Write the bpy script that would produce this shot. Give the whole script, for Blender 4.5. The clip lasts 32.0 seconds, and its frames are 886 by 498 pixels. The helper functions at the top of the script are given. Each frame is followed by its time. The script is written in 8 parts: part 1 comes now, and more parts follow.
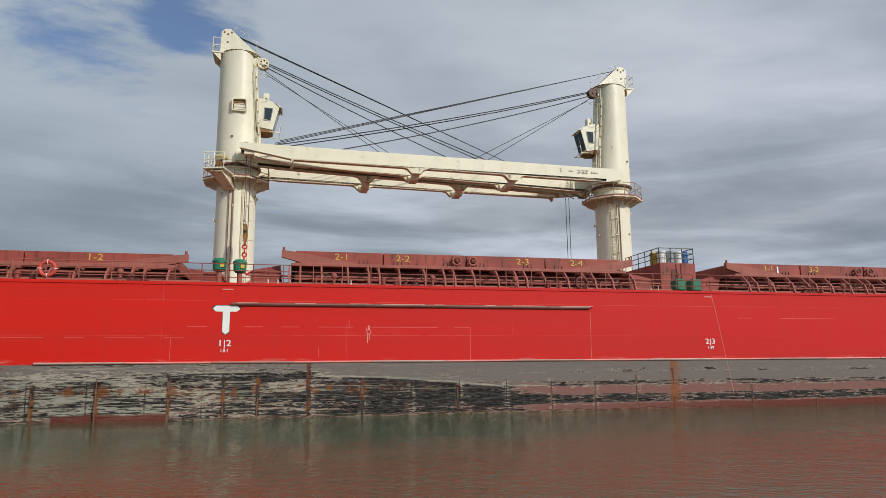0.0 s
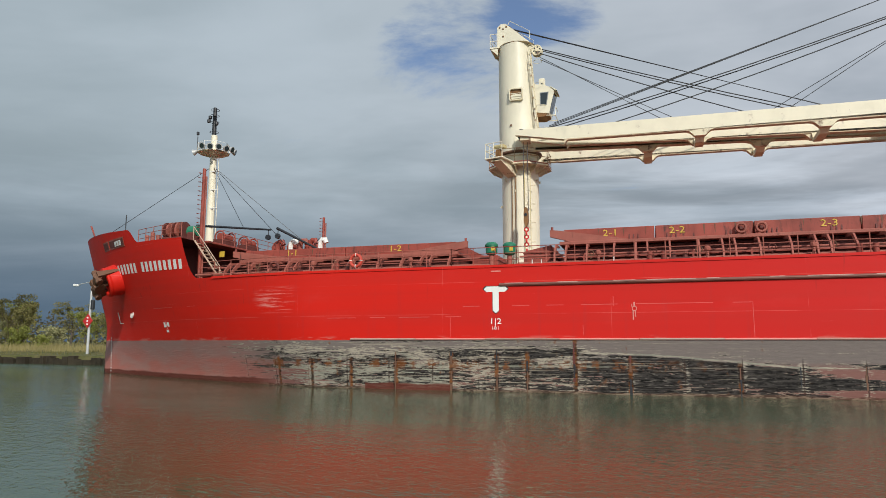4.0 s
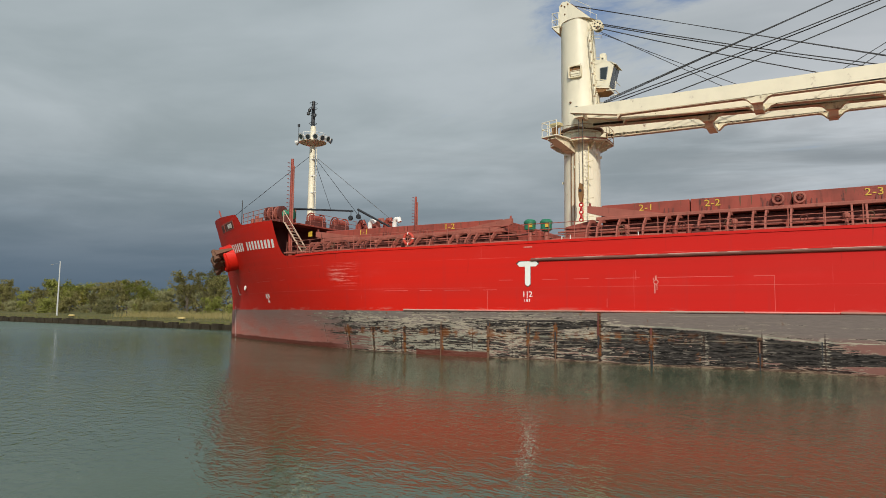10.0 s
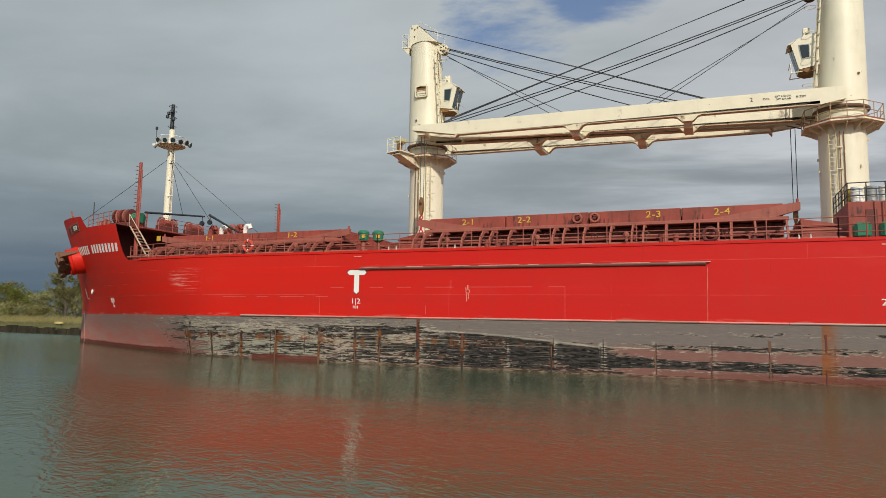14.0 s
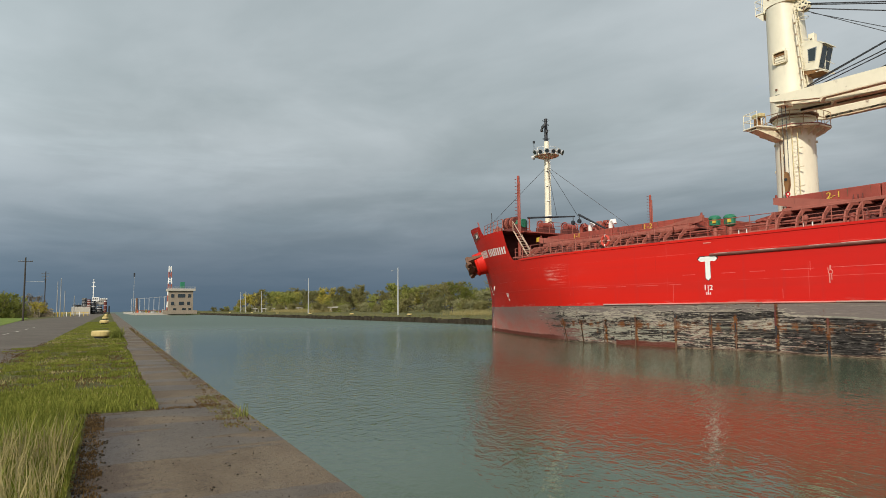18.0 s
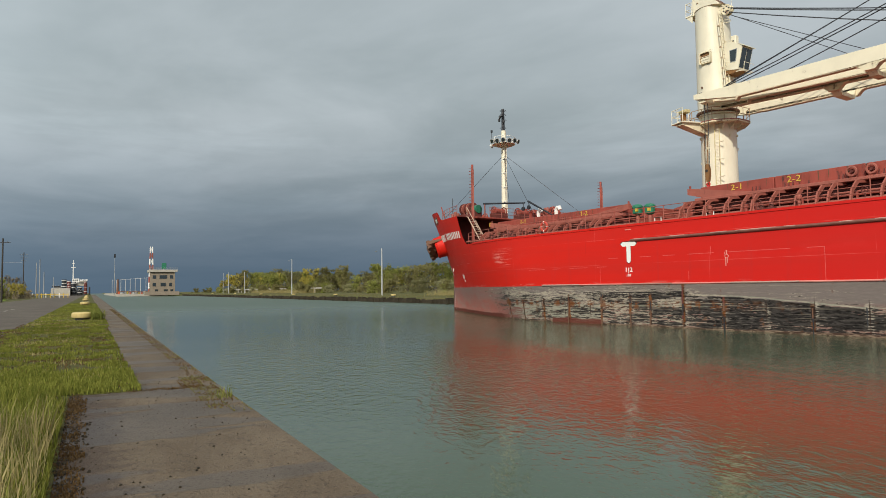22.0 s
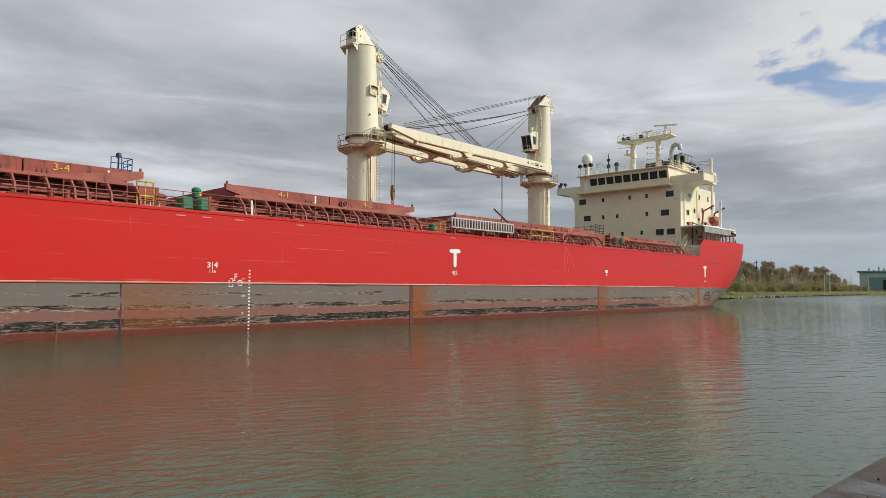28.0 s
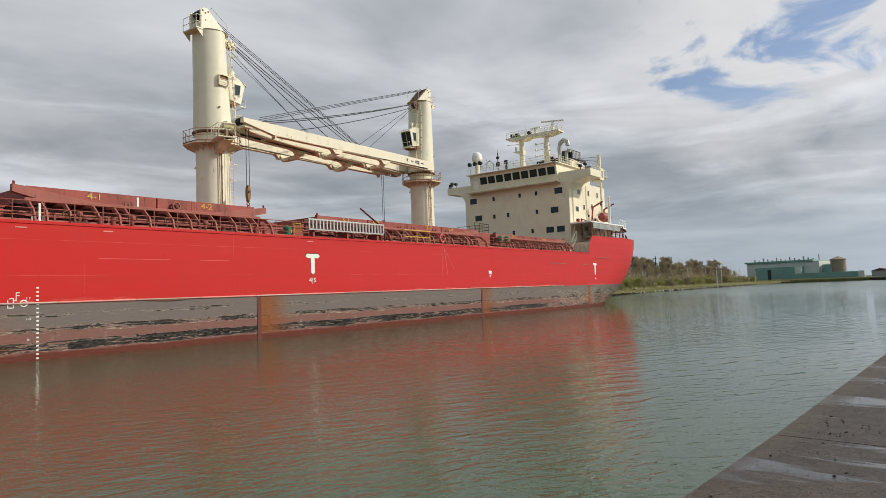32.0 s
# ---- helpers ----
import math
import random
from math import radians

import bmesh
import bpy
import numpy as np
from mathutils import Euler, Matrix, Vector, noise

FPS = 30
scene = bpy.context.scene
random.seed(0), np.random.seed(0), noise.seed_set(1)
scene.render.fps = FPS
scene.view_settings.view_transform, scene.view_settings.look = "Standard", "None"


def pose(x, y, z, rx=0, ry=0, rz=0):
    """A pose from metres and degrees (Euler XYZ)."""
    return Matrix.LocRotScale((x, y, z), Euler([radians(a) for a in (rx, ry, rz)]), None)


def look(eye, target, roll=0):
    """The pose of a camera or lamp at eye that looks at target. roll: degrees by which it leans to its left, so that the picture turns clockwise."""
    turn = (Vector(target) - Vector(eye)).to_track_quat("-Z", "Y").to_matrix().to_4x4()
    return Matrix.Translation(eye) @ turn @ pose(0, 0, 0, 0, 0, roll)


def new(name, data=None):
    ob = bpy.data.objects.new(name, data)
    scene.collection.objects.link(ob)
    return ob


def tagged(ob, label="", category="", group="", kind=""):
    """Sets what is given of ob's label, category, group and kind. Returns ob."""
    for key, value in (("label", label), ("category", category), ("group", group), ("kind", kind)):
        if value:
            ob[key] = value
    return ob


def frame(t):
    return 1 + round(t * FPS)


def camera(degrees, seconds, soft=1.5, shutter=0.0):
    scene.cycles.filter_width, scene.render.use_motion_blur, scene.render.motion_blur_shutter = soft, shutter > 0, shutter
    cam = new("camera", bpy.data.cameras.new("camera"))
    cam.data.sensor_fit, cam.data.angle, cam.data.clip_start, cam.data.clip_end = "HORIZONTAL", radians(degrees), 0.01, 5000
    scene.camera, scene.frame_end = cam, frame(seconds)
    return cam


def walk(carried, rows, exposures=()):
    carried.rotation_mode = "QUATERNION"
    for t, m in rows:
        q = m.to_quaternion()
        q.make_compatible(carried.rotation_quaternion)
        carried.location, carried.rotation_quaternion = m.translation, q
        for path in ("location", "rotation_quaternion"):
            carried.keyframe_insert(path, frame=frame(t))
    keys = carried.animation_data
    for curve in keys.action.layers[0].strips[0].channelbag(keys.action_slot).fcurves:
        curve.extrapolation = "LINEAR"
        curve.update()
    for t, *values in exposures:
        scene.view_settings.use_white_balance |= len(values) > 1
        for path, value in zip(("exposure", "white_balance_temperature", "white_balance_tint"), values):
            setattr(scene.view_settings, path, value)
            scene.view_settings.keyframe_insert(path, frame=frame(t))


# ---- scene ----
EYE = (0.0, 0.0, 2.6)
cam = camera(67.25, 32.0, soft=0.3)


def aim(yaw, pitch, roll):
    """The pose of the standing camera, turned to its left from +y and tilted up, in degrees."""
    y, p = radians(yaw), radians(pitch)
    ahead = Vector((-math.sin(y) * math.cos(p), math.cos(y) * math.cos(p), math.sin(p)))
    return look(EYE, Vector(EYE) + ahead, roll)


walk(cam, [(t, aim(a, b, c)) for t, a, b, c in (
    (0, -12.59, 9.82, -0.48),
    (0.5, -9.34, 10.06, -0.14),
    (1, -7.08, 9.85, -0.00),
    (1.5, -6.07, 9.66, 0.29),
    (2, -1.89, 8.73, 0.98),
    (2.5, 2.63, 8.39, 0.65),
    (3, 5.47, 7.53, 1.50),
    (3.5, 11.57, 8.18, 0.76),
    (4, 17.69, 7.98, 0.05),
    (4.5, 24.65, 8.59, 1.17),
    (6.5, 31.65, 6.92, 0.72),
    (7, 31.49, 7.25, 0.39),
    (7.5, 31.41, 7.49, 0.25),
    (8, 31.14, 7.52, 0.15),
    (8.5, 31.10, 7.14, 0.49),
    (9, 31.05, 6.08, 0.74),
    (9.5, 31.33, 5.64, 0.64),
    (10, 31.02, 5.49, 0.62),
    (10.5, 30.85, 5.39, 0.52),
    (11, 30.63, 5.54, 0.80),
    (11.5, 29.24, 5.89, 1.01),
    (12, 26.38, 6.06, 0.72),
    (12.5, 24.41, 6.06, 0.99),
    (13, 23.00, 6.08, 1.11),
    (13.5, 20.84, 6.04, 1.16),
    (15.5, 39.19, 6.86, -0.11),
    (16, 44.67, 6.64, -0.44),
    (16.5, 48.73, 6.98, -0.48),
    (17, 51.67, 6.86, -0.66),
    (17.5, 55.53, 5.50, -0.55),
    (18, 57.05, 5.11, -0.49),
    (18.5, 57.51, 4.76, -0.73),
    (19, 57.04, 4.85, -0.79),
    (19.5, 56.78, 4.48, -0.71),
    (20, 56.53, 4.55, -0.78),
    (20.5, 56.40, 4.30, -0.58),
    (21, 56.10, 4.00, -0.51),
    (21.5, 55.59, 3.58, -0.50),
    (22, 55.68, 3.42, -0.65),
    (22.5, 54.51, 3.73, -0.48),
    (23, 51.90, 4.06, -0.24),
    (23.5, 48.87, 4.54, -0.21),
    (24, 41.34, 5.45, -0.40),
    (24.5, 30.58, 4.76, -0.41),
    (25, 18.71, 4.99, 0.05),
    (25.5, 5.47, 5.36, -0.41),
    (26, -8.65, 5.08, 0.03),
    (26.5, -23.72, 4.72, 0.15),
    (28.5, -51.80, 2.22, -0.33),
    (29, -55.56, 1.32, -1.08),
    (29.5, -55.16, 1.70, -1.17),
    (30, -56.85, 1.73, -1.89),
    (30.5, -54.63, 1.20, 0.96),
    (31, -56.19, 0.28, -0.39),
    (31.5, -55.83, 2.61, -0.82),
    (32, -54.56, 3.64, -2.17),
)], [(0, -0.15, 6050, 10), (2, -0.05, 6050, 10), (4, 0.0, 6150, 10), (7, -0.02, 6450, 10), (10, -0.04, 6500, 10), (13.5, -0.06, 6550, 10), (16, -0.08, 6550, 10), (17.5, 0.06, 6550, 10), (19, 0.14, 6550, 10), (21, 0.08, 6500, 10), (24, 0.04, 6500, 10), (26, 0.08, 6500, 8), (29, -0.02, 6500, 10), (32, 0.02, 6500, 10)])

# ---------------------------------------------------------------- light
SUN_AZ, SUN_EL = radians(36), radians(33)        # behind the camera, towards its right
TO_SUN = Vector((math.sin(SUN_AZ) * math.cos(SUN_EL), -math.cos(SUN_AZ) * math.cos(SUN_EL), math.sin(SUN_EL)))
sun = new("sun", bpy.data.lights.new("sun", "SUN"))
sun.data.energy, sun.data.angle, sun.data.color = 3.5, radians(0.6), (1.0, 0.93, 0.80)
sun.matrix_world = look((0, 0, 0), -TO_SUN)


class Nodes:
    """A short way to write node trees."""

    def __init__(self, tree):
        self.tree = tree
        tree.nodes.clear()

    def add(self, kind, **inputs):
        n = self.tree.nodes.new(kind)
        for k, v in inputs.items():
            key = int(k[1:]) if k[0] == "i" and k[1:].isdigit() else k.replace("_", " ")
            self.put(n.inputs[key], v)
        return n

    def put(self, socket, v):
        if isinstance(v, bpy.types.NodeSocket):
            self.tree.links.new(v, socket)
        elif isinstance(v, bpy.types.Node):
            self.tree.links.new(v.outputs[0], socket)
        else:
            if isinstance(v, (tuple, list)) and len(v) == 3 and socket.type == "RGBA":
                v = (*v, 1)
            socket.default_value = v

    def math(self, op, a, b=0.0, c=0.0, clamp=False):
        n = self.add("ShaderNodeMath")
        n.operation, n.use_clamp = op, clamp
        self.put(n.inputs[0], a), self.put(n.inputs[1], b), self.put(n.inputs[2], c)
        return n.outputs[0]

    def noise(self, vec, scale, detail=4.0, rough=0.55, dist=0.0):
        return self.add("ShaderNodeTexNoise", Vector=vec, Scale=scale, Detail=detail, Roughness=rough, Distortion=dist).outputs["Fac"]

    def ramp(self, fac, lo, hi, a=0.0, b=1.0):
        n = self.add("ShaderNodeMapRange", Value=fac)
        n.clamp, n.interpolation_type = True, "SMOOTHSTEP"
        for i, v in ((1, lo), (2, hi), (3, a), (4, b)):
            self.put(n.inputs[i], v)
        return n.outputs[0]

    def mix(self, fac, a, b, mode="MIX"):
        n = self.add("ShaderNodeMix")
        n.data_type, n.blend_type = "RGBA", mode
        self.put(n.inputs[0], fac), self.put(n.inputs[6], a), self.put(n.inputs[7], b)
        return n.outputs[2]

    def scale(self, vec, s, off=(0, 0, 0)):
        return self.add("ShaderNodeMapping", Vector=vec, Scale=s, Location=off).outputs[0]

    def split(self, vec):
        return self.add("ShaderNodeSeparateXYZ", Vector=vec).outputs

    def bump(self, height, strength, dist):
        return self.add("ShaderNodeBump", Strength=strength, Distance=dist, Height=height).outputs[0]

    def surface(self, color, rough=0.5, metal=0.0, normal=None, **more):
        b = self.add("ShaderNodeBsdfPrincipled", Base_Color=color, Roughness=rough, Metallic=metal, **more)
        if normal is not None:
            self.put(b.inputs["Normal"], normal)
        self.add("ShaderNodeOutputMaterial", Surface=b.outputs[0])
        return b


# broken cloud over a pale sky: darker and bluer to the far left, blue gaps high up
world = bpy.data.worlds.new("sky")
scene.world = world
world.use_nodes = True
w = Nodes(world.node_tree)
sky = w.add("ShaderNodeTexSky")
sky.sky_type, sky.sun_disc, sky.sun_elevation, sky.sun_rotation = "NISHITA", False, SUN_EL, math.pi - SUN_AZ
sky.altitude, sky.air_density, sky.dust_density = 100.0, 1.0, 1.5
way = w.add("ShaderNodeTexCoord").outputs["Generated"]
wx, wy, wz = w.split(way)
up = w.math("ADD", w.math("MAXIMUM", wz, 0.0), 0.07)
flat = w.add("ShaderNodeCombineXYZ", X=w.math("DIVIDE", wx, up), Y=w.math("DIVIDE", wy, up), Z=0.0).outputs[0]
big = w.noise(w.scale(flat, (0.22, 0.34, 1), (3.1, 1.7, 0)), 1.0, 4.0, 0.5, 0.2)
fine = w.noise(w.scale(flat, (0.75, 1.0, 1), (0.3, 5.2, 0)), 1.0, 5.0, 0.55, 0.3)
body = w.math("ADD", w.math("MULTIPLY", big, 0.5), w.math("MULTIPLY", fine, 0.5))
side = w.ramp(wx, -0.75, 0.62)                                   # 0 far left, 1 to the right
dark_cloud = w.mix(side, (0.330, 0.388, 0.410), (0.275, 0.305, 0.342))
pale_cloud = w.mix(side, (0.475, 0.535, 0.565), (0.600, 0.612, 0.638))
grey = w.mix(w.ramp(body, 0.36, 0.64), dark_cloud, pale_cloud)
low = w.ramp(wz, 0.0, w.mix(side, (0.27, 0.27, 0.27), (0.20, 0.20, 0.20)), 1.0, 0.0)
storm = w.mix(side, (0.074, 0.121, 0.176), (0.325, 0.375, 0.425))
grey = w.mix(w.math("MULTIPLY", low, 0.95), grey, storm)
# long flat bars of cloud low over the horizon
bars = w.noise(w.scale(way, (2.4, 2.4, 17.0), (4, 2, 1)), 1.0, 6.0, 0.58, 0.6)
bar = w.math("MULTIPLY", w.ramp(bars, 0.42, 0.66, -0.15, 0.20), w.math("MULTIPLY", w.ramp(wz, 0.05, 0.12), w.ramp(wz, 0.22, 0.32, 1.0, 0.0)))
bar = w.math("ADD", 1.0, w.math("MULTIPLY", bar, w.ramp(side, 0.1, 0.6, 0.3, 1.0)))
lift = w.math("MULTIPLY", w.math("MULTIPLY", w.ramp(wx, -0.2, 0.9, 1.0, 1.18), w.ramp(wy, -0.5, 0.25, 1.65, 1.0)), bar)   # thinner cloud towards the sun
grey = w.mix(1.0, grey, w.add("ShaderNodeCombineXYZ", X=lift, Y=lift, Z=lift).outputs[0], "MULTIPLY")


def around(az, el, inner, outer):
    """1 near a direction of the sky, falling to 0."""
    d = (-math.sin(radians(az)) * math.cos(radians(el)), math.cos(radians(az)) * math.cos(radians(el)), math.sin(radians(el)))
    n = w.add("ShaderNodeVectorMath")
    n.operation = "DOT_PRODUCT"
    w.put(n.inputs[0], way), w.put(n.inputs[1], d)
    return w.ramp(n.outputs["Value"], math.cos(radians(outer)), math.cos(radians(inner)))


torn = w.noise(w.scale(flat, (1.1, 1.3, 1), (7.3, 2.2, 0)), 1.0, 7.0, 0.65, 0.4)
puff = w.noise(w.scale(way, (6.0, 6.0, 11.0), (2.2, 0.7, 1.4)), 1.0, 6.0, 0.55, 0.5)
open_sky = w.math("ADD", w.math("ADD", around(17, 25.5, 1, 9), around(8, 28, 1, 6)), w.ramp(wz, 0.55, 0.8, 0.0, 0.6))
gap = w.ramp(w.math("ADD", torn, w.math("MULTIPLY", open_sky, 0.24)), 0.66, 0.88)
heap = around(-82, 21, 3, 14)
gap = w.math("MAXIMUM", gap, w.math("MULTIPLY", w.ramp(heap, 0.0, 0.2), w.ramp(w.math("ADD", puff, w.math("MULTIPLY", heap, 0.15)), 0.62, 0.72)))
rim = w.math("MULTIPLY", w.ramp(w.math("ADD", puff, w.math("MULTIPLY", heap, 0.24)), 0.45, 0.58), w.math("MULTIPLY", heap, 0.45))
grey = w.mix(rim, grey, (0.80, 0.80, 0.80))
blue = w.mix(1.0, sky.outputs[0], (0.090, 0.100, 0.115), "MULTIPLY")
both = w.mix(w.math("MULTIPLY", gap, w.ramp(wz, 0.14, 0.27, 0.0, 0.88)), grey, blue)
w.add("ShaderNodeOutputWorld", Surface=w.add("ShaderNodeBackground", Color=both, Strength=0.98).outputs[0])


# ---------------------------------------------------------------- materials
def material(name):
    m = bpy.data.materials.new(name)
    m.use_nodes = True
    n = Nodes(m.node_tree)
    return m, n, n.add("ShaderNodeTexCoord").outputs["Object"]


def paint(name, color, rough=0.5, grime=0.25, rust=0.0, metal=0.0, rust_color=(0.16, 0.055, 0.022), streak=6.0, size=1.0, dark=0.55):
    """Weathered paint: mottled, with rain streaks and, where given, rust."""
    m, n, p = material(name)
    mott = n.noise(n.scale(p, (0.7 / size,) * 3), 1.0, 5.0)
    runs = n.noise(n.scale(p, (streak / size, streak / size, 0.5 / size)), 1.0, 4.0, 0.6)
    grain = n.noise(p, 45.0 / size, 3.0)
    c = n.mix(n.math("MULTIPLY", n.ramp(mott, 0.35, 0.75), grime), color, tuple(v * dark for v in color))
    c = n.mix(n.math("MULTIPLY", n.ramp(runs, 0.5, 0.8), grime), c, tuple(v * dark * 0.8 for v in color))
    if rust:
        r = n.math("ADD", n.math("MULTIPLY", runs, 0.55), n.math("MULTIPLY", n.noise(p, 2.3 / size, 6.0, 0.65), 0.45))
        c = n.mix(n.ramp(r, 0.66 - 0.2 * rust, 0.78 - 0.2 * rust), c, rust_color)
    if rust:
        spot = n.noise(n.scale(p, (3.0 / size, 3.0 / size, 2.0 / size), (5, 9, 2)), 1.0, 7.0, 0.7)
        c = n.mix(n.ramp(spot, 0.70 - 0.05 * rust, 0.725 - 0.05 * rust, 0.0, 0.85), c, rust_color)
    c = n.mix(n.math("MULTIPLY", grain, 0.12), c, tuple(v * 0.6 for v in color))
    n.surface(c, n.math("ADD", rough - 0.08, n.math("MULTIPLY", mott, 0.2)), metal, n.bump(grain, 0.12, 0.01))
    return m


CREAM = paint("cream_paint", (0.76, 0.705, 0.545), 0.45, 0.20, 0.24, rust_color=(0.20, 0.085, 0.03), streak=2.2)
PLATFORM_RAIL = paint("rusting_rail_paint", (0.42, 0.27, 0.15), 0.6, 0.5, 0.55, rust_color=(0.15, 0.05, 0.03), streak=2.0)
CREAM_RUST = paint("rusty_cream_paint", (0.76, 0.68, 0.48), 0.55, 0.35, 0.62, rust_color=(0.13, 0.055, 0.03), streak=1.5)
HOUSE = paint("house_paint", (0.80, 0.72, 0.54), 0.5, 0.2, 0.12, streak=3.0)
OXIDE = paint("oxide_paint", (0.315, 0.058, 0.037), 0.6, 0.85, 0.54, rust_color=(0.05, 0.019, 0.014), streak=3.5)
OXIDE_PALE = paint("faded_oxide_paint", (0.34, 0.098, 0.068), 0.65, 0.6, 0.42, rust_color=(0.08, 0.028, 0.02), streak=4.0)
SCRAPED = paint("scraped_steel_edge", (0.40, 0.20, 0.155), 0.5, 0.5, 0.5, rust_color=(0.16, 0.05, 0.03), streak=0.8)
STRAKE = paint("dark_scraped_strake", (0.20, 0.075, 0.055), 0.5, 0.6, 0.4, rust_color=(0.05, 0.022, 0.016), streak=0.8)
SCRAPED_PALE = paint("bare_scraped_steel", (0.46, 0.30, 0.25), 0.45, 0.5, 0.3, streak=0.8)
RUSTED = paint("rust_brown_steel", (0.62, 0.50, 0.34), 0.7, 0.4, 0.5, rust_color=(0.11, 0.045, 0.025), streak=2.0)
JIB_PAINT = paint("rust_specked_cream_paint", (0.76, 0.70, 0.53), 0.48, 0.22, 0.42, rust_color=(0.16, 0.065, 0.03), streak=1.2)
YELLOW_OLD = paint("chalky_yellow_paint", (0.62, 0.52, 0.26), 0.6, 0.4, 0.3)
BLOCK_YELLOW = paint("worn_ochre_paint", (0.24, 0.115, 0.035), 0.65, 0.6, 0.62, rust_color=(0.07, 0.035, 0.02))
PINKED = paint("faded_pink_red", (0.66, 0.24, 0.20), 0.6, 0.3)
OXIDE_DARK = paint("dark_oxide_paint", (0.125, 0.027, 0.019), 0.65, 0.4, 0.3)
FADED_RAIL = paint("faded_beige_rail", (0.58, 0.42, 0.31), 0.6, 0.4, 0.3)
BROWN = paint("rusty_brown_steel", (0.15, 0.072, 0.04), 0.7, 0.4, 0.5)
WHITE = paint("white_paint", (0.80, 0.79, 0.74), 0.5, 0.15)
GREEN = paint("green_paint", (0.02, 0.17, 0.09), 0.4, 0.3)
BLUE = paint("blue_paint", (0.03, 0.10, 0.30), 0.4, 0.2)
YELLOW = paint("yellow_paint", (0.62, 0.42, 0.05), 0.5, 0.3)
BLACK = paint("black_paint", (0.018, 0.02, 0.024), 0.45, 0.2)
GREY = paint("grey_steel", (0.30, 0.31, 0.31), 0.5, 0.3, metal=0.3)
RED_BRIGHT = paint("bright_red_paint", (0.55, 0.02, 0.018), 0.4, 0.2)
WELD = paint("red_weld_ridge", (0.64, 0.10, 0.085), 0.5, 0.3)
ALLOY = paint("dull_aluminium", (0.48, 0.48, 0.46), 0.5, 0.35, metal=0.2)
ORANGE = paint("orange_paint", (0.75, 0.12, 0.03), 0.45, 0.2)
ROPE = paint("wire_rope", (0.02, 0.022, 0.026), 0.5, 0.2)
CONCRETE_PALE = paint("pale_concrete", (0.42, 0.39, 0.33), 0.85, 0.4)


def glass_dark():
    m, n, p = material("dark_glass")
    n.surface((0.02, 0.03, 0.035), 0.06, 0.0, None)
    return m


GLASS = glass_dark()


def hull_red():
    """Ship-side red: sun-faded bands, weld seams, scuffs and a chalky top strake."""
    m, n, p = material("hull_red_paint")
    x, y, z = n.split(p)
    base = n.mix(n.ramp(x, -22.0, 20.0), (0.60, 0.013, 0.004), (0.54, 0.012, 0.009))
    base = n.mix(n.ramp(x, 35.0, 95.0), base, (0.52, 0.022, 0.024))
    band = n.noise(n.scale(p, (0.02, 0.02, 0.9)), 1.0, 3.0)
    c = n.mix(n.math("MULTIPLY", n.ramp(band, 0.4, 0.65), 0.38), base, (0.44, 0.020, 0.013))
    blot = n.noise(n.scale(p, (0.25, 0.25, 0.6)), 1.0, 5.0, 0.6)
    c = n.mix(n.math("MULTIPLY", n.ramp(blot, 0.55, 0.8), 0.25), c, (0.60, 0.06, 0.05))
    runs = n.noise(n.scale(p, (2.5, 2.5, 0.15)), 1.0, 4.0)
    c = n.mix(n.math("MULTIPLY", n.ramp(runs, 0.55, 0.75), 0.22), c, (0.36, 0.03, 0.028))
    # horizontal plate seams
    seam = n.math("ABSOLUTE", n.math("SUBTRACT", n.math("FRACT", n.math("DIVIDE", n.math("ADD", z, 0.25), 1.75)), 0.5))
    c = n.mix(n.math("MULTIPLY", n.ramp(seam, 0.0, 0.010, 1.0, 0.0), n.ramp(blot, 0.46, 0.60, 0.03, 0.5)), c, (0.66, 0.18, 0.15))
    # scuff on the bow shoulder and light scratches
    scr = n.noise(n.scale(p, (0.35, 0.35, 7.0)), 1.0, 5.0, 0.7)
    near = n.math("MULTIPLY", n.ramp(n.math("ABSOLUTE", n.math("ADD", x, 17.3)), 0.5, 1.9, 1.0, 0.0), n.ramp(n.math("ABSOLUTE", n.math("SUBTRACT", z, 5.15)), 0.4, 0.95, 1.0, 0.0))
    c = n.mix(n.math("MULTIPLY", near, n.ramp(scr, 0.50, 0.62, 0.0, 0.7)), c, (0.70, 0.28, 0.24))
    c = n.mix(n.math("MULTIPLY", n.ramp(scr, 0.68, 0.76), 0.5), c, (0.68, 0.2, 0.17))
    butt = n.math("ABSOLUTE", n.math("SUBTRACT", n.math("FRACT", n.math("DIVIDE", n.math("ADD", x, 1.9), 9.1)), 0.5))
    c = n.mix(n.math("MULTIPLY", n.ramp(butt, 0.0, 0.0022, 1.0, 0.0), n.ramp(blot, 0.48, 0.62, 0.0, 0.3)), c, (0.64, 0.20, 0.17))
    weep = n.math("MULTIPLY", n.ramp(n.noise(n.scale(p, (3.2, 3.2, 0.22), (5, 1, 0)), 1.0, 5.0, 0.6), 0.64, 0.72, 0.0, 0.5), n.ramp(z, 3.4, 6.6))
    c = n.mix(weep, c, (0.20, 0.022, 0.016))
    low = n.math("MULTIPLY", n.ramp(z, 2.7, 3.05, 1.0, 0.0), n.ramp(n.noise(n.scale(p, (0.5, 0.5, 4.0), (2, 0, 1)), 1.0, 6.0, 0.7), 0.52, 0.62, 0.0, 0.7))
    c = n.mix(low, c, (0.58, 0.22, 0.18))
    dents = n.noise(n.scale(p, (0.35, 0.35, 0.35)), 1.0, 2.0)
    n.surface(c, n.math("ADD", 0.42, n.math("MULTIPLY", blot, 0.25)), 0.0, n.bump(dents, 0.22, 0.10), Specular_IOR_Level=0.22)
    return m


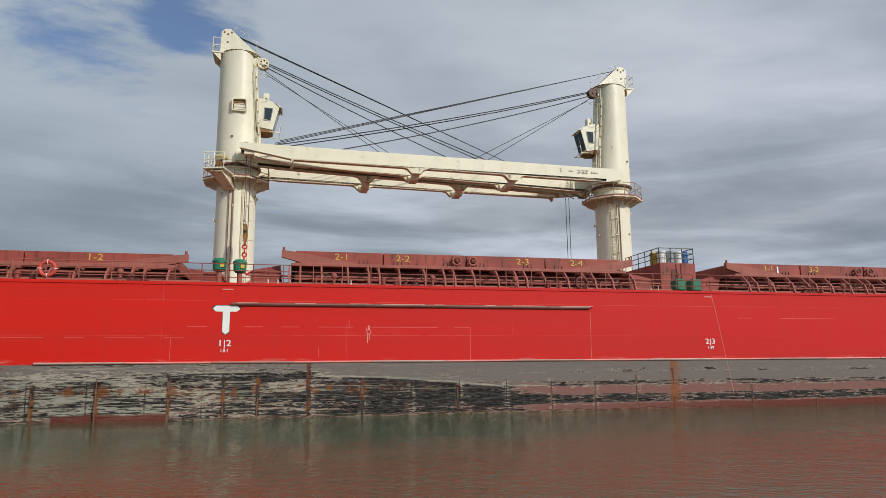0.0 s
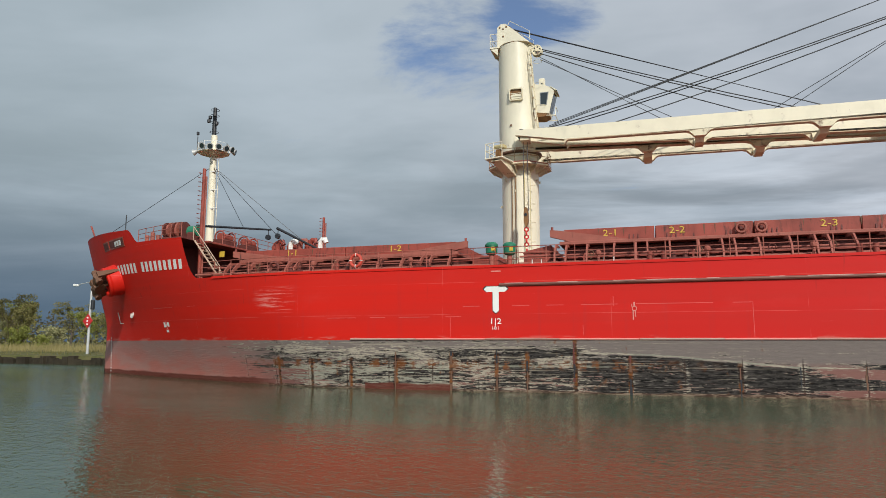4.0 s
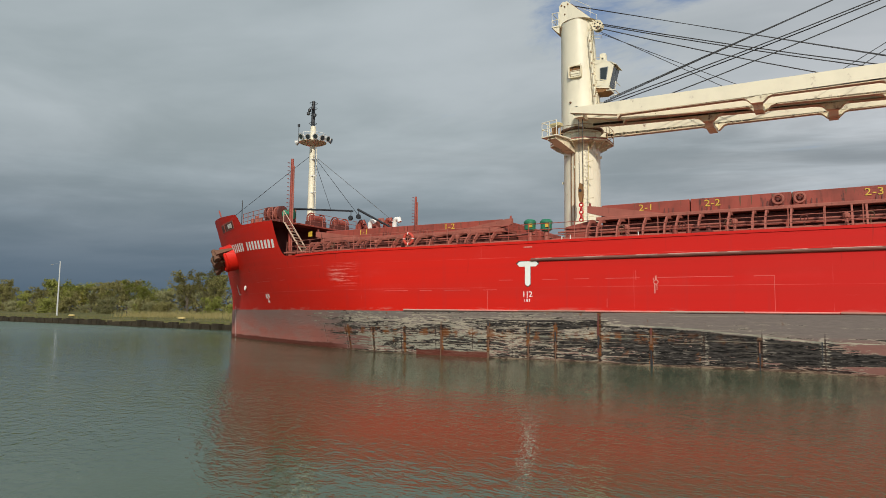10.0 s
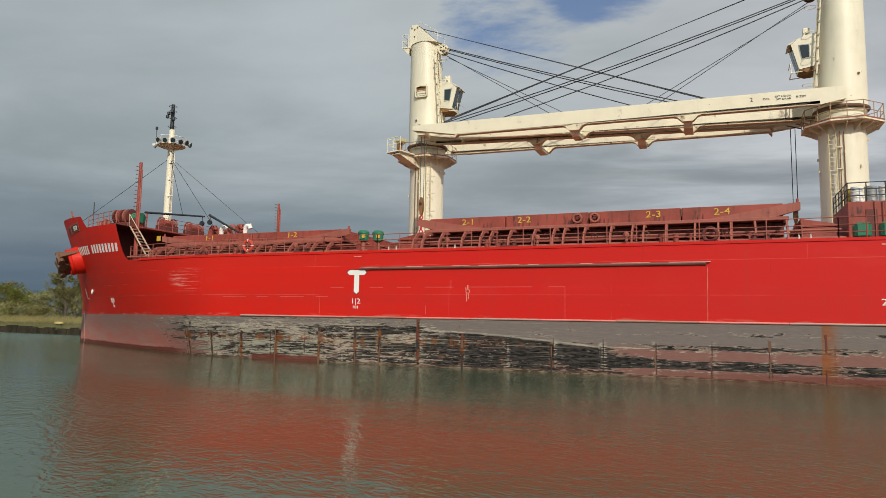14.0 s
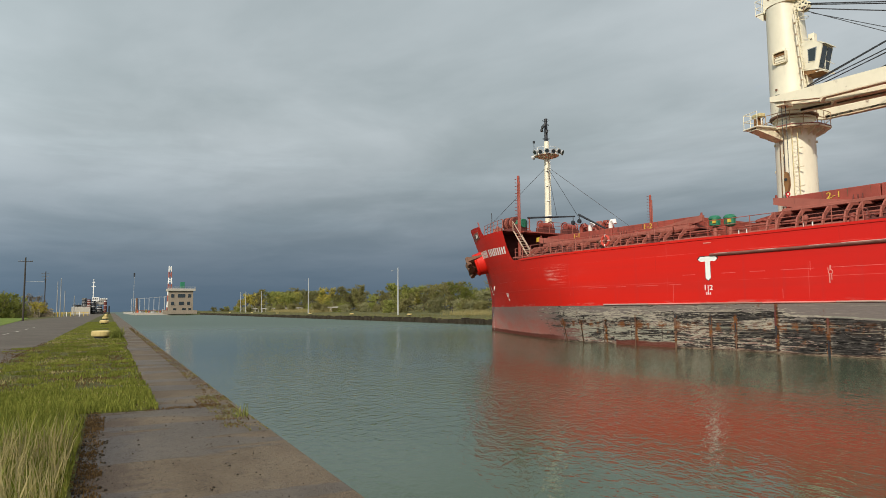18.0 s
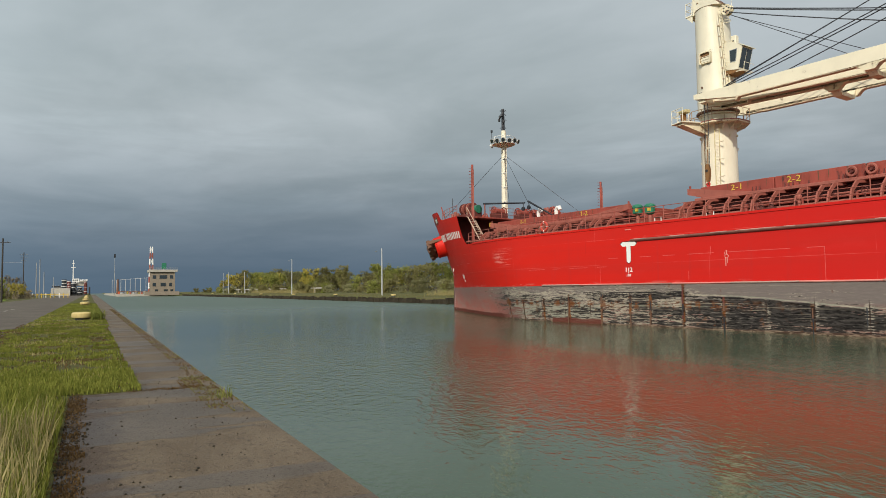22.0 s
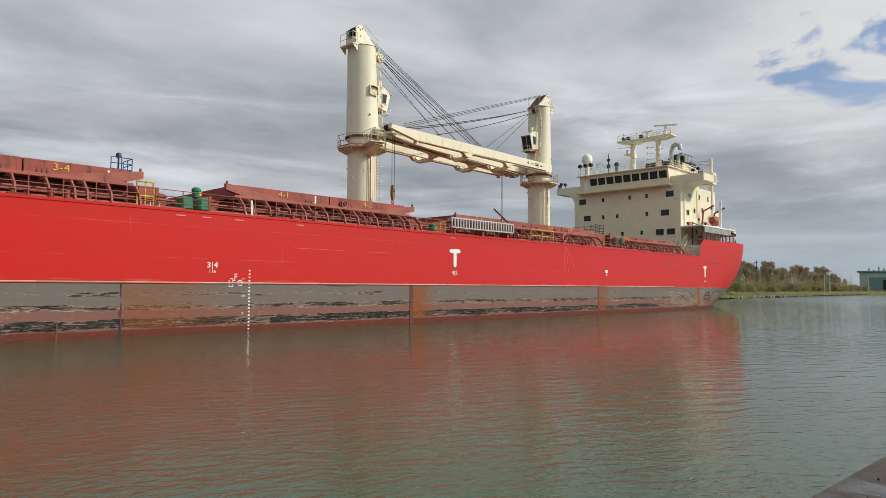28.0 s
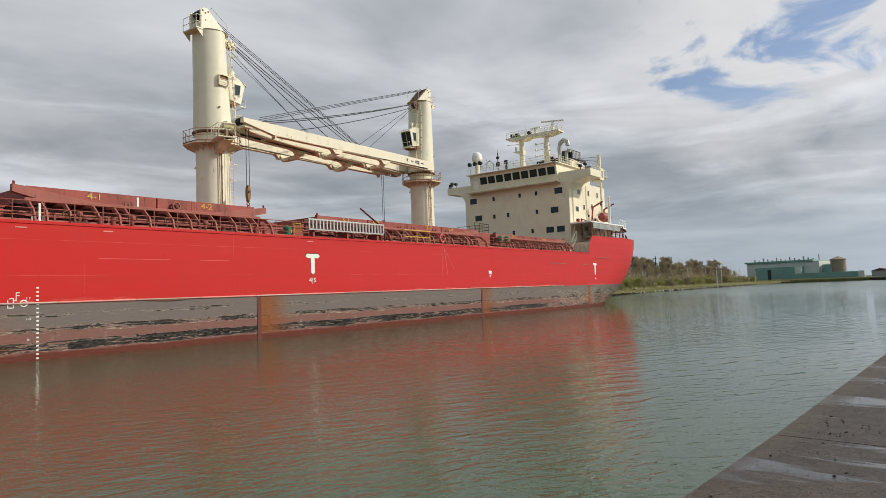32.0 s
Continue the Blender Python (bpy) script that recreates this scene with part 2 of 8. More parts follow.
def hull_boot():
    """Scraped antifouling below the load line: grey above, pinkish below, torn black and bare streaks, rust weeps."""
    m, n, p = material("scraped_boot_topping")
    x, y, z = n.split(p)
    times = lambda a, b: n.math("MULTIPLY", a, b)
    wob = n.noise(n.scale(p, (0.3, 0.3, 1.2)), 1.0, 4.0)
    zw = n.math("ADD", z, times(n.math("SUBTRACT", wob, 0.5), 0.25))
    fine = n.noise(n.scale(p, (2.5, 2.5, 9.0)), 1.0, 4.0, 0.6)
    grey = n.mix(fine, (0.135, 0.112, 0.102), (0.200, 0.165, 0.150))
    pink = n.mix(fine, (0.165, 0.080, 0.068), (0.245, 0.125, 0.105))
    bow = n.ramp(x, -24.0, -15.0, 1.0, 0.0)                      # the coating is whole and rosier round the bow
    grey = n.mix(bow, grey, n.mix(fine, (0.165, 0.125, 0.115), (0.235, 0.180, 0.165)))
    pink = n.mix(bow, pink, n.mix(fine, (0.235, 0.105, 0.090), (0.315, 0.150, 0.130)))
    c = n.mix(n.ramp(zw, 1.25, 1.75, 1.0, 0.0), grey, pink)
    c = n.mix(times(n.ramp(x, -24.0, -15.0, 1.0, 0.0), n.ramp(zw, 0.5, 2.6, 0.95, 0.45)), c, n.mix(n.ramp(wob, 0.35, 0.65), (0.47, 0.165, 0.13), (0.42, 0.215, 0.18)))

    def band(z0, flat, soft):
        return n.ramp(n.math("ABSOLUTE", n.math("SUBTRACT", zw, z0)), flat, flat + soft, 1.0, 0.0)

    plus = lambda *v: v[0] if len(v) == 1 else n.math("ADD", v[0], plus(*v[1:]))

    def along(a, b, soft=1.0):
        """1 between two stations of the hull."""
        xr = n.math("ADD", x, times(n.math("SUBTRACT", wob, 0.5), 3.0))
        return times(n.ramp(xr, a - soft, a + soft), n.ramp(xr, b - soft, b + soft, 1.0, 0.0))

    def level(a, b, soft=0.06):
        """1 between two heights."""
        return times(n.ramp(zw, a - soft, a + soft), n.ramp(zw, b - soft, b + soft, 1.0, 0.0))

    streak = n.noise(n.scale(p, (0.42, 0.42, 11.0), (6, 1, 4)), 1.0, 8.0, 0.66, 0.3)
    tear = n.noise(n.scale(p, (1.7, 1.7, 11.0)), 1.0, 9.0, 0.66, 0.5)
    chip = n.noise(n.scale(p, (2.0, 2.0, 12.0), (1, 7, 9)), 1.0, 9.0, 0.68, 0.5)
    wide = n.noise(n.scale(p, (0.30, 0.30, 1.6), (2, 8, 3)), 1.0, 4.0, 0.6)
    scratch = n.noise(n.scale(p, (0.16, 0.16, 13.0), (1, 5, 2)), 1.0, 4.0, 0.6, 0.3)
    slant = n.math("ADD", x, times(n.math("SUBTRACT", 2.7, z), -1.4))
    start = n.ramp(n.math("ADD", slant, n.math("ADD", times(n.math("SUBTRACT", streak, 0.5), 34.0), times(n.math("SUBTRACT", chip, 0.5), 8.0))), -19.4, -18.7)
    fore_up, fore_low = along(-26, -6.2), times(along(-26, -6.0, 0.3), level(0.30, 1.28))
    mid, belt = along(-6.2, 2.2), along(2.2, 13.5, 1.6)
    belt_top = n.ramp(x, 2.0, 13.0, 2.0, 1.35)
    in_belt = times(belt, n.ramp(n.math("SUBTRACT", zw, belt_top), -0.05, 0.05, 1.0, 0.0))
    aft = times(n.ramp(x, 9.0, 15.0), n.ramp(x, 106.0, 112.0, 1.0, 0.0))
    patchy = times(n.math("SUBTRACT", wide, 0.5), 0.45)
    # where the coating is torn down to black
    dark_in = plus(times(fore_up, 0.03), times(fore_low, -0.005), times(mid, 0.06), times(in_belt, 0.135), times(n.math("SUBTRACT", belt, in_belt), -0.06), patchy)
    dark_in = plus(dark_in, times(n.ramp(zw, 2.15, 2.5), -0.10), times(aft, -0.20))
    dark_in = plus(dark_in, times(aft, plus(times(level(0.40, 0.92), 0.285), times(level(1.34, 1.66), 0.235), times(level(2.05, 2.35), 0.185))))
    flake = plus(times(streak, 0.5), times(tear, 0.5), dark_in)
    # where primer, cream and greenish grey, lies bare
    pale = n.mix(n.ramp(wide, 0.44, 0.56), (0.36, 0.315, 0.245), (0.215, 0.215, 0.17))
    pale = n.mix(times(fore_low, 0.8), pale, n.mix(n.ramp(streak, 0.42, 0.60), (0.30, 0.295, 0.235), (0.20, 0.205, 0.165)))
    pale = n.mix(n.ramp(fine, 0.52, 0.68, 0.0, 0.5), pale, (0.10, 0.085, 0.068))
    bare_in = plus(times(fore_up, 0.05), times(fore_low, 0.085), times(mid, 0.05), times(belt, -0.08), times(aft, -0.16), times(n.ramp(zw, 2.1, 2.5), -0.08))
    bare_in = plus(bare_in, times(times(aft, level(1.26, 1.50)), 0.15), times(times(aft, level(0.25, 0.45)), 0.12), times(times(aft, level(2.0, 2.16)), 0.06))
    lip = times(belt, n.ramp(n.math("ABSOLUTE", n.math("SUBTRACT", n.math("SUBTRACT", zw, belt_top), 0.07)), 0.02, 0.06, 1.0, 0.0))
    bare_in = plus(bare_in, times(lip, 0.20), times(times(mid, level(1.30, 1.42, 0.03)), 0.24))
    c = n.mix(times(start, n.ramp(plus(times(chip, 0.65), times(streak, 0.35), bare_in), 0.515, 0.535)), c, pale)
    black = n.mix(n.ramp(plus(times(streak, 0.5), times(fine, 0.5)), 0.40, 0.62), (0.007, 0.006, 0.006), (0.060, 0.053, 0.048))
    black = n.mix(n.ramp(plus(times(scratch, 0.5), times(chip, 0.5)), 0.55, 0.60, 0.0, 0.8), black, (0.17, 0.15, 0.13))
    rim = times(n.ramp(flake, 0.500, 0.512), n.ramp(flake, 0.532, 0.540, 1.0, 0.0))
    cut = times(n.ramp(flake, 0.530, 0.542), n.math("SUBTRACT", 1.0, times(times(mid, level(1.31, 1.41, 0.02)), 0.8)))
    c = n.mix(times(start, times(rim, n.ramp(chip, 0.42, 0.52, 0.15, 0.8))), c, (0.36, 0.31, 0.24))
    c = n.mix(times(start, cut), c, black)
    c = n.mix(times(start, times(n.ramp(x, 4.0, 12.0, 0.8, 0.0), n.ramp(scratch, 0.39, 0.405, 0.8, 0.0))), c, (0.34, 0.29, 0.22))
    # frames behind the plating show as upright seams with chipped edges
    rib = n.math("MULTIPLY", n.math("ABSOLUTE", n.math("SUBTRACT", n.math("FRACT", n.math("DIVIDE", n.math("ADD", x, -2.15), 2.62)), 0.5)), 2.62)
    ribbed = times(times(n.ramp(x, -24.0, -18.0), n.ramp(x, 12.0, 26.0, 1.0, 0.3)), n.ramp(zw, 1.5, 2.0, 1.0, 0.0))
    c = n.mix(times(times(ribbed, n.ramp(rib, 0.10, 0.30, 1.0, 0.0)), n.ramp(chip, 0.53, 0.57, 0.0, 0.75)), c, (0.40, 0.35, 0.28))
    c = n.mix(times(times(ribbed, n.ramp(plus(rib, times(n.math("SUBTRACT", fine, 0.5), 0.12)), 0.02, 0.045, 1.0, 0.0)), n.ramp(wide, 0.38, 0.56, 0.2, 0.85)), c, (0.035, 0.022, 0.018))
    heavy = times(start, n.ramp(x, 6.0, 14.0, 1.0, 0.0))
    # rusted weld seams standing upright
    for x0, top in ((-17.2, 1.9), (-14.6, 1.7), (-12.0, 1.8), (-9.2, 1.9), (-5.95, 2.2), (-3.4, 2.2), (-1.75, 2.2), (0.75, 3.0), (3.5, 2.0), (8.6, 1.7)):
        off = n.math("ABSOLUTE", n.math("ADD", n.math("SUBTRACT", x, x0), times(n.math("SUBTRACT", fine, 0.5), 0.30)))
        k = times(n.ramp(off, 0.05, 0.15, 0.9, 0.0), n.ramp(zw, top - 0.25, top, 1.0, 0.0))
        c = n.mix(k, c, n.mix(n.ramp(n.math("ADD", wob, times(fine, 0.4)), 0.62, 0.80), (0.022, 0.012, 0.009), (0.20, 0.07, 0.018)))
    # rust: a weeping row along one seam and patches below the outlets
    rusty = n.noise(n.scale(p, (0.9, 0.9, 0.5)), 1.0, 6.0, 0.65)
    drip = n.noise(n.scale(p, (1.5, 1.5, 0.7), (3, 3, 3)), 1.0, 7.0, 0.7)
    weep = times(n.ramp(x, -22.0, -16.0), n.ramp(x, 2.0, 9.0, 1.0, 0.0))
    c = n.mix(times(times(weep, band(1.42, 0.05, 0.35)), n.ramp(plus(times(drip, 0.6), times(tear, 0.4)), 0.505, 0.55, 0.0, 0.85)), c, n.mix(fine, (0.10, 0.03, 0.012), (0.24, 0.09, 0.025)))
    c = n.mix(times(heavy, n.ramp(n.noise(n.scale(p, (1.6, 1.6, 1.2), (9, 2, 1)), 1.0, 7.0, 0.7), 0.60, 0.68, 0.0, 0.75)), c, n.mix(fine, (0.07, 0.025, 0.012), (0.22, 0.085, 0.022)))
    for x0, long, far in ((21.2, 1.0, 0.8), (47.85, 7.5, 0.55), (68.15, 3.0, 0.85), (94.4, 2.6, 0.8), (118.6, 1.6, 0.9)):
        run = n.math("SUBTRACT", n.math("ADD", x, times(n.math("SUBTRACT", rusty, 0.5), 0.5 * min(long, 2.0))), x0)
        k = times(times(n.ramp(run, 0.0, 0.08), n.ramp(run, long * 0.2, long, far, 0.0)), n.ramp(wob, 0.3, 0.6, 0.6, 1.0))
        c = n.mix(k, c, n.mix(fine, (0.16, 0.045, 0.015), (0.30, 0.11, 0.03)))
    # the foot: cream crust with gaps, red-brown where the coating is whole
    foot = n.math("ADD", z, times(n.noise(n.scale(p, (0.7, 0.7, 4.0)), 1.0, 5.0), 0.3))
    whole = n.math("ADD", n.ramp(x, -20.0, -16.0, 1.0, 0.0), n.math("ADD", times(n.ramp(x, -11.2, -11.1), n.ramp(x, -6.05, -5.95, 1.0, 0.0)), n.ramp(x, 7.0, 30.0)))
    crust = n.mix(n.ramp(chip, 0.44, 0.54), (0.24, 0.175, 0.125), (0.06, 0.032, 0.022))
    c = n.mix(n.ramp(foot, 0.24, 0.28, 0.85, 0.0), c, crust)
    c = n.mix(times(whole, n.ramp(foot, 0.44, 0.56, 0.9, 0.0)), c, n.mix(fine, (0.085, 0.022, 0.016), (0.16, 0.045, 0.03)))
    rough = n.math("SUBTRACT", 0.75, times(times(start, cut), 0.2))
    n.surface(c, rough, 0.0, n.bump(n.math("ADD", times(tear, 0.8), n.math("ADD", times(cut, 0.25), times(fine, 0.4))), 0.6, 0.03), Specular_IOR_Level=0.08)
    return m


HULL_RED, HULL_BOOT = hull_red(), hull_boot()


def water_surface():
    """Murky green canal water, calm in the lee of the hull, with small wind ripples in patches."""
    m, n, p = material("canal_water")
    swell = n.noise(n.scale(p, (0.45, 0.8, 1)), 1.0, 2.0, 0.45, 0.4)
    crest = n.noise(n.scale(n.add("ShaderNodeVectorRotate", Vector=p, Angle=0.5).outputs[0], (2.6, 4.6, 1)), 1.0, 2.0, 0.5, 0.5)
    small = n.noise(n.scale(p, (6.0, 10.0, 1)), 1.0, 3.0, 0.55, 0.4)
    calm = n.ramp(n.noise(n.scale(p, (0.035, 0.07, 1), (3, 1, 0)), 1.0, 3.0), 0.36, 0.64, 0.30, 1.0)
    lively = n.math("ADD", n.math("MULTIPLY", crest, 0.80), n.math("MULTIPLY", small, 0.32))
    u, v, _ = n.split(p)
    calm = n.math("MULTIPLY", calm, n.math("MULTIPLY", n.ramp(u, 2.0, 24.0, 1.25, 0.55), n.ramp(u, -60.0, -6.0, 0.3, 1.0)))   # finer ripples in the lee
    wave = n.noise(n.scale(n.add("ShaderNodeVectorRotate", Vector=p, Angle=0.35).outputs[0], (0.75, 2.3, 1), (4, 2, 0)), 1.0, 2.0, 0.45, 0.5)
    h = n.math("ADD", n.math("MULTIPLY", swell, 0.45), n.math("MULTIPLY", lively, calm))
    h = n.math("ADD", h, n.math("MULTIPLY", wave, n.ramp(u, -4.0, 22.0, 0.0, 1.15)))                    # longer waves down the reach
    tone = n.mix(n.noise(n.scale(p, (0.02, 0.04, 1)), 1.0, 3.0), (0.048, 0.077, 0.041), (0.054, 0.085, 0.047))
    open_reach = n.math("MAXIMUM", n.ramp(u, -30.0, -140.0), n.ramp(u, 45.0, 200.0, 0.0, 0.7))   # more wind away from the moored side
    rough = n.math("ADD", n.ramp(u, -60.0, -12.0, 0.10, 0.025), n.math("MULTIPLY", open_reach, 0.26))
    n.surface(tone, rough, 0.0, n.bump(h, 0.6, 0.06), IOR=1.33)
    return m


WATER = water_surface()


def land(name, a, b, c2, scale=1.0, rough=0.95, bump=0.4, dist=0.05):
    m, n, p = material(name)
    f1 = n.noise(p, 0.25 * scale, 5.0, 0.6)
    f2 = n.noise(p, 3.5 * scale, 6.0, 0.65)
    f3 = n.noise(p, 30.0 * scale, 3.0)
    c = n.mix(n.ramp(f1, 0.35, 0.65), a, b)
    c = n.mix(n.ramp(f2, 0.45, 0.75), c, c2)
    c = n.mix(n.math("MULTIPLY", f3, 0.35), c, tuple(v * 0.5 for v in a))
    n.surface(c, rough, 0.0, n.bump(n.math("ADD", f2, f3), bump, dist), Specular_IOR_Level=0.12)
    return m


GRASS_LAND = land("far_grass", (0.10, 0.105, 0.036), (0.155, 0.135, 0.064), (0.070, 0.082, 0.029))
APRON_GRASS = land("fresh_grass", (0.13, 0.19, 0.035), (0.19, 0.23, 0.05), (0.10, 0.14, 0.03), 2.0)
TURF = land("turf_soil", (0.085, 0.085, 0.03), (0.11, 0.12, 0.03), (0.10, 0.075, 0.045), 2.0)
ASPHALT = land("grey_asphalt", (0.115, 0.098, 0.080), (0.150, 0.130, 0.107), (0.080, 0.068, 0.055), 1.5, 0.85, 0.3, 0.01)
BANK = land("dark_bank", (0.036, 0.030, 0.021), (0.06, 0.05, 0.034), (0.02, 0.017, 0.013), 2.0)


def quay_concrete():
    """Old brown concrete, damp, with puddles lying across it and exposed grit."""
    m, n, p = material("quay_concrete")
    x, y, z = n.split(p)
    times = lambda a, b: n.math("MULTIPLY", a, b)
    f1 = n.noise(n.scale(p, (0.45, 0.9, 1)), 1.0, 5.0, 0.6)
    f2 = n.noise(p, 5.0, 6.0, 0.68)
    f3 = n.noise(p, 45.0, 4.0, 0.7)
    stone = n.ramp(n.noise(p, 26.0, 2.0), 0.58, 0.64)
    wet = n.ramp(x, -2.0, 4.0)
    c = n.mix(n.ramp(f1, 0.36, 0.64), (0.098, 0.068, 0.038), (0.150, 0.112, 0.070))
    c = n.mix(n.ramp(f2, 0.52, 0.72, 0.0, 0.75), c, (0.064, 0.045, 0.027))
    c = n.mix(n.ramp(f3, 0.52, 0.68, 0.0, 0.6), c, (0.215, 0.160, 0.100))
    rim = n.ramp(n.math("ADD", y, times(n.math("SUBTRACT", f2, 0.5), 1.6)), 0.05, 0.5, 0.8, 0.0)
    c = n.mix(times(rim, n.ramp(x, -3.0, -2.0, 1.0, 0.0)), c, (0.055, 0.034, 0.022))
    lane = n.math("ADD", y, times(n.math("SUBTRACT", f1, 0.5), 0.6))
    gritty = n.math("MAXIMUM", n.ramp(x, 4.2, 6.5, 1.0, 0.0), n.ramp(lane, 1.75, 2.05, 0.0, 0.6))
    gritty = times(gritty, n.ramp(x, -1.0, 2.0))
    c = n.mix(wet, c, n.mix(n.ramp(f2, 0.35, 0.65), (0.026, 0.019, 0.016), (0.058, 0.044, 0.036)))
    c = n.mix(times(gritty, n.ramp(f3, 0.46, 0.6)), c, (0.13, 0.085, 0.05))
    c = n.mix(times(stone, 0.4), c, (0.045, 0.033, 0.024))
    pool = n.ramp(n.noise(n.scale(p, (1.05, 0.22, 1), (1.3, 0.4, 0)), 1.0, 4.0, 0.55), 0.50, 0.55)
    pool = times(times(pool, n.ramp(x, -2.0, 3.0, 0.6, 1.0)), n.math("SUBTRACT", 1.0, gritty))
    c = n.mix(times(pool, 0.7), c, (0.042, 0.036, 0.034))
    rough = n.math("SUBTRACT", 0.80, n.math("ADD", times(pool, n.ramp(x, -2.0, 3.0, 0.45, 0.72)), times(wet, 0.10)))
    rough = n.math("ADD", rough, times(stone, 0.1))
    h = times(n.math("ADD", n.math("ADD", f2, times(f3, 0.7)), times(stone, 0.5)), n.math("SUBTRACT", 1.0, times(pool, 0.97)))
    n.surface(c, rough, 0.0, n.bump(h, 0.9, 0.022))
    return m


QUAY = quay_concrete()


def foliage(name, a, b, rough=0.7):
    m, n, p = material(name)
    r = n.add("ShaderNodeNewGeometry").outputs["Random Per Island"]
    f = n.noise(p, 0.35, 3.0)
    c = n.mix(r, a, b)
    c = n.mix(n.math("MULTIPLY", n.ramp(f, 0.4, 0.7), 0.5), c, tuple(v * 0.55 for v in a))
    thin = n.add("ShaderNodeBsdfTranslucent", Color=c)
    leaf = n.add("ShaderNodeBsdfDiffuse", Color=c)
    n.add("ShaderNodeOutputMaterial", Surface=n.add("ShaderNodeMixShader", i0=0.4, i1=leaf.outputs[0], i2=thin.outputs[0]).outputs[0])
    return m


LEAF_YELLOW = foliage("spring_yellow_leaves", (0.38, 0.33, 0.07), (0.55, 0.46, 0.11))
LEAF_GREEN = foliage("young_green_leaves", (0.19, 0.215, 0.055), (0.34, 0.34, 0.095))
LEAF_OLIVE = foliage("olive_leaves", (0.17, 0.165, 0.065), (0.28, 0.245, 0.10))
LEAF_BROWN = foliage("bare_brown_twigs", (0.26, 0.215, 0.14), (0.44, 0.365, 0.24))
LEAF_DARK = foliage("dark_wood_twigs", (0.085, 0.08, 0.05), (0.17, 0.145, 0.09))
LEAF_PALE = foliage("pale_willow_leaves", (0.25, 0.25, 0.12), (0.38, 0.36, 0.19))
BLADE = foliage("grass_blades", (0.13, 0.155, 0.027), (0.30, 0.305, 0.068))
DRY_GREEN = foliage("ripening_grass", (0.17, 0.21, 0.045), (0.33, 0.33, 0.09))
STRAW = foliage("dry_grass_stems", (0.34, 0.29, 0.12), (0.46, 0.39, 0.19))
DEAD = foliage("dead_leaves", (0.10, 0.062, 0.03), (0.20, 0.13, 0.06))
PALE_BARK = land("pale_grey_bark", (0.27, 0.23, 0.165), (0.34, 0.29, 0.21), (0.17, 0.14, 0.10), 3.0)
BARK = land("bark", (0.10, 0.08, 0.06), (0.15, 0.125, 0.10), (0.05, 0.04, 0.03), 3.0)


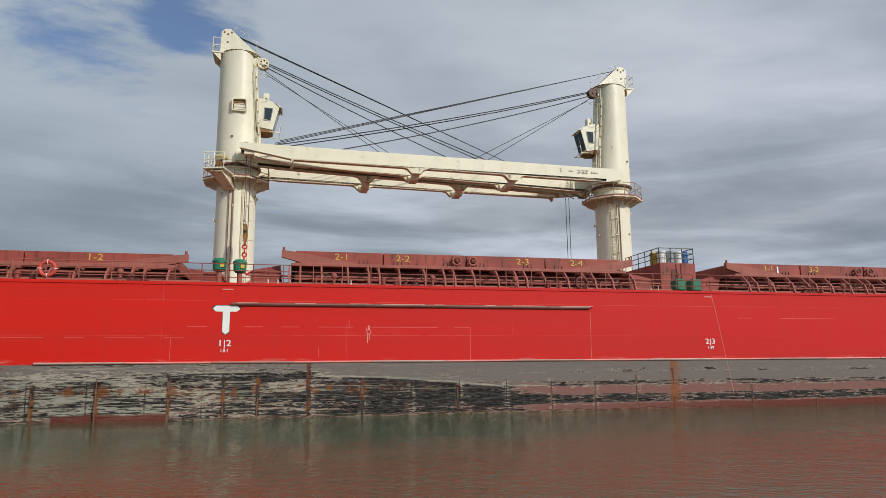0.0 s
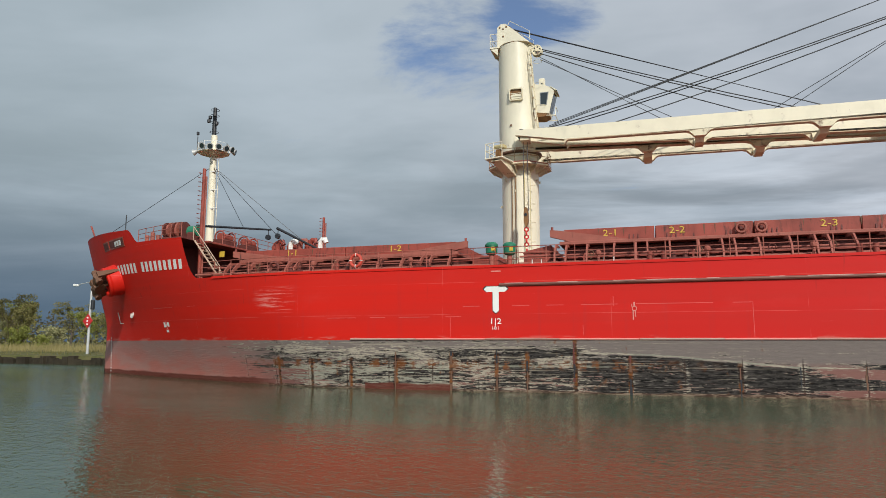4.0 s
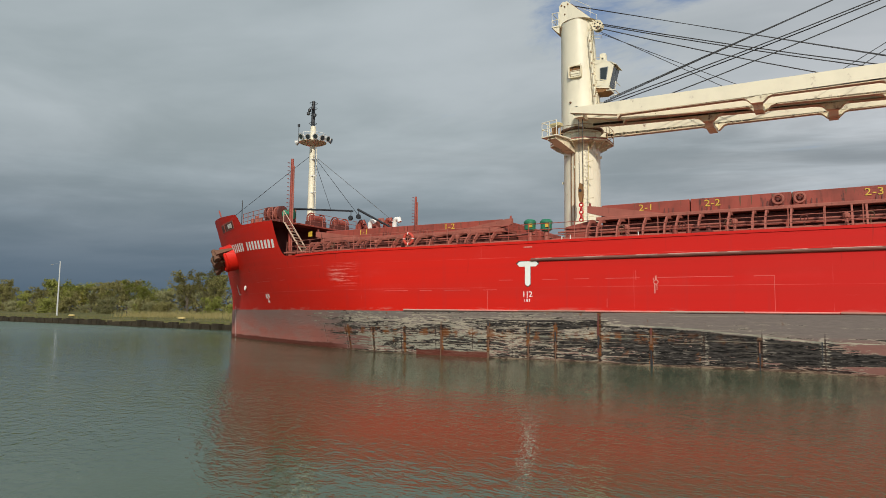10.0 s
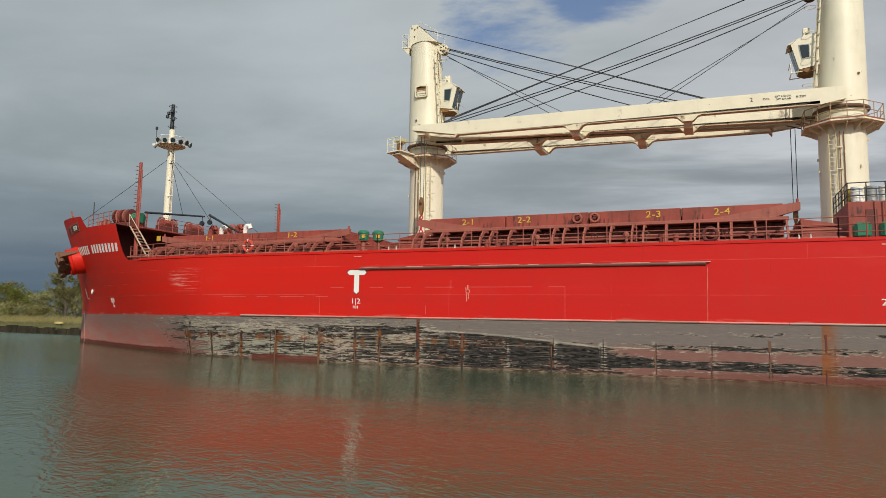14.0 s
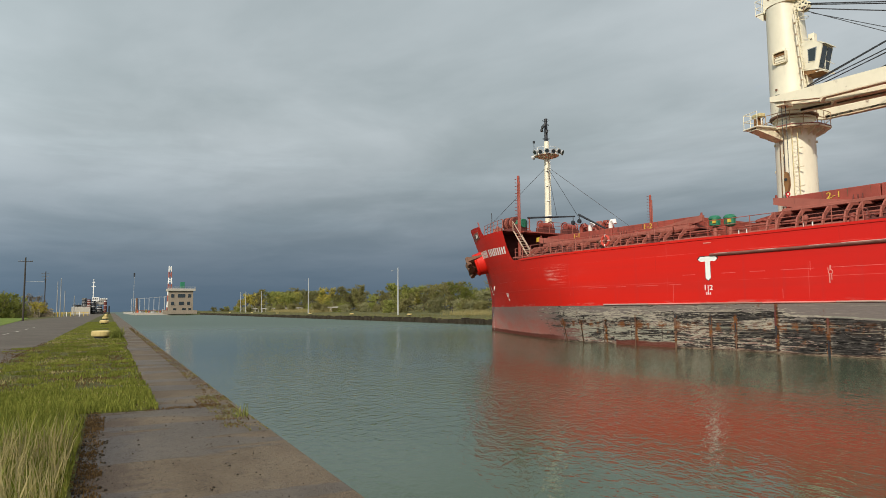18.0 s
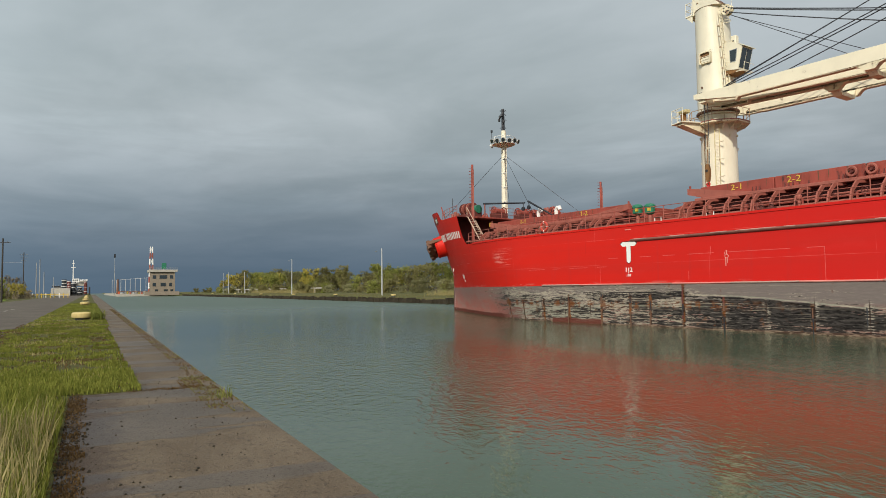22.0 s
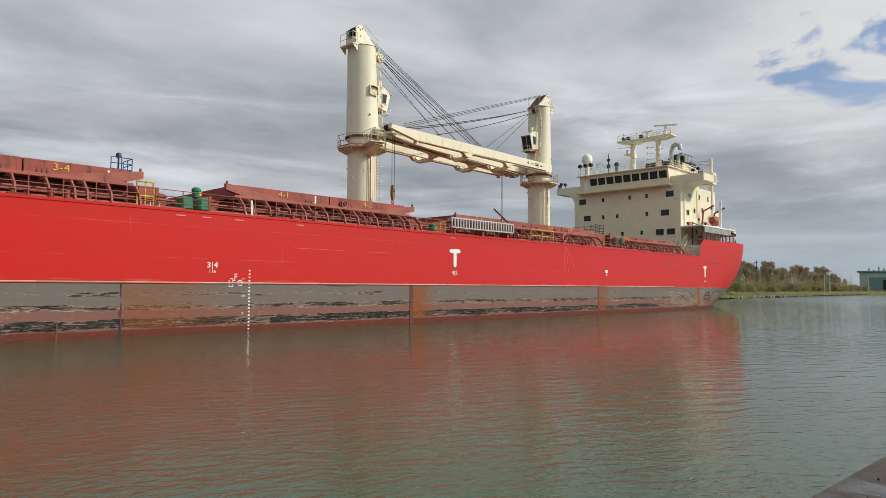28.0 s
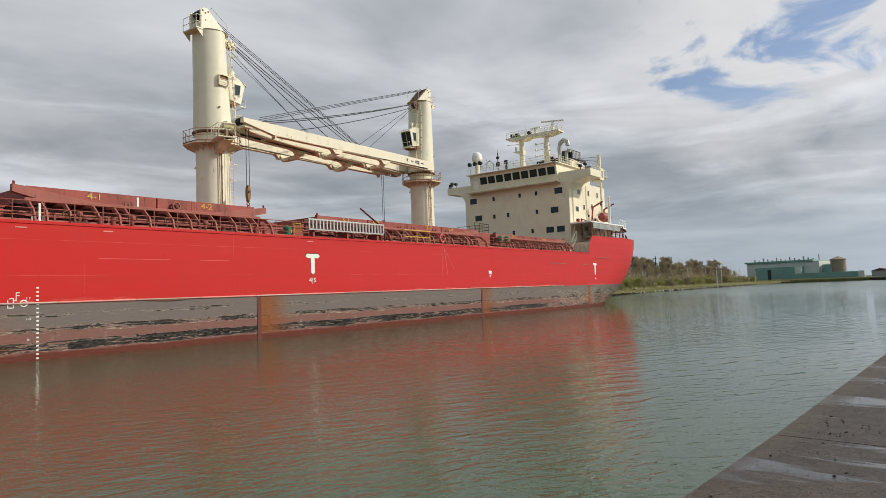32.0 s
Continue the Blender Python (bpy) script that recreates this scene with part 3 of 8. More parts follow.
# ---------------------------------------------------------------- shapes
class Geo:
    """Gathers plain solids into one mesh."""

    def __init__(self):
        self.v, self.f = [], []

    def take(self, verts, faces):
        k = len(self.v)
        self.v += [tuple(p) for p in verts]
        self.f += [tuple(i + k for i in face) for face in faces]
        return self

    def box(self, x0, x1, y0, y1, z0, z1, b=0.0):
        if b <= 0:
            vs = [(x, y, z) for z in (z0, z1) for x, y in ((x0, y0), (x1, y0), (x1, y1), (x0, y1))]
            return self.take(vs, [(3, 2, 1, 0), (4, 5, 6, 7), (0, 1, 5, 4), (1, 2, 6, 5), (2, 3, 7, 6), (3, 0, 4, 7)])
        # a box with its edges taken off
        lo, hi = (x0, y0, z0), (x1, y1, z1)
        vs, index = [], {}
        for sx in (0, 1):
            for sy in (0, 1):
                for sz in (0, 1):
                    for axis in range(3):
                        s = (sx, sy, sz)
                        p = [hi[i] if s[i] else lo[i] for i in range(3)]
                        for i in range(3):
                            if i != axis:
                                p[i] += -b if s[i] else b
                        index[sx, sy, sz, axis] = len(vs)
                        vs.append(tuple(p))
        fs = []
        for axis in range(3):
            o = [i for i in range(3) if i != axis]
            for side in (0, 1):
                ring = []
                for u, w_ in ((0, 0), (1, 0), (1, 1), (0, 1)):
                    s = [0, 0, 0]
                    s[axis], s[o[0]], s[o[1]] = side, u, w_
                    ring.append(index[(*s, axis)])
                fs.append(tuple(ring))
            for u in (0, 1):
                for w_ in (0, 1):
                    s0, s1 = [0, 0, 0], [0, 0, 0]
                    s0[o[0]], s0[o[1]], s1[o[0]], s1[o[1]] = u, w_, u, w_
                    s1[axis] = 1
                    fs.append((index[(*s0, o[0])], index[(*s1, o[0])], index[(*s1, o[1])], index[(*s0, o[1])]))
        for sx in (0, 1):
            for sy in (0, 1):
                for sz in (0, 1):
                    fs.append(tuple(index[sx, sy, sz, a] for a in range(3)))
        return self.take(vs, fs)

    def cyl(self, p0, p1, r0, r1=None, seg=12, caps=True):
        r1 = r0 if r1 is None else r1
        p0, p1 = Vector(p0), Vector(p1)
        d = (p1 - p0).normalized()
        a = d.orthogonal().normalized()
        b = d.cross(a)
        vs = []
        for p, r in ((p0, r0), (p1, r1)):
            vs += [p + r * (math.cos(t) * a + math.sin(t) * b) for t in (2 * math.pi * i / seg for i in range(seg))]
        fs = [(i, (i + 1) % seg, seg + (i + 1) % seg, seg + i) for i in range(seg)]
        if caps:
            fs += [tuple(range(seg))[::-1], tuple(range(seg, 2 * seg))]
        return self.take(vs, fs)

    def path(self, pts, r, seg=6):
        """One tube along a line of points."""
        pts = [Vector(p) for p in pts]
        vs, side = [], None
        for i, p in enumerate(pts):
            d0 = (p - pts[i - 1]).normalized() if i else (pts[1] - p).normalized()
            d1 = (pts[i + 1] - p).normalized() if i < len(pts) - 1 else d0
            d = (d0 + d1).normalized() if (d0 + d1).length > 1e-6 else d0
            side = d.orthogonal() if side is None else side - d * side.dot(d)
            a = side.normalized()
            b = d.cross(a)
            k = r / max(0.5, d.dot(d1))
            vs += [p + k * (math.cos(t) * a + math.sin(t) * b) for t in (2 * math.pi * j / seg for j in range(seg))]
        n = len(pts)
        fs = [(i * seg + j, i * seg + (j + 1) % seg, (i + 1) * seg + (j + 1) % seg, (i + 1) * seg + j) for i in range(n - 1) for j in range(seg)]
        return self.take(vs, fs + [tuple(range(seg))[::-1], tuple(range((n - 1) * seg, n * seg))])

    def lathe(self, prof, cx=0.0, cy=0.0, seg=32):
        """prof: (radius, height) from below to above."""
        vs = [(cx + r * math.cos(2 * math.pi * i / seg), cy + r * math.sin(2 * math.pi * i / seg), z) for r, z in prof for i in range(seg)]
        fs = [(k * seg + i, k * seg + (i + 1) % seg, (k + 1) * seg + (i + 1) % seg, (k + 1) * seg + i) for k in range(len(prof) - 1) for i in range(seg)]
        fs += [tuple(range(seg))[::-1], tuple(range((len(prof) - 1) * seg, len(prof) * seg))]
        return self.take(vs, fs)

    def prism(self, poly, axis, a, b):
        """A polygon of two coordinates, drawn out along an axis."""
        put = {"x": lambda p, h: (h, p[0], p[1]), "y": lambda p, h: (p[0], h, p[1]), "z": lambda p, h: (p[0], p[1], h)}[axis]
        n = len(poly)
        vs = [put(p, h) for h in (a, b) for p in poly]
        fs = [tuple(range(n))[::-1], tuple(range(n, 2 * n))] + [(i, (i + 1) % n, n + (i + 1) % n, n + i) for i in range(n)]
        return self.take(vs, fs)

    def torus(self, c, n, R, r, seg=20, sub=8):
        n = Vector(n).normalized()
        a = n.orthogonal().normalized()
        b = n.cross(a)
        vs = []
        for i in range(seg):
            t = 2 * math.pi * i / seg
            d = math.cos(t) * a + math.sin(t) * b
            for j in range(sub):
                q = 2 * math.pi * j / sub
                vs.append(Vector(c) + d * (R + r * math.cos(q)) + n * (r * math.sin(q)))
        fs = [(i * sub + j, ((i + 1) % seg) * sub + j, ((i + 1) % seg) * sub + (j + 1) % sub, i * sub + (j + 1) % sub) for i in range(seg) for j in range(sub)]
        return self.take(vs, fs)

    def mesh(self, name, mat, smooth=32):
        me = bpy.data.meshes.new(name)
        me.from_pydata(self.v, [], self.f)
        me.update()
        bm = bmesh.new()
        bm.from_mesh(me)
        bmesh.ops.recalc_face_normals(bm, faces=bm.faces)
        bm.to_mesh(me)
        bm.free()
        me.materials.append(mat)
        if smooth:
            me.shade_smooth()
            me.set_sharp_from_angle(angle=radians(smooth))
        return me


def part(name, geo, mat, parent, label="", at=None, smooth=32):
    """One mesh object under a thing or under a part; geo may be a finished mesh."""
    me = geo if isinstance(geo, bpy.types.Mesh) else geo.mesh(name, mat, smooth)
    ob = new(name, me)
    ob.parent = parent
    if at is not None:
        ob.matrix_basis = at
    return tagged(ob, label)


def thing(name, label, category, group="", kind="", at=None):
    ob = new(name)
    ob.empty_display_size = 0.2
    if at is not None:
        ob.matrix_basis = at
    return tagged(ob, label, category, group, kind)


def solid(name, geo, mat, label, category, group="", kind="", at=None, smooth=32):
    ob = new(name, geo.mesh(name, mat, smooth))
    if at is not None:
        ob.matrix_basis = at
    return tagged(ob, label, category, group, kind)


def lettering(text, size, mat, m, parent, name="marking", depth=0.008, wide=1.0):
    """Letters as a thin mesh, standing in the plane of the pose m (x to the right, y up)."""
    cu = bpy.data.curves.new(name, "FONT")
    cu.body, cu.size, cu.extrude, cu.align_x, cu.align_y = text, size, depth, "CENTER", "CENTER"
    cu.resolution_u = 2
    tmp = bpy.data.objects.new(name, cu)
    scene.collection.objects.link(tmp)
    bpy.context.view_layer.update()
    me = bpy.data.meshes.new_from_object(tmp)
    bpy.data.objects.remove(tmp)
    me.materials.clear()
    me.materials.append(mat)
    ob = new(name, me)
    ob.parent = parent
    ob.matrix_basis = m @ Matrix.Diagonal((wide, 1, 1, 1))
    return ob


# ---------------------------------------------------------------- the ship's lines
CL = 11.9                 # half the beam; y = 0 is the port side, x runs aft, z = 0 is the water
DECK, BOOT = 6.75, 2.72
FORE_X, POOP_X = -24.0, 119.6


def stem(z):
    return -41.0 - max(0.0, z - 4.0) * 0.38


def taper(s, p):
    return min(1.0, max(0.0, s)) ** p


def counter(z):
    """Aft end of the hull, rounding up from the water."""
    t = min(1.0, max(0.0, z) / 9.6)
    return 148.0 + 5.2 * (1 - (1 - t) ** 2.0)


def half(x, z):
    """Half breadth of the hull at x and height z."""
    zc = max(z, 0.0)
    x0 = -12.5 - 0.3 * zc
    b = 1 - taper((x0 - x) / (x0 - stem(z)), 1.2 + 0.11 * zc)
    bulge = (counter(zc) - 148.0) / 5.2
    xs, xe = 117.0 + 9.5 * bulge, counter(zc)
    a = 1 - taper((x - xs) / (xe - xs), 1.6 + 1.3 * bulge)
    return CL * max(0.0, min(b, a))


def sheer(x):
    """Top of the side plating."""
    if x < -31.2:
        return 11.45 - 0.85 * max(0.0, x + 44.0) / 12.8
    if x < -30.1:
        t = (-30.1 - x) / 1.1
        return 9.64 + 0.96 * t * t * (3 - 2 * t)
    if x < -25.0:
        return 9.64 - 0.027 * (x + 30.1)
    if x < -23.5:
        return DECK + (9.5 - DECK) * ((-23.5 - x) / 1.5) ** 3.2
    if x > POOP_X + 1.2:
        return 9.0 + 0.012 * (x - POOP_X)
    if x > POOP_X:
        return DECK + (9.0 - DECK) * ((x - POOP_X) / 1.2) ** 0.5
    return DECK


def hull_skin(zlo, zhi, steps, xlo=-50, xhi=200):
    """Both sides between two heights; a height of None means the sheer line."""
    xs = [-43.9 + 0.35 * i for i in range(30)] + [-33.5 + 0.75 * i for i in range(16)] + [-21.6 + 0.6 * i for i in range(12)]
    xs += [-14 + 8 * i for i in range(17)] + [116 + 0.6 * i for i in range(12)] + [124 + 1.0 * i for i in range(29)] + [152.4, 152.7]
    xs += [-31.2, -31.0, -30.8, -30.6, -30.4, -30.2, -30.1, -25.01, -24.99, -24.95, -24.9, -24.82, -24.74, -24.66, -24.55, -24.4, -24.2, -24.0, -23.8, -23.5, 119.6, 119.65, 119.75, 119.9, 120.2, 120.6, 120.8, 120.85]
    xs = [x for x in xs if xlo <= x <= xhi] + [x for x in (xlo, xhi) if -49 < x < 199]
    g = Geo()
    n = steps + 1
    for side in (-1, 1):
        rows = []
        for x in sorted(set(xs)):
            top = sheer(x) if zhi is None else zhi
            row = []
            for i in range(n):
                z = zlo + (top - zlo) * i / steps
                xx = max(x, stem(z))
                xx = min(xx, counter(z) - 0.1)
                row.append((xx, CL + side * half(xx, z), z))
            rows.append(row)
        vs = [p for r in rows for p in r]
        fs = [(a * n + i, (a + 1) * n + i, (a + 1) * n + i + 1, a * n + i + 1) for a in range(len(rows) - 1) for i in range(steps)]
        g.take(vs, fs)
    return g


def clean(me):
    bm = bmesh.new()
    bm.from_mesh(me)
    bmesh.ops.remove_doubles(bm, verts=bm.verts, dist=0.003)
    bmesh.ops.dissolve_degenerate(bm, edges=bm.edges, dist=0.002)
    bmesh.ops.recalc_face_normals(bm, faces=bm.faces)
    bm.to_mesh(me)
    bm.free()
    me.shade_smooth()
    return me


ship = thing("cargo_ship", "red bulk carrier with cream cranes, scraped waterline, under way", "ship")
part("hull_side", clean(hull_skin(BOOT, DECK, 5).mesh("hull_side", HULL_RED, 0)), HULL_RED, ship, "bright red painted side plating")
part("forecastle_side", clean(hull_skin(DECK, None, 6, -50, FORE_X + 1.25).mesh("forecastle_side", HULL_RED, 0)), HULL_RED, ship)
part("poop_side", clean(hull_skin(DECK, None, 5, POOP_X, 200).mesh("poop_side", HULL_RED, 0)), HULL_RED, ship)
part("boot_topping", clean(hull_skin(-3.0, BOOT, 6).mesh("boot_topping", HULL_BOOT, 0)), HULL_BOOT, ship, "grey antifouling scraped black and rusty")


def deck_sheet(x0, x1, z, inset=0.03):
    xs = [x0 + (x1 - x0) * i / 40 for i in range(41)]
    g = Geo()
    vs = [(x, CL + s * max(0.02, half(x, z) - inset), z) for x in xs for s in (-1, 1)]
    g.take(vs, [(2 * i, 2 * i + 2, 2 * i + 3, 2 * i + 1) for i in range(40)])
    return g


part("main_deck", deck_sheet(-30, 126, DECK - 0.06), OXIDE_DARK, ship)
part("forecastle_deck", deck_sheet(-42.6, -25.1, 9.5), OXIDE_DARK, ship)
part("deck_overhang", Geo().box(-25.3, -24.2, 2.9, 20.9, 9.36, 9.5, 0.02), OXIDE, ship)
part("poop_deck", deck_sheet(121, 151.5, 8.3), OXIDE_DARK, ship)
g = Geo().box(-28.0, -27.8, 3.5, 20.3, DECK, 9.49)
part("forecastle_bulkhead", g, OXIDE_DARK, ship)
part("poop_bulkhead", Geo().box(121.0, 121.2, 0.1, 23.7, DECK, 8.3), HOUSE, ship)
g = Geo()
bar_x = [-22.4 + 0.7 * i for i in range(14)] + [POOP_X - 0.2]
for a, b in zip(bar_x, bar_x[1:]):
    ya, yb = CL - half(a, DECK), CL - half(b, DECK)
    g.take([(a, ya - 0.04, DECK - 0.09), (b, yb - 0.04, DECK - 0.09), (b, yb - 0.04, DECK + 0.05), (a, ya - 0.04, DECK + 0.05), (a, ya + 0.06, DECK - 0.09), (b, yb + 0.06, DECK - 0.09), (b, yb + 0.06, DECK + 0.05), (a, ya + 0.06, DECK + 0.05)],
           [(0, 1, 2, 3), (3, 2, 6, 7), (4, 7, 6, 5), (0, 4, 5, 1)])
part("gunwale_bar", g, HULL_RED, ship)
part("rubbing_strake", Geo().prism([(0.0, 5.60), (-0.10, 5.64), (-0.13, 5.70), (-0.10, 5.76), (0.0, 5.80)], "x", -3.2, 16.4), STRAKE, ship, "scraped half-round steel rubbing bar")
# pale scraped lengths that also paint the highlight on the strake's top edge
for k in range(8):
    a = -2.9 + 2.45 * k
    part("scraped_highlight", Geo().prism([(-0.02, 5.755), (-0.112, 5.755), (-0.09, 5.79), (-0.02, 5.80)], "x", a + 0.4 * (k % 3), a + 1.0 + 0.45 * (k % 4)), SCRAPED_PALE, ship)
for a in range(-12, 112, 4):
    part("knuckle_bar", Geo().cyl((a, -0.02, BOOT + 0.06), (a + 3.97, -0.02, BOOT + 0.06), 0.05, seg=8), (PINKED, SCRAPED_PALE, PINKED, SCRAPED)[(a // 4) % 4], ship)

# ---------------------------------------------------------------- hatches
HATCHES = (  # from, to, number, panels, top
    (-21.5, -6.6, "1", 2, 9.0), (-0.1, 20.2, "2", 4, 9.1), (28.5, 49.2, "3", 4, 9.1),
    (55.8, 70.6, "4", 2, 9.05), (77.0, 98.0, "5", 4, 8.9), (103.0, 118.2, "6", 2, 8.7))
HY0, HY1 = 3.3, 20.5
CLEAT = Geo().prism([(HY0, 8.34), (HY0 - 0.09, 8.34), (HY0, 8.68)], "x", -0.03, 0.03).mesh("side_cleat", OXIDE_DARK)
STAY = Geo().prism([(1.25, DECK - 0.05), (1.43, DECK - 0.05), (1.72, 7.45), (2.35, 7.95), (3.5, 8.05), (3.5, 8.14), (2.7, 8.14), (2.1, 8.06), (1.52, 7.55)], "x", -0.045, 0.045).mesh("coaming_stay", OXIDE_PALE)
PIPE_SADDLE = Geo().box(-0.06, 0.06, 1.35, 2.85, DECK - 0.05, 7.0).box(-0.05, 0.05, 2.7, 2.8, 7.0, 7.6).mesh("pipe_support", OXIDE)
for x0, x1, num, panels, top in HATCHES:
    drop = pose(0, 0, -0.3 if num == "1" else 0.0)
    g = Geo().box(x0, x1, HY0 + 0.25, HY1 - 0.25, DECK, 8.1)
    # darker coat paints in the shade of the gaps behind the stays
    part("hatch_coaming", g, OXIDE_DARK, ship, at=drop)
    span = (x1 - x0) / panels
    for i in range(panels):
        a, b = x0 + i * span + 0.03, x0 + (i + 1) * span - 0.03
        g = Geo().box(a, b, HY0, HY1, 8.36, top, 0.03)
        cov = part("hatch_cover", g, OXIDE, ship, "rust-streaked folding hatch panel", drop)
        lettering(f"{num}-{i + 1}", 0.52, YELLOW, pose(x0 + ((2.65, 6.25, 13.75, 17.3) if panels == 4 else (3.6, 10.9))[i], HY0 - 0.02, 8.32 + 0.6 * (top - 8.32), 90), cov, wide=1.25)
        for k in range(3):
            for q in (0.12, 0.72):
                part("side_cleat", CLEAT, OXIDE_DARK, cov, at=pose(a + span * q + 0.24 * k, 0, 0))
    part("coaming_stiffener", Geo().box(x0 + 0.02, x1 - 0.02, HY0 + 0.08, HY0 + 0.25, 7.42, 7.52, 0.01), OXIDE, ship, at=drop)
    part("coaming_rail", Geo().box(x0 - 0.2, x1 + 0.2, HY0 - 0.35, HY1 + 0.35, 8.16, 8.36, 0.02), OXIDE_PALE, ship, at=drop)
    # wedge plates that rise to the hatch ends
    for xa, xb in ((x0 - 0.75, x0 + 4.0), (x1 + 0.75, x1 - 4.0)):
        up = 1 if xb > xa else -1
        for y0 in (HY0 - 0.3, HY1):
            g = Geo().prism([(xa, top - 0.42), (xa + up * 1.3, 8.32), (xb, 8.32), (xa + up * 0.5, top - 0.07), (xa, top - 0.02)], "y", y0, y0 + 0.28)
            part("end_wedge", g, OXIDE_PALE, ship, at=drop)
        g = Geo().cyl((xa + up * 0.12, HY0 - 0.15, top - 0.1), (xa + up * 0.12, HY0 - 0.15, top + 0.16), 0.07, seg=8)
        part("end_post", g, OXIDE, ship, at=drop)
        if num == "1" and up > 0:
            continue
        low = Geo().box(*sorted((xa - up * 0.1, xa - up * 1.7)), HY0 + 0.5, HY1 - 0.5, DECK, 7.85, 0.03)
        part("stowage_box", low, OXIDE, ship)
        part("stowage_lid", Geo().prism([(xa - up * 0.05, 7.86), (xa - up * 1.75, 7.86), (xa - up * 1.6, 8.0), (xa - up * 0.05, 8.3)], "y", HY0 + 0.45, HY1 - 0.45), OXIDE, ship, at=drop)
    k = int((x1 - x0) / 1.45)
    for i in range(k + 1):
        x = x0 + (x1 - x0) * i / k
        for dx in ((0.0,) if i % 3 else (-0.3, 0.3)):
            part("coaming_stay", STAY, OXIDE_PALE, ship, at=drop @ pose(x + dx, 0, 0))
    g = Geo()
    for yy, zz, r in ((2.4, 7.05, 0.13), (2.0, 7.0, 0.09), (2.75, 7.55, 0.06), (1.5, 6.98, 0.06)):
        part("deck_pipe", Geo().cyl((x0 - 2.5, yy, zz), (x1 + 2.5, yy, zz), r, seg=10), OXIDE_PALE, ship)
    for i in range(int((x1 - x0) / 2.9)):
        part("pipe_support", PIPE_SADDLE, OXIDE, ship, at=pose(x0 + 1.2 + 2.9 * i, 0, 0))


# ---------------------------------------------------------------- cranes
RUNG_X = Geo().cyl((-0.2, 0, 0), (0.2, 0, 0), 0.014, seg=5).mesh("rung", CREAM)
RUNG_Y = Geo().cyl((0, -0.2, 0), (0, 0.2, 0), 0.015, seg=5).mesh("rung", CREAM_RUST)


def sheave(parent, c, r, wide, mat, holes=6):
    """One rope wheel with its axis along y, black discs painting the dark of its lightening holes, and a rope groove.
    """
    me = Geo().lathe([(0.03, -wide * 0.7), (r * 0.3, -wide * 0.7), (r * 0.34, -wide * 0.3), (r * 0.78, -wide * 0.3), (r * 0.84, -wide * 0.5), (r, -wide * 0.5), (r * 0.9, 0.0), (r, wide * 0.5), (r * 0.84, wide * 0.5), (r * 0.78, wide * 0.3), (r * 0.34, wide * 0.3), (r * 0.3, wide * 0.7), (0.03, wide * 0.7)], 0, 0, 24)
    w_ = part("sheave", me, mat, parent, at=pose(*c, 90, 0, 0))
    for q in range(holes):
        a = 2 * math.pi * q / holes + 0.3
        part("hole_disc", Geo().cyl((r * 0.56 * math.cos(a), r * 0.56 * math.sin(a), wide * 0.28), (r * 0.56 * math.cos(a), r * 0.56 * math.sin(a), wide * 0.34), r * 0.16, seg=8), BLACK, w_)
    return w_


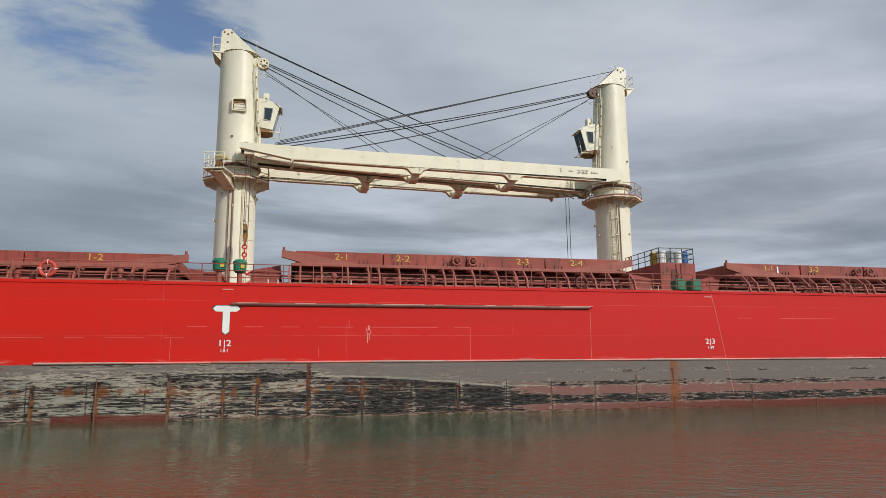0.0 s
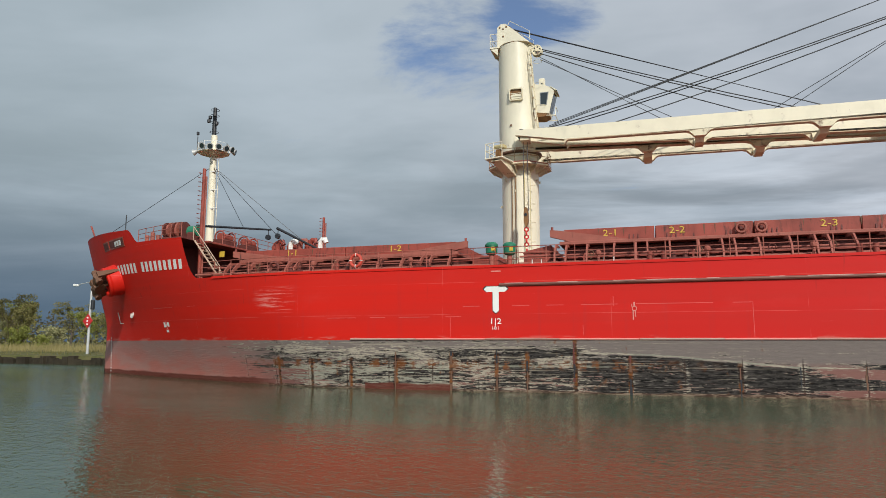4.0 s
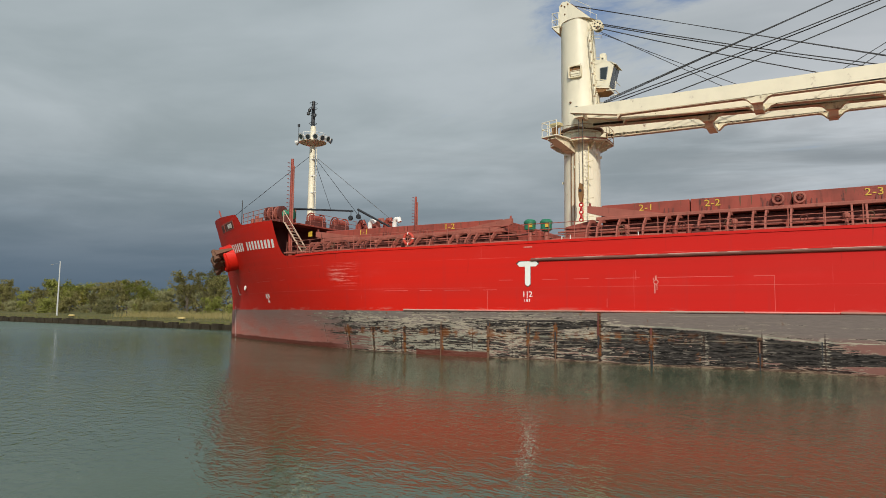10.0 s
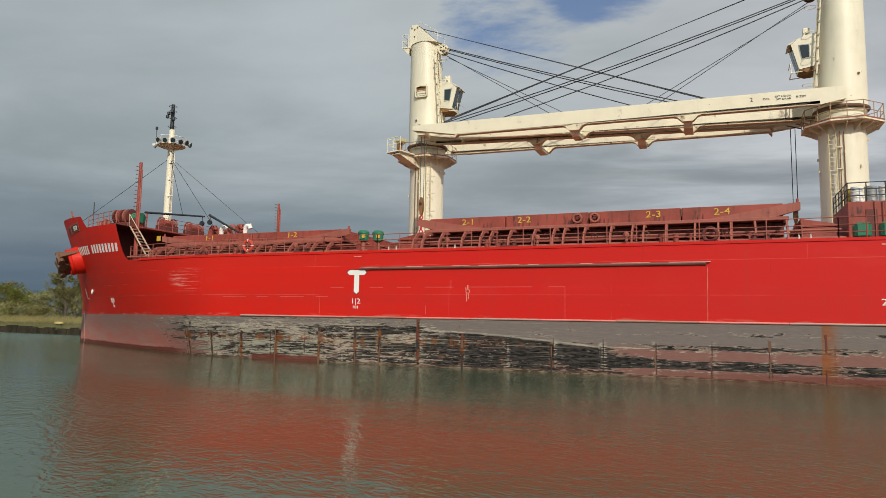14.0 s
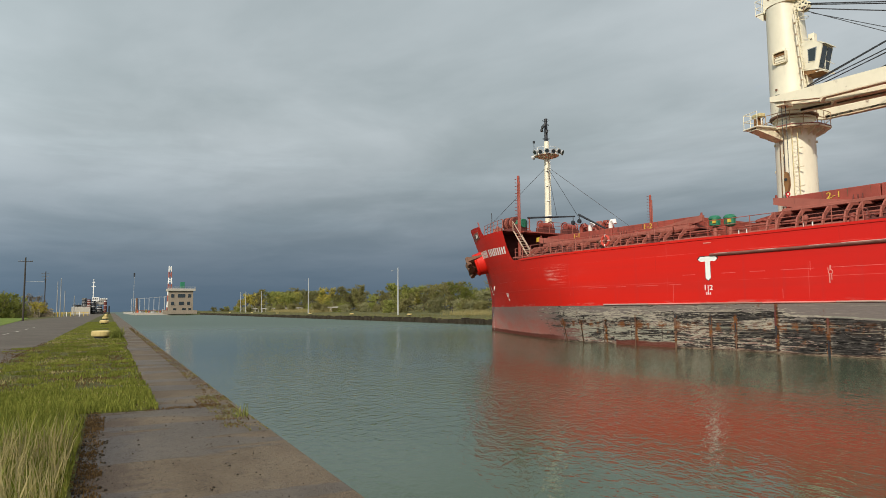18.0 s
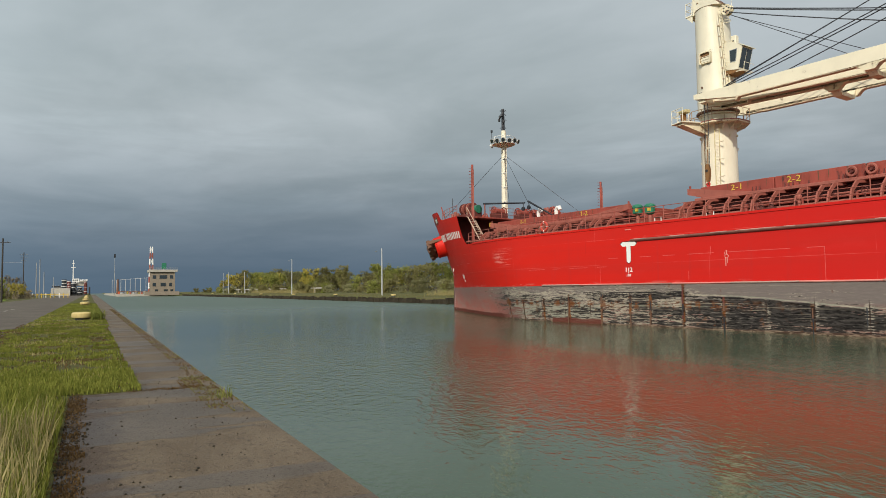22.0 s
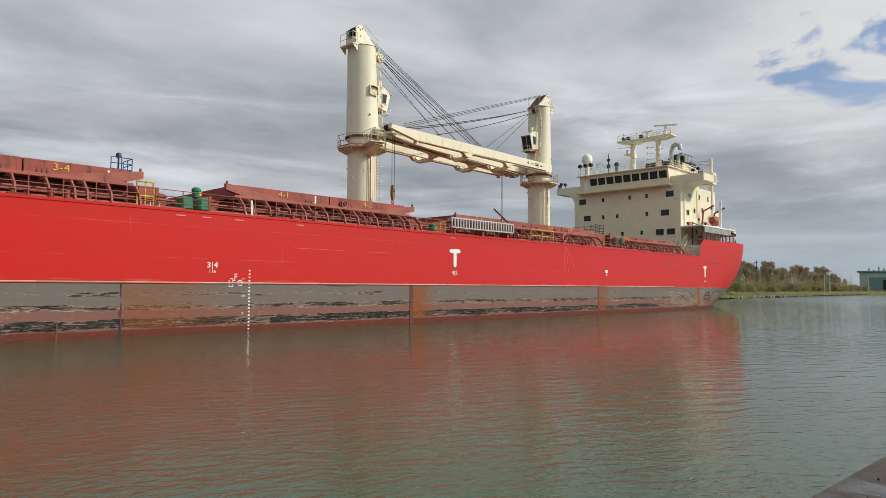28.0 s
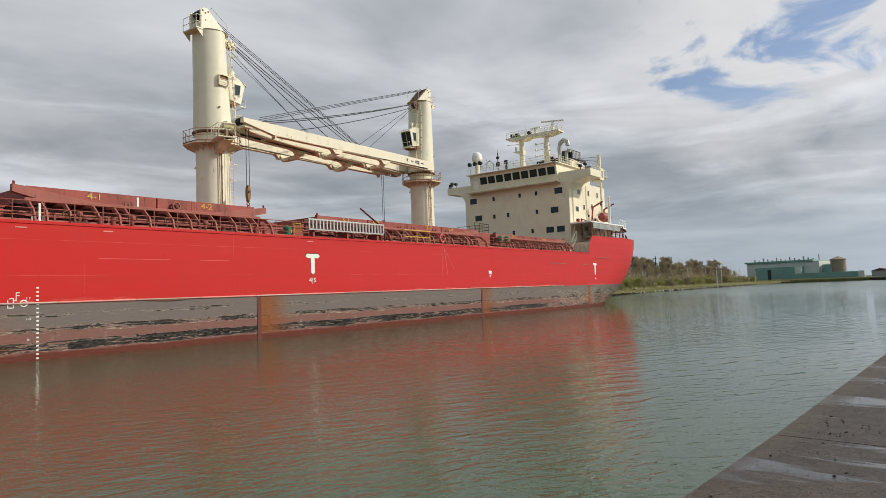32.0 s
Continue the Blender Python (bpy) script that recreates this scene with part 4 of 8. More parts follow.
def crane(x, toward):
    """A deck crane: toward = +1 when its jib points aft, -1 forward."""
    s = toward
    drop = pose(0, 0, -0.4)
    g = Geo().lathe([(1.46, DECK), (1.46, 7.4), (1.34, 8.6), (1.33, 15.2), (1.45, 15.3), (1.45, 15.45)], x, CL, 40)
    ped = part("crane_pedestal", g, CREAM, ship, "cream round steel pedestal with ladder")
    for dx in (-0.35, -0.12):                                # cable pipes up the port side
        part("cable_pipe", Geo().path([(x + dx, CL - 1.40, DECK + 0.5), (x + dx, CL - 1.37, 14.6)], 0.03, 6), BLOCK_YELLOW, ped)
    for k in range(10):
        a = 2 * math.pi * (k + 0.4) / 10
        part("pad_eye", Geo().box(-0.05, 0.12, -0.03, 0.03, -0.09, 0.09), CREAM_RUST, ped, at=pose(x + 1.34 * math.cos(a), CL + 1.34 * math.sin(a), 14.2 - 0.9 * (k % 3), 0, 0, math.degrees(a)))
    # service platform: an eight-sided grating round the pedestal on plate brackets
    R = 2.35
    corners = [(math.cos(math.pi * (i + 0.5) / 4), math.sin(math.pi * (i + 0.5) / 4)) for i in range(8)]
    vs = [(x + r * c, CL + r * q, z) for z in (15.10, 15.20) for r in (1.32, R) for c, q in corners]
    fs = []
    for i in range(8):
        k = (i + 1) % 8
        fs += [(i, k, 8 + k, 8 + i), (16 + i, 24 + i, 24 + k, 16 + k), (8 + i, 8 + k, 24 + k, 24 + i), (i, 16 + i, 16 + k, k)]
    plat = part("service_platform", Geo().take(vs, fs), CREAM_RUST, ship, "eight-sided rust-stained cream service platform with rails")
    for i in range(16):
        a = 22.5 * i
        part("platform_bracket", Geo().prism([(1.30, 15.10), (2.2 if i % 2 else 2.05, 15.10), (2.05, 14.98), (1.30, 14.60)], "y", -0.03, 0.03), CREAM_RUST, plat, at=pose(x, CL, 0, 0, 0, a))
    ring = [(x + (R - 0.05) * c, CL + (R - 0.05) * q) for c, q in corners]
    for i, (px, py) in enumerate(ring):
        part("rail_post", Geo().cyl((px, py, 15.2), (px, py, 16.25), 0.028, seg=6), PLATFORM_RAIL, plat)
        nx, ny = ring[(i + 1) % 8]
        part("rail_post", Geo().cyl(((px + nx) / 2, (py + ny) / 2, 15.2), ((px + nx) / 2, (py + ny) / 2, 16.25), 0.024, seg=6), PLATFORM_RAIL, plat)
        part("toe_plate", Geo().path([(px, py, 15.26), (nx, ny, 15.26)], 0.05, 4), OXIDE_PALE, plat)
    for h in (15.72, 16.25):
        part("rail_bar", Geo().path([(px, py, h) for px, py in ring + ring[:1]], 0.024, 6), PLATFORM_RAIL, plat)
    if s > 0:                                                # cradle for the tip of the other jib
        out = pose(x, CL, 0, 0, 0, -16)
        rest = part("jib_cradle", Geo().box(-0.85, 0.55, -3.8, -2.1, 15.17, 15.27, 0.02), CREAM, ship, "cream jib cradle reaching out on twin gussets", out)
        for dx in (-0.3, 0.3):
            part("gusset", Geo().prism([(-3.65, 15.17), (-1.25, 15.17), (-1.28, 14.42), (-1.5, 14.42), (-3.65, 15.02)], "x", dx - 0.03, dx + 0.03), CREAM_RUST, rest)
        part("gusset_flange", Geo().prism([(-3.7, 15.0), (-1.48, 14.37), (-1.3, 14.37), (-1.3, 14.41), (-1.46, 14.41), (-3.7, 15.05)], "x", -0.38, 0.38), CREAM_RUST, rest)
        part("cradle_post", Geo().box(-0.15, 0.15, -3.45, -3.1, 15.27, 15.95, 0.02), BLOCK_YELLOW, rest, "ochre cradle post")
        part("cradle_horn", Geo().box(-0.3, 0.5, -3.5, -3.0, 15.95, 16.2, 0.03), YELLOW_OLD, rest)
        for px, py in ((-0.8, -3.75), (-0.8, -3.15), (-0.8, -2.6), (-0.8, -2.15), (-0.15, -3.75), (0.5, -3.75)):
            part("rail_post", Geo().cyl((px, py, 15.27), (px, py, 16.3), 0.026, seg=6), CREAM, rest)
        for h in (15.8, 16.3):
            part("rail_bar", Geo().path([(0.5, -3.75, h), (-0.8, -3.75, h), (-0.8, -2.15, h)], 0.024, 6), CREAM, rest)
    part("slew_ring", Geo().lathe([(1.30, 15.5), (1.30, 16.25), (1.42, 16.35), (1.42, 16.48), (1.36, 16.5)], x, CL, 40), CREAM, ship, at=drop)
    # a dark ring puts the shade of the gap below the tower into colour
    part("slew_gap_ring", Geo().lathe([(1.36, 16.5), (1.56, 16.5), (1.60, 16.56), (1.60, 16.66), (1.50, 16.7)], x, CL, 40), BROWN, ship, "dark brown ring painted for the shaded gap under the tower", drop)
    # tower, sheer on its back and leaning in on the jib side
    n, seg = 9, 36
    vs = []
    for k in range(n):
        z = 16.7 + (25.0 - 16.7) * k / (n - 1)
        t = k / (n - 1)
        front, back = 1.55 - 0.66 * t, 1.50
        wide = 1.48 - 0.10 * t
        for i in range(seg):
            a = 2 * math.pi * i / seg
            u = math.cos(a)
            vs.append((x + s * (u * front if u > 0 else u * back), CL + wide * math.sin(a), z))
    fs = [(k * seg + i, k * seg + (i + 1) % seg, (k + 1) * seg + (i + 1) % seg, (k + 1) * seg + i) for k in range(n - 1) for i in range(seg)]
    fs += [tuple(range(seg))[::-1], tuple(range((n - 1) * seg, n * seg))]
    tower = part("crane_tower", Geo().take(vs, fs), CREAM, ship, "tall cream crane tower with sloping head", drop)
    # head: two cheek plates with the luffing sheaves between them
    for y0 in (CL - 0.75, CL + 0.6):
        g = Geo().prism([(x - s * 1.45, 24.9), (x + s * 1.0, 24.9), (x + s * 0.95, 25.1), (x - s * 0.60, 26.55), (x - s * 0.8, 26.75), (x - s * 1.2, 26.75), (x - s * 1.45, 26.5)], "y", y0, y0 + 0.15)
        cheek = part("head_plate", g, CREAM, tower)
        for px, pz in ((-1.25, 26.5), (-1.0, 26.35), (-0.75, 26.5), (-1.0, 25.75)):
            part("bolt_boss", Geo().cyl((x + s * px, y0 - 0.03, pz), (x + s * px, y0 + 0.18, pz), 0.07, seg=8), BLOCK_YELLOW, cheek)
    part("head_seam", Geo().lathe([(1.37, 24.94), (1.43, 24.97), (1.37, 25.0)], x - s * 0.08, CL, 36), RUSTED, tower)
    part("head_back", Geo().box(*sorted((x - s * 1.46, x - s * 1.36)), CL - 0.6, CL + 0.6, 24.9, 25.6), CREAM, tower)
    part("rope_guard", Geo().prism([(x + s * 0.85, 24.98), (x + s * 0.95, 25.12), (x - s * 0.55, 26.60), (x - s * 0.75, 26.45)], "y", CL - 0.58, CL + 0.58), BROWN, tower, "dark greasy rope guard on the sloping head")
    for yy in (-0.35, 0.0, 0.35):
        sheave(tower, (x - s * 0.95, CL + yy, 26.4), 0.40, 0.16, BLACK, 0)
    for yy in (-0.72, -0.40):
        sheave(tower, (x + s * 1.5, CL + yy, 24.35), 0.40, 0.14, CREAM_RUST if s > 0 else BROWN)
    part("sheave_bracket", Geo().prism([(x + s * 0.6, 24.1), (x + s * 1.6, 24.25), (x + s * 1.6, 24.5), (x + s * 0.7, 24.95)], "y", CL - 0.59, CL - 0.53), CREAM, tower)
    part("sheave_strut", Geo().path([(x + s * 0.5, CL - 0.56, 25.4), (x + s * 1.45, CL - 0.56, 24.55)], 0.06, 6), CREAM, tower)
    stage = part("head_platform", Geo().box(*sorted((x - s * 1.35, x - s * 2.0)), CL - 0.95, CL + 0.95, 24.80, 24.92, 0.02), CREAM, tower)
    part("platform_bracket", Geo().prism([(x - s * 1.4, 24.8), (x - s * 1.95, 24.8), (x - s * 1.4, 24.25)], "y", CL - 0.9, CL - 0.8), CREAM, stage)
    part("platform_bracket", Geo().prism([(x - s * 1.4, 24.8), (x - s * 1.95, 24.8), (x - s * 1.4, 24.25)], "y", CL + 0.8, CL + 0.9), CREAM, stage)
    for yy in (-0.9, 0.0, 0.9):
        part("rail_post", Geo().cyl((x - s * 1.97, CL + yy, 24.9), (x - s * 1.97, CL + yy, 25.95), 0.024, seg=6), CREAM, stage)
    part("rail_post", Geo().cyl((x - s * 1.45, CL - 0.9, 24.9), (x - s * 1.45, CL - 0.9, 25.95), 0.024, seg=6), CREAM, stage)
    for h in (25.4, 25.95):
        part("rail_bar", Geo().path([(x - s * 1.42, CL - 0.9, h), (x - s * 1.97, CL - 0.9, h), (x - s * 1.97, CL + 0.9, h)], 0.022, 6), CREAM, stage)
    # guard wires up the sloping head
    for yy in (-0.8, 0.8):
        part("slope_rail", Geo().path([(x + s * 1.0, CL + yy, 25.2), (x + s * 1.0, CL + yy, 25.9), (x - s * 0.5, CL + yy, 26.9), (x - s * 0.6, CL + yy, 26.6)], 0.02, 5), CREAM, tower)
    if s > 0:                                                # deep service opening on the port side
        wx0, wz0 = x + 0.05, 20.82
        oval = [(wx0 + a * 0.38 + 0.12 * math.cos(q), wz0 + b * 0.34 + 0.12 * math.sin(q)) for a, b, q0 in ((1, 1, 0), (-1, 1, 90), (-1, -1, 180), (1, -1, 270)) for q in (radians(q0), radians(q0 + 45), radians(q0 + 90))]
        m = len(oval)
        inner = [(wx0 + (px - wx0) * 0.84, wz0 + (pz - wz0) * 0.84) for px, pz in oval]
        y0, y1 = CL - 1.60, CL - 1.36
        vs = [(px, y, pz) for loop, y in ((oval, y1), (oval, y0), (inner, y0), (inner, y1)) for px, pz in loop]
        fs = [(k * m + i, k * m + (i + 1) % m, (k + 1) * m + (i + 1) % m, (k + 1) * m + i) for k in range(3) for i in range(m)]
        vent = part("opening_frame", Geo().take(vs, fs), CREAM_RUST, tower)
        part("opening_panel", Geo().prism(inner, "y", CL - 1.47, CL - 1.40), BLOCK_YELLOW, vent, "ochre inner panel")
        part("opening_hatch", Geo().box(wx0 - 0.36, wx0 + 0.36, CL - 1.55, CL - 1.49, wz0 - 0.34, wz0 + 0.02, 0.02), CREAM, vent)
        for zz in (wz0 - 0.16, wz0 + 0.06):
            part("hatch_bar", Geo().cyl((wx0 - 0.38, CL - 1.57, zz), (wx0 + 0.38, CL - 1.57, zz), 0.025, seg=6), CREAM, vent)
        part("tower_bolt", Geo().cyl((x - 0.35, CL - 1.50, 18.55), (x - 0.35, CL - 1.40, 18.55), 0.08, seg=8), BROWN, tower)
    else:
        part("tower_bolt", Geo().cyl((x + 0.85, CL - 1.28, 18.6), (x + 0.85, CL - 1.10, 18.6), 0.08, seg=8), BROWN, tower)
    # driver's cab on the jib side
    g = Geo().prism([(x + s * 1.15, 19.35), (x + s * 2.3, 19.15), (x + s * 2.72, 20.85), (x + s * 2.42, 21.12), (x + s * 1.9, 21.38), (x + s * 1.15, 21.45)], "y", CL - 0.75, CL + 0.65)
    cab = part("driver_cab", g, CREAM, ship, "cream crane cab with dark windows", pose(0, 0, -0.12))
    win = [(1.72, 19.85), (2.12, 19.85), (2.25, 20.72), (1.72, 20.72)]
    part("window_frame", Geo().prism([(x + s * (1.96 + (a - 1.96) * 1.22), 20.28 + (b - 20.28) * 1.12) for a, b in win], "y", CL - 0.775, CL - 0.74), GREY, cab)
    part("side_window", Geo().prism([(x + s * a, b) for a, b in win], "y", CL - 0.785, CL - 0.77), GLASS, cab)
    for (ya, yb) in ((CL - 0.67, CL - 0.11), (CL - 0.03, CL + 0.57)):
        vs = [(x + s * 2.345, ya, 19.3), (x + s * 2.345, yb, 19.3), (x + s * 2.705, yb, 20.75), (x + s * 2.705, ya, 20.75)]
        g = Geo().take([(p[0] + s * 0.012, p[1], p[2]) for p in vs] + [(p[0] - s * 0.03, p[1], p[2]) for p in vs], [(0, 1, 2, 3), (7, 6, 5, 4), (0, 4, 5, 1), (1, 5, 6, 2), (2, 6, 7, 3), (3, 7, 4, 0)])
        part("front_window", g, GLASS, cab)
    part("sun_visor", Geo().prism([(x + s * 2.70, 20.88), (x + s * 2.92, 20.80), (x + s * 2.92, 20.84), (x + s * 2.42, 21.17)], "y", CL - 0.8, CL + 0.7), CREAM, cab)
    part("cab_vent", Geo().box(*sorted((x + s * 1.55, x + s * 1.98)), CL - 0.4, CL + 0.05, 21.3, 22.0, 0.04), CREAM, cab)
    # black strip painted for the shade inside the vent's slot
    part("slot_shade", Geo().box(*sorted((x + s * 1.7, x + s * 1.84)), CL - 0.41, CL - 0.39, 21.5, 21.62), BLACK, cab)
    part("cab_floor", Geo().prism([(x + s * 1.15, 19.35), (x + s * 1.2, 19.0), (x + s * 1.9, 18.95), (x + s * 2.3, 19.14)], "y", CL - 0.71, CL + 0.61), BLOCK_YELLOW, cab, "ochre rust-stained cab underside")
    part("cab_step", Geo().path([(x + s * 2.1, CL - 0.7, 19.02), (x + s * 2.75, CL - 0.7, 18.98), (x + s * 2.75, CL + 0.55, 18.98), (x + s * 2.1, CL + 0.55, 19.02)], 0.03, 5), CREAM, cab)
    part("cab_step_rail", Geo().path([(x + s * 2.75, CL - 0.7, 18.98), (x + s * 2.8, CL - 0.7, 19.6), (x + s * 2.8, CL + 0.55, 19.6)], 0.02, 5), CREAM, cab)
    lad = part("tower_ladder", Geo().cyl((x + s * 1.66, CL - 1.05, 16.7), (x + s * 1.02, CL - 1.05, 24.6), 0.03, seg=6).cyl((x + s * 1.66, CL - 0.65, 16.7), (x + s * 1.02, CL - 0.65, 24.6), 0.03, seg=6), CREAM_RUST, ship, at=drop)
    for k in range(26):
        part("rung", RUNG_Y, CREAM_RUST, lad, at=pose(x + s * (1.65 - 0.62 * k / 26), CL - 0.85, 16.9 + 0.3 * k))
    for k in range(4):
        part("ladder_hoop", Geo().torus((x + s * (1.85 - 0.1 * k), CL - 0.85, 18.3 + 1.7 * k), (0, 0, 1), 0.33, 0.018, 16, 5), CREAM_RUST, lad)
    for dy in (-1.15, -0.45):
        part("cable_pipe", Geo().path([(x + s * 1.45, CL + dy, 16.6), (x + s * 1.40, CL + dy, 18.8), (x + s * 1.0, CL + dy, 23.8)], 0.05, 6), CREAM, tower)
    for k in range(7):
        part("pipe_clamp", Geo().box(-0.06, 0.06, -0.1, 0.1, -0.05, 0.05), RUSTED, tower, at=pose(x + s * (1.44 - 0.06 * k), CL - 1.16, 18.0 + 0.85 * k))
    # pedestal ladder and its hoops
    lx = x + 0.75 * s
    lad = part("pedestal_ladder", Geo().cyl((lx - 0.2, CL - 1.38, DECK + 0.6), (lx - 0.2, CL - 1.38, 15.1), 0.028, seg=6).cyl((lx + 0.2, CL - 1.38, DECK + 0.6), (lx + 0.2, CL - 1.38, 15.1), 0.028, seg=6), YELLOW_OLD, ship)
    for k in range(28):
        part("rung", RUNG_X, CREAM, lad, at=pose(lx, CL - 1.38, 7.6 + 0.27 * k))
    for k in range(5):
        part("ladder_bracket", Geo().box(lx + 0.2, lx + 0.55, CL - 1.42, CL - 1.36, 8.2 + 1.35 * k, 8.26 + 1.35 * k), CREAM_RUST, lad)
    return tower


def beam(p0, p1, wide, low0, top0, low1, top1, nose):
    """A tapering box girder from p0 to p1 in plan, cut away beneath at its free end."""
    a, b = Vector((*p0, 0)), Vector((*p1, 0))
    d = b - a
    n = Vector((-d.y, d.x, 0)).normalized() * wide / 2
    k = 1 - nose / d.length
    prof = [(0.0, low0 + 0.25), (1.3 / d.length, low0), (k, low1), (1.0, top1 - 0.35), (1.0, top1), (0.0, top0)]
    vs = [a + d * t + n * s + Vector((0, 0, z)) for s in (-1, 1) for t, z in prof]
    m = len(prof)
    return Geo().take(vs, [tuple(range(m))[::-1], tuple(range(m, 2 * m))] + [(i, (i + 1) % m, m + (i + 1) % m, m + i) for i in range(m)])


def jib(heel_x, tip_x, heels, tips, low, top, low1, top1):
    """Twin girders that close in towards the tip, with hanging cross ties."""
    s = 1 if tip_x > heel_x else -1
    out = []
    for h, t in zip(heels, tips):
        ob = part("jib_girder", beam((heel_x, h), (tip_x, t), 0.40, low, top, low1, top1, 3.4), JIB_PAINT, ship, "long cream box girder of a stowed jib")
        part("lower_flange", beam((heel_x + s * 1.4, h + (t - h) * 0.05), (tip_x - s * 3.3, t - (t - h) * 0.12), 0.43, low - 0.03, low + 0.05, low1 - 0.03, low1 + 0.05, 0.2), RUSTED, ob)
        out.append(ob)
    for far in (9.0, 16.3):
        k = far / abs(tip_x - heel_x)
        xx = heel_x + (tip_x - heel_x) * k
        zc = low + (low1 - low) * k
        ya, yb = (h + (t - h) * k for h, t in zip(heels, tips))
        g = Geo().prism([(ya - 0.2, zc), (ya + 0.25, zc), (ya + 0.55, zc - 0.42), (yb - 0.55, zc - 0.42), (yb - 0.25, zc), (yb + 0.2, zc), (yb - 0.1, zc - 0.35), (yb - 0.45, zc - 0.68), (ya + 0.45, zc - 0.68), (ya + 0.1, zc - 0.35)], "x", xx - 0.27, xx + 0.27)
        part("cross_tie", g, CREAM_RUST, out[0], "rust-stained cross tie under the jib")
        for yy in (ya, yb):
            part("tie_gusset", Geo().prism([(xx - 1.0, zc + 0.02), (xx + 1.0, zc + 0.02), (xx + 0.62, zc - 0.10), (xx + 0.33, zc - 0.40), (xx - 0.33, zc - 0.40), (xx - 0.62, zc - 0.10)], "y", yy - 0.22, yy + 0.22), CREAM_RUST, out[0])
    part("tip_beam", Geo().box(*sorted((tip_x - s * 0.9, tip_x - s * 0.3)), tips[0], tips[1], top1 - 0.7, top1 - 0.1), CREAM_RUST, out[0])
    for k in range(4):
        yy = tips[0] + 0.25 + (tips[1] - tips[0] - 0.5) * k / 3
        part("jib_sheave", Geo().cyl((tip_x - s * 0.35, yy - 0.05, top1 - 0.15), (tip_x - s * 0.35, yy + 0.05, top1 - 0.15), 0.33, seg=18), BLACK, out[0])
    return out[0]


def rope(a, b, r=0.028, sag=0.0, parent=None):
    a, b = Vector(a), Vector(b)
    n = 6 if sag else 1
    pts = [a.lerp(b, i / n) - Vector((0, 0, sag * 4 * (i / n) * (1 - i / n))) for i in range(n + 1)]
    return part("wire_rope", Geo().path(pts, r, 5), ROPE, parent or ship)


def crane_pair(xa, xb):
    ta, tb = crane(xa, 1), crane(xb, -1)
    j1 = jib(xa, xb - 0.4, (10.2, 13.6), (14.4, 15.4), 16.05, 17.0, 16.15, 16.95)
    j2 = jib(xb, xa + 0.35, (10.2, 13.6), (8.5, 9.6), 16.25, 17.3, 16.15, 17.05)
    for s, x, tipx, tips, top, j in ((1, xa, xb - 0.75, (14.4, 15.4), 16.8, j1), (-1, xb, xa + 0.7, (8.5, 9.6), 16.9, j2)):
        head, wheel = (x - s * 0.75, 26.2), (x + s * 1.75, 24.0)
        near = tips[0] + 0.35
        end = (tipx - s * 0.2, 16.1) if s > 0 else (tipx + 1.5, 17.1)
        for k in range(3):                                   # luffing ropes from the head
            rope((head[0] - s * 0.1 * k, CL - 0.35 + 0.34 * k, head[1] + 0.14 * k), (end[0] - s * 0.35 * k, near + 0.3 * k, end[1] + 0.3 * k), 0.026, 0.0, j)
        for k in range(3):                                   # hoist ropes from the front sheaves
            rope((wheel[0], CL - 0.75 + 0.3 * (k % 2), wheel[1] - 0.35 * (k == 2)), (end[0] - s * (0.3, 0.9, 4.2)[k], near + 0.25 * k, end[1] + 0.05), 0.038, 0.25, j)
        for k in range(2):                                   # falls to the winch on the tower foot
            rope((x + s * 1.6, CL - 0.3 + 0.5 * k, 23.6), (x + s * (11.4 + 1.3 * k), CL - 1.2 + 0.6 * k + s * 0.8, 17.0), 0.024, 0.0, j)
    return j1, j2


CRANES = ((-4.2, 24.35), (73.2, 100.9))
for xa, xb in CRANES:
    crane_pair(xa, xb)


# ---------------------------------------------------------------- rails
POSTS = {}


def rail(pts, mat, parent, high=1.05, gap=1.5, bars=3, r=0.022, name="guard_rail"):
    """One run of railing along a line of points at deck level: each bar and each post a piece of its own."""
    key = (mat.name, high, r)
    if key not in POSTS:
        POSTS[key] = Geo().cyl((0, 0, 0), (0, 0, high), r * 1.25, seg=6).mesh("rail_post", mat)
    for j, (a, b) in enumerate(zip(pts, pts[1:])):
        a, b = Vector(a), Vector(b)
        n = max(1, round((b - a).length / gap))
        for i in range(1 if j else 0, n + 1):
            p = a.lerp(b, i / n)
            part("rail_post", POSTS[key], mat, parent, at=pose(p.x, p.y, p.z))
    for k in range(bars):
        h = Vector((0, 0, high * (k + 1) / bars))
        part("rail_bar", Geo().path([Vector(q) + h for q in pts], r, 6), mat, parent)


rail([(x, CL - half(x, DECK) + 0.2, DECK) for x in (-23.9, -22.4, -20.9, -19.4, -17.9, -16.4, -14.9)], OXIDE_PALE, ship)
for a, b in ((-14.9, -6.0), (-2.2, 22.2), (25.6, 51.0), (54.0, 72.8), (81.8, 100.4), (103.6, 119.0)):
    rail([(a, 0.22, DECK), (b, 0.22, DECK)], OXIDE_PALE, ship)
for a, b in ((-6.0, -2.2), (22.2, 25.6), (51.0, 54.0), (100.4, 103.6)):
    rail([(a, 0.22, DECK), (b, 0.22, DECK)], OXIDE, ship, gap=1.2)
rail([(-22, 23.5, DECK), (119, 23.5, DECK)], OXIDE, ship, gap=2.0)
for sgn in (-1, 1):
    rail([(x, CL + sgn * (half(x, 9.6) - 0.12), 9.55) for x in (-30.2, -29.2, -28.2, -27.2, -26.2, -25.1)], OXIDE_PALE, ship, 1.0)
rail([(-24.3, 4.6, 9.5), (-24.3, 20.8, 9.5)], OXIDE_PALE, ship, 1.0)

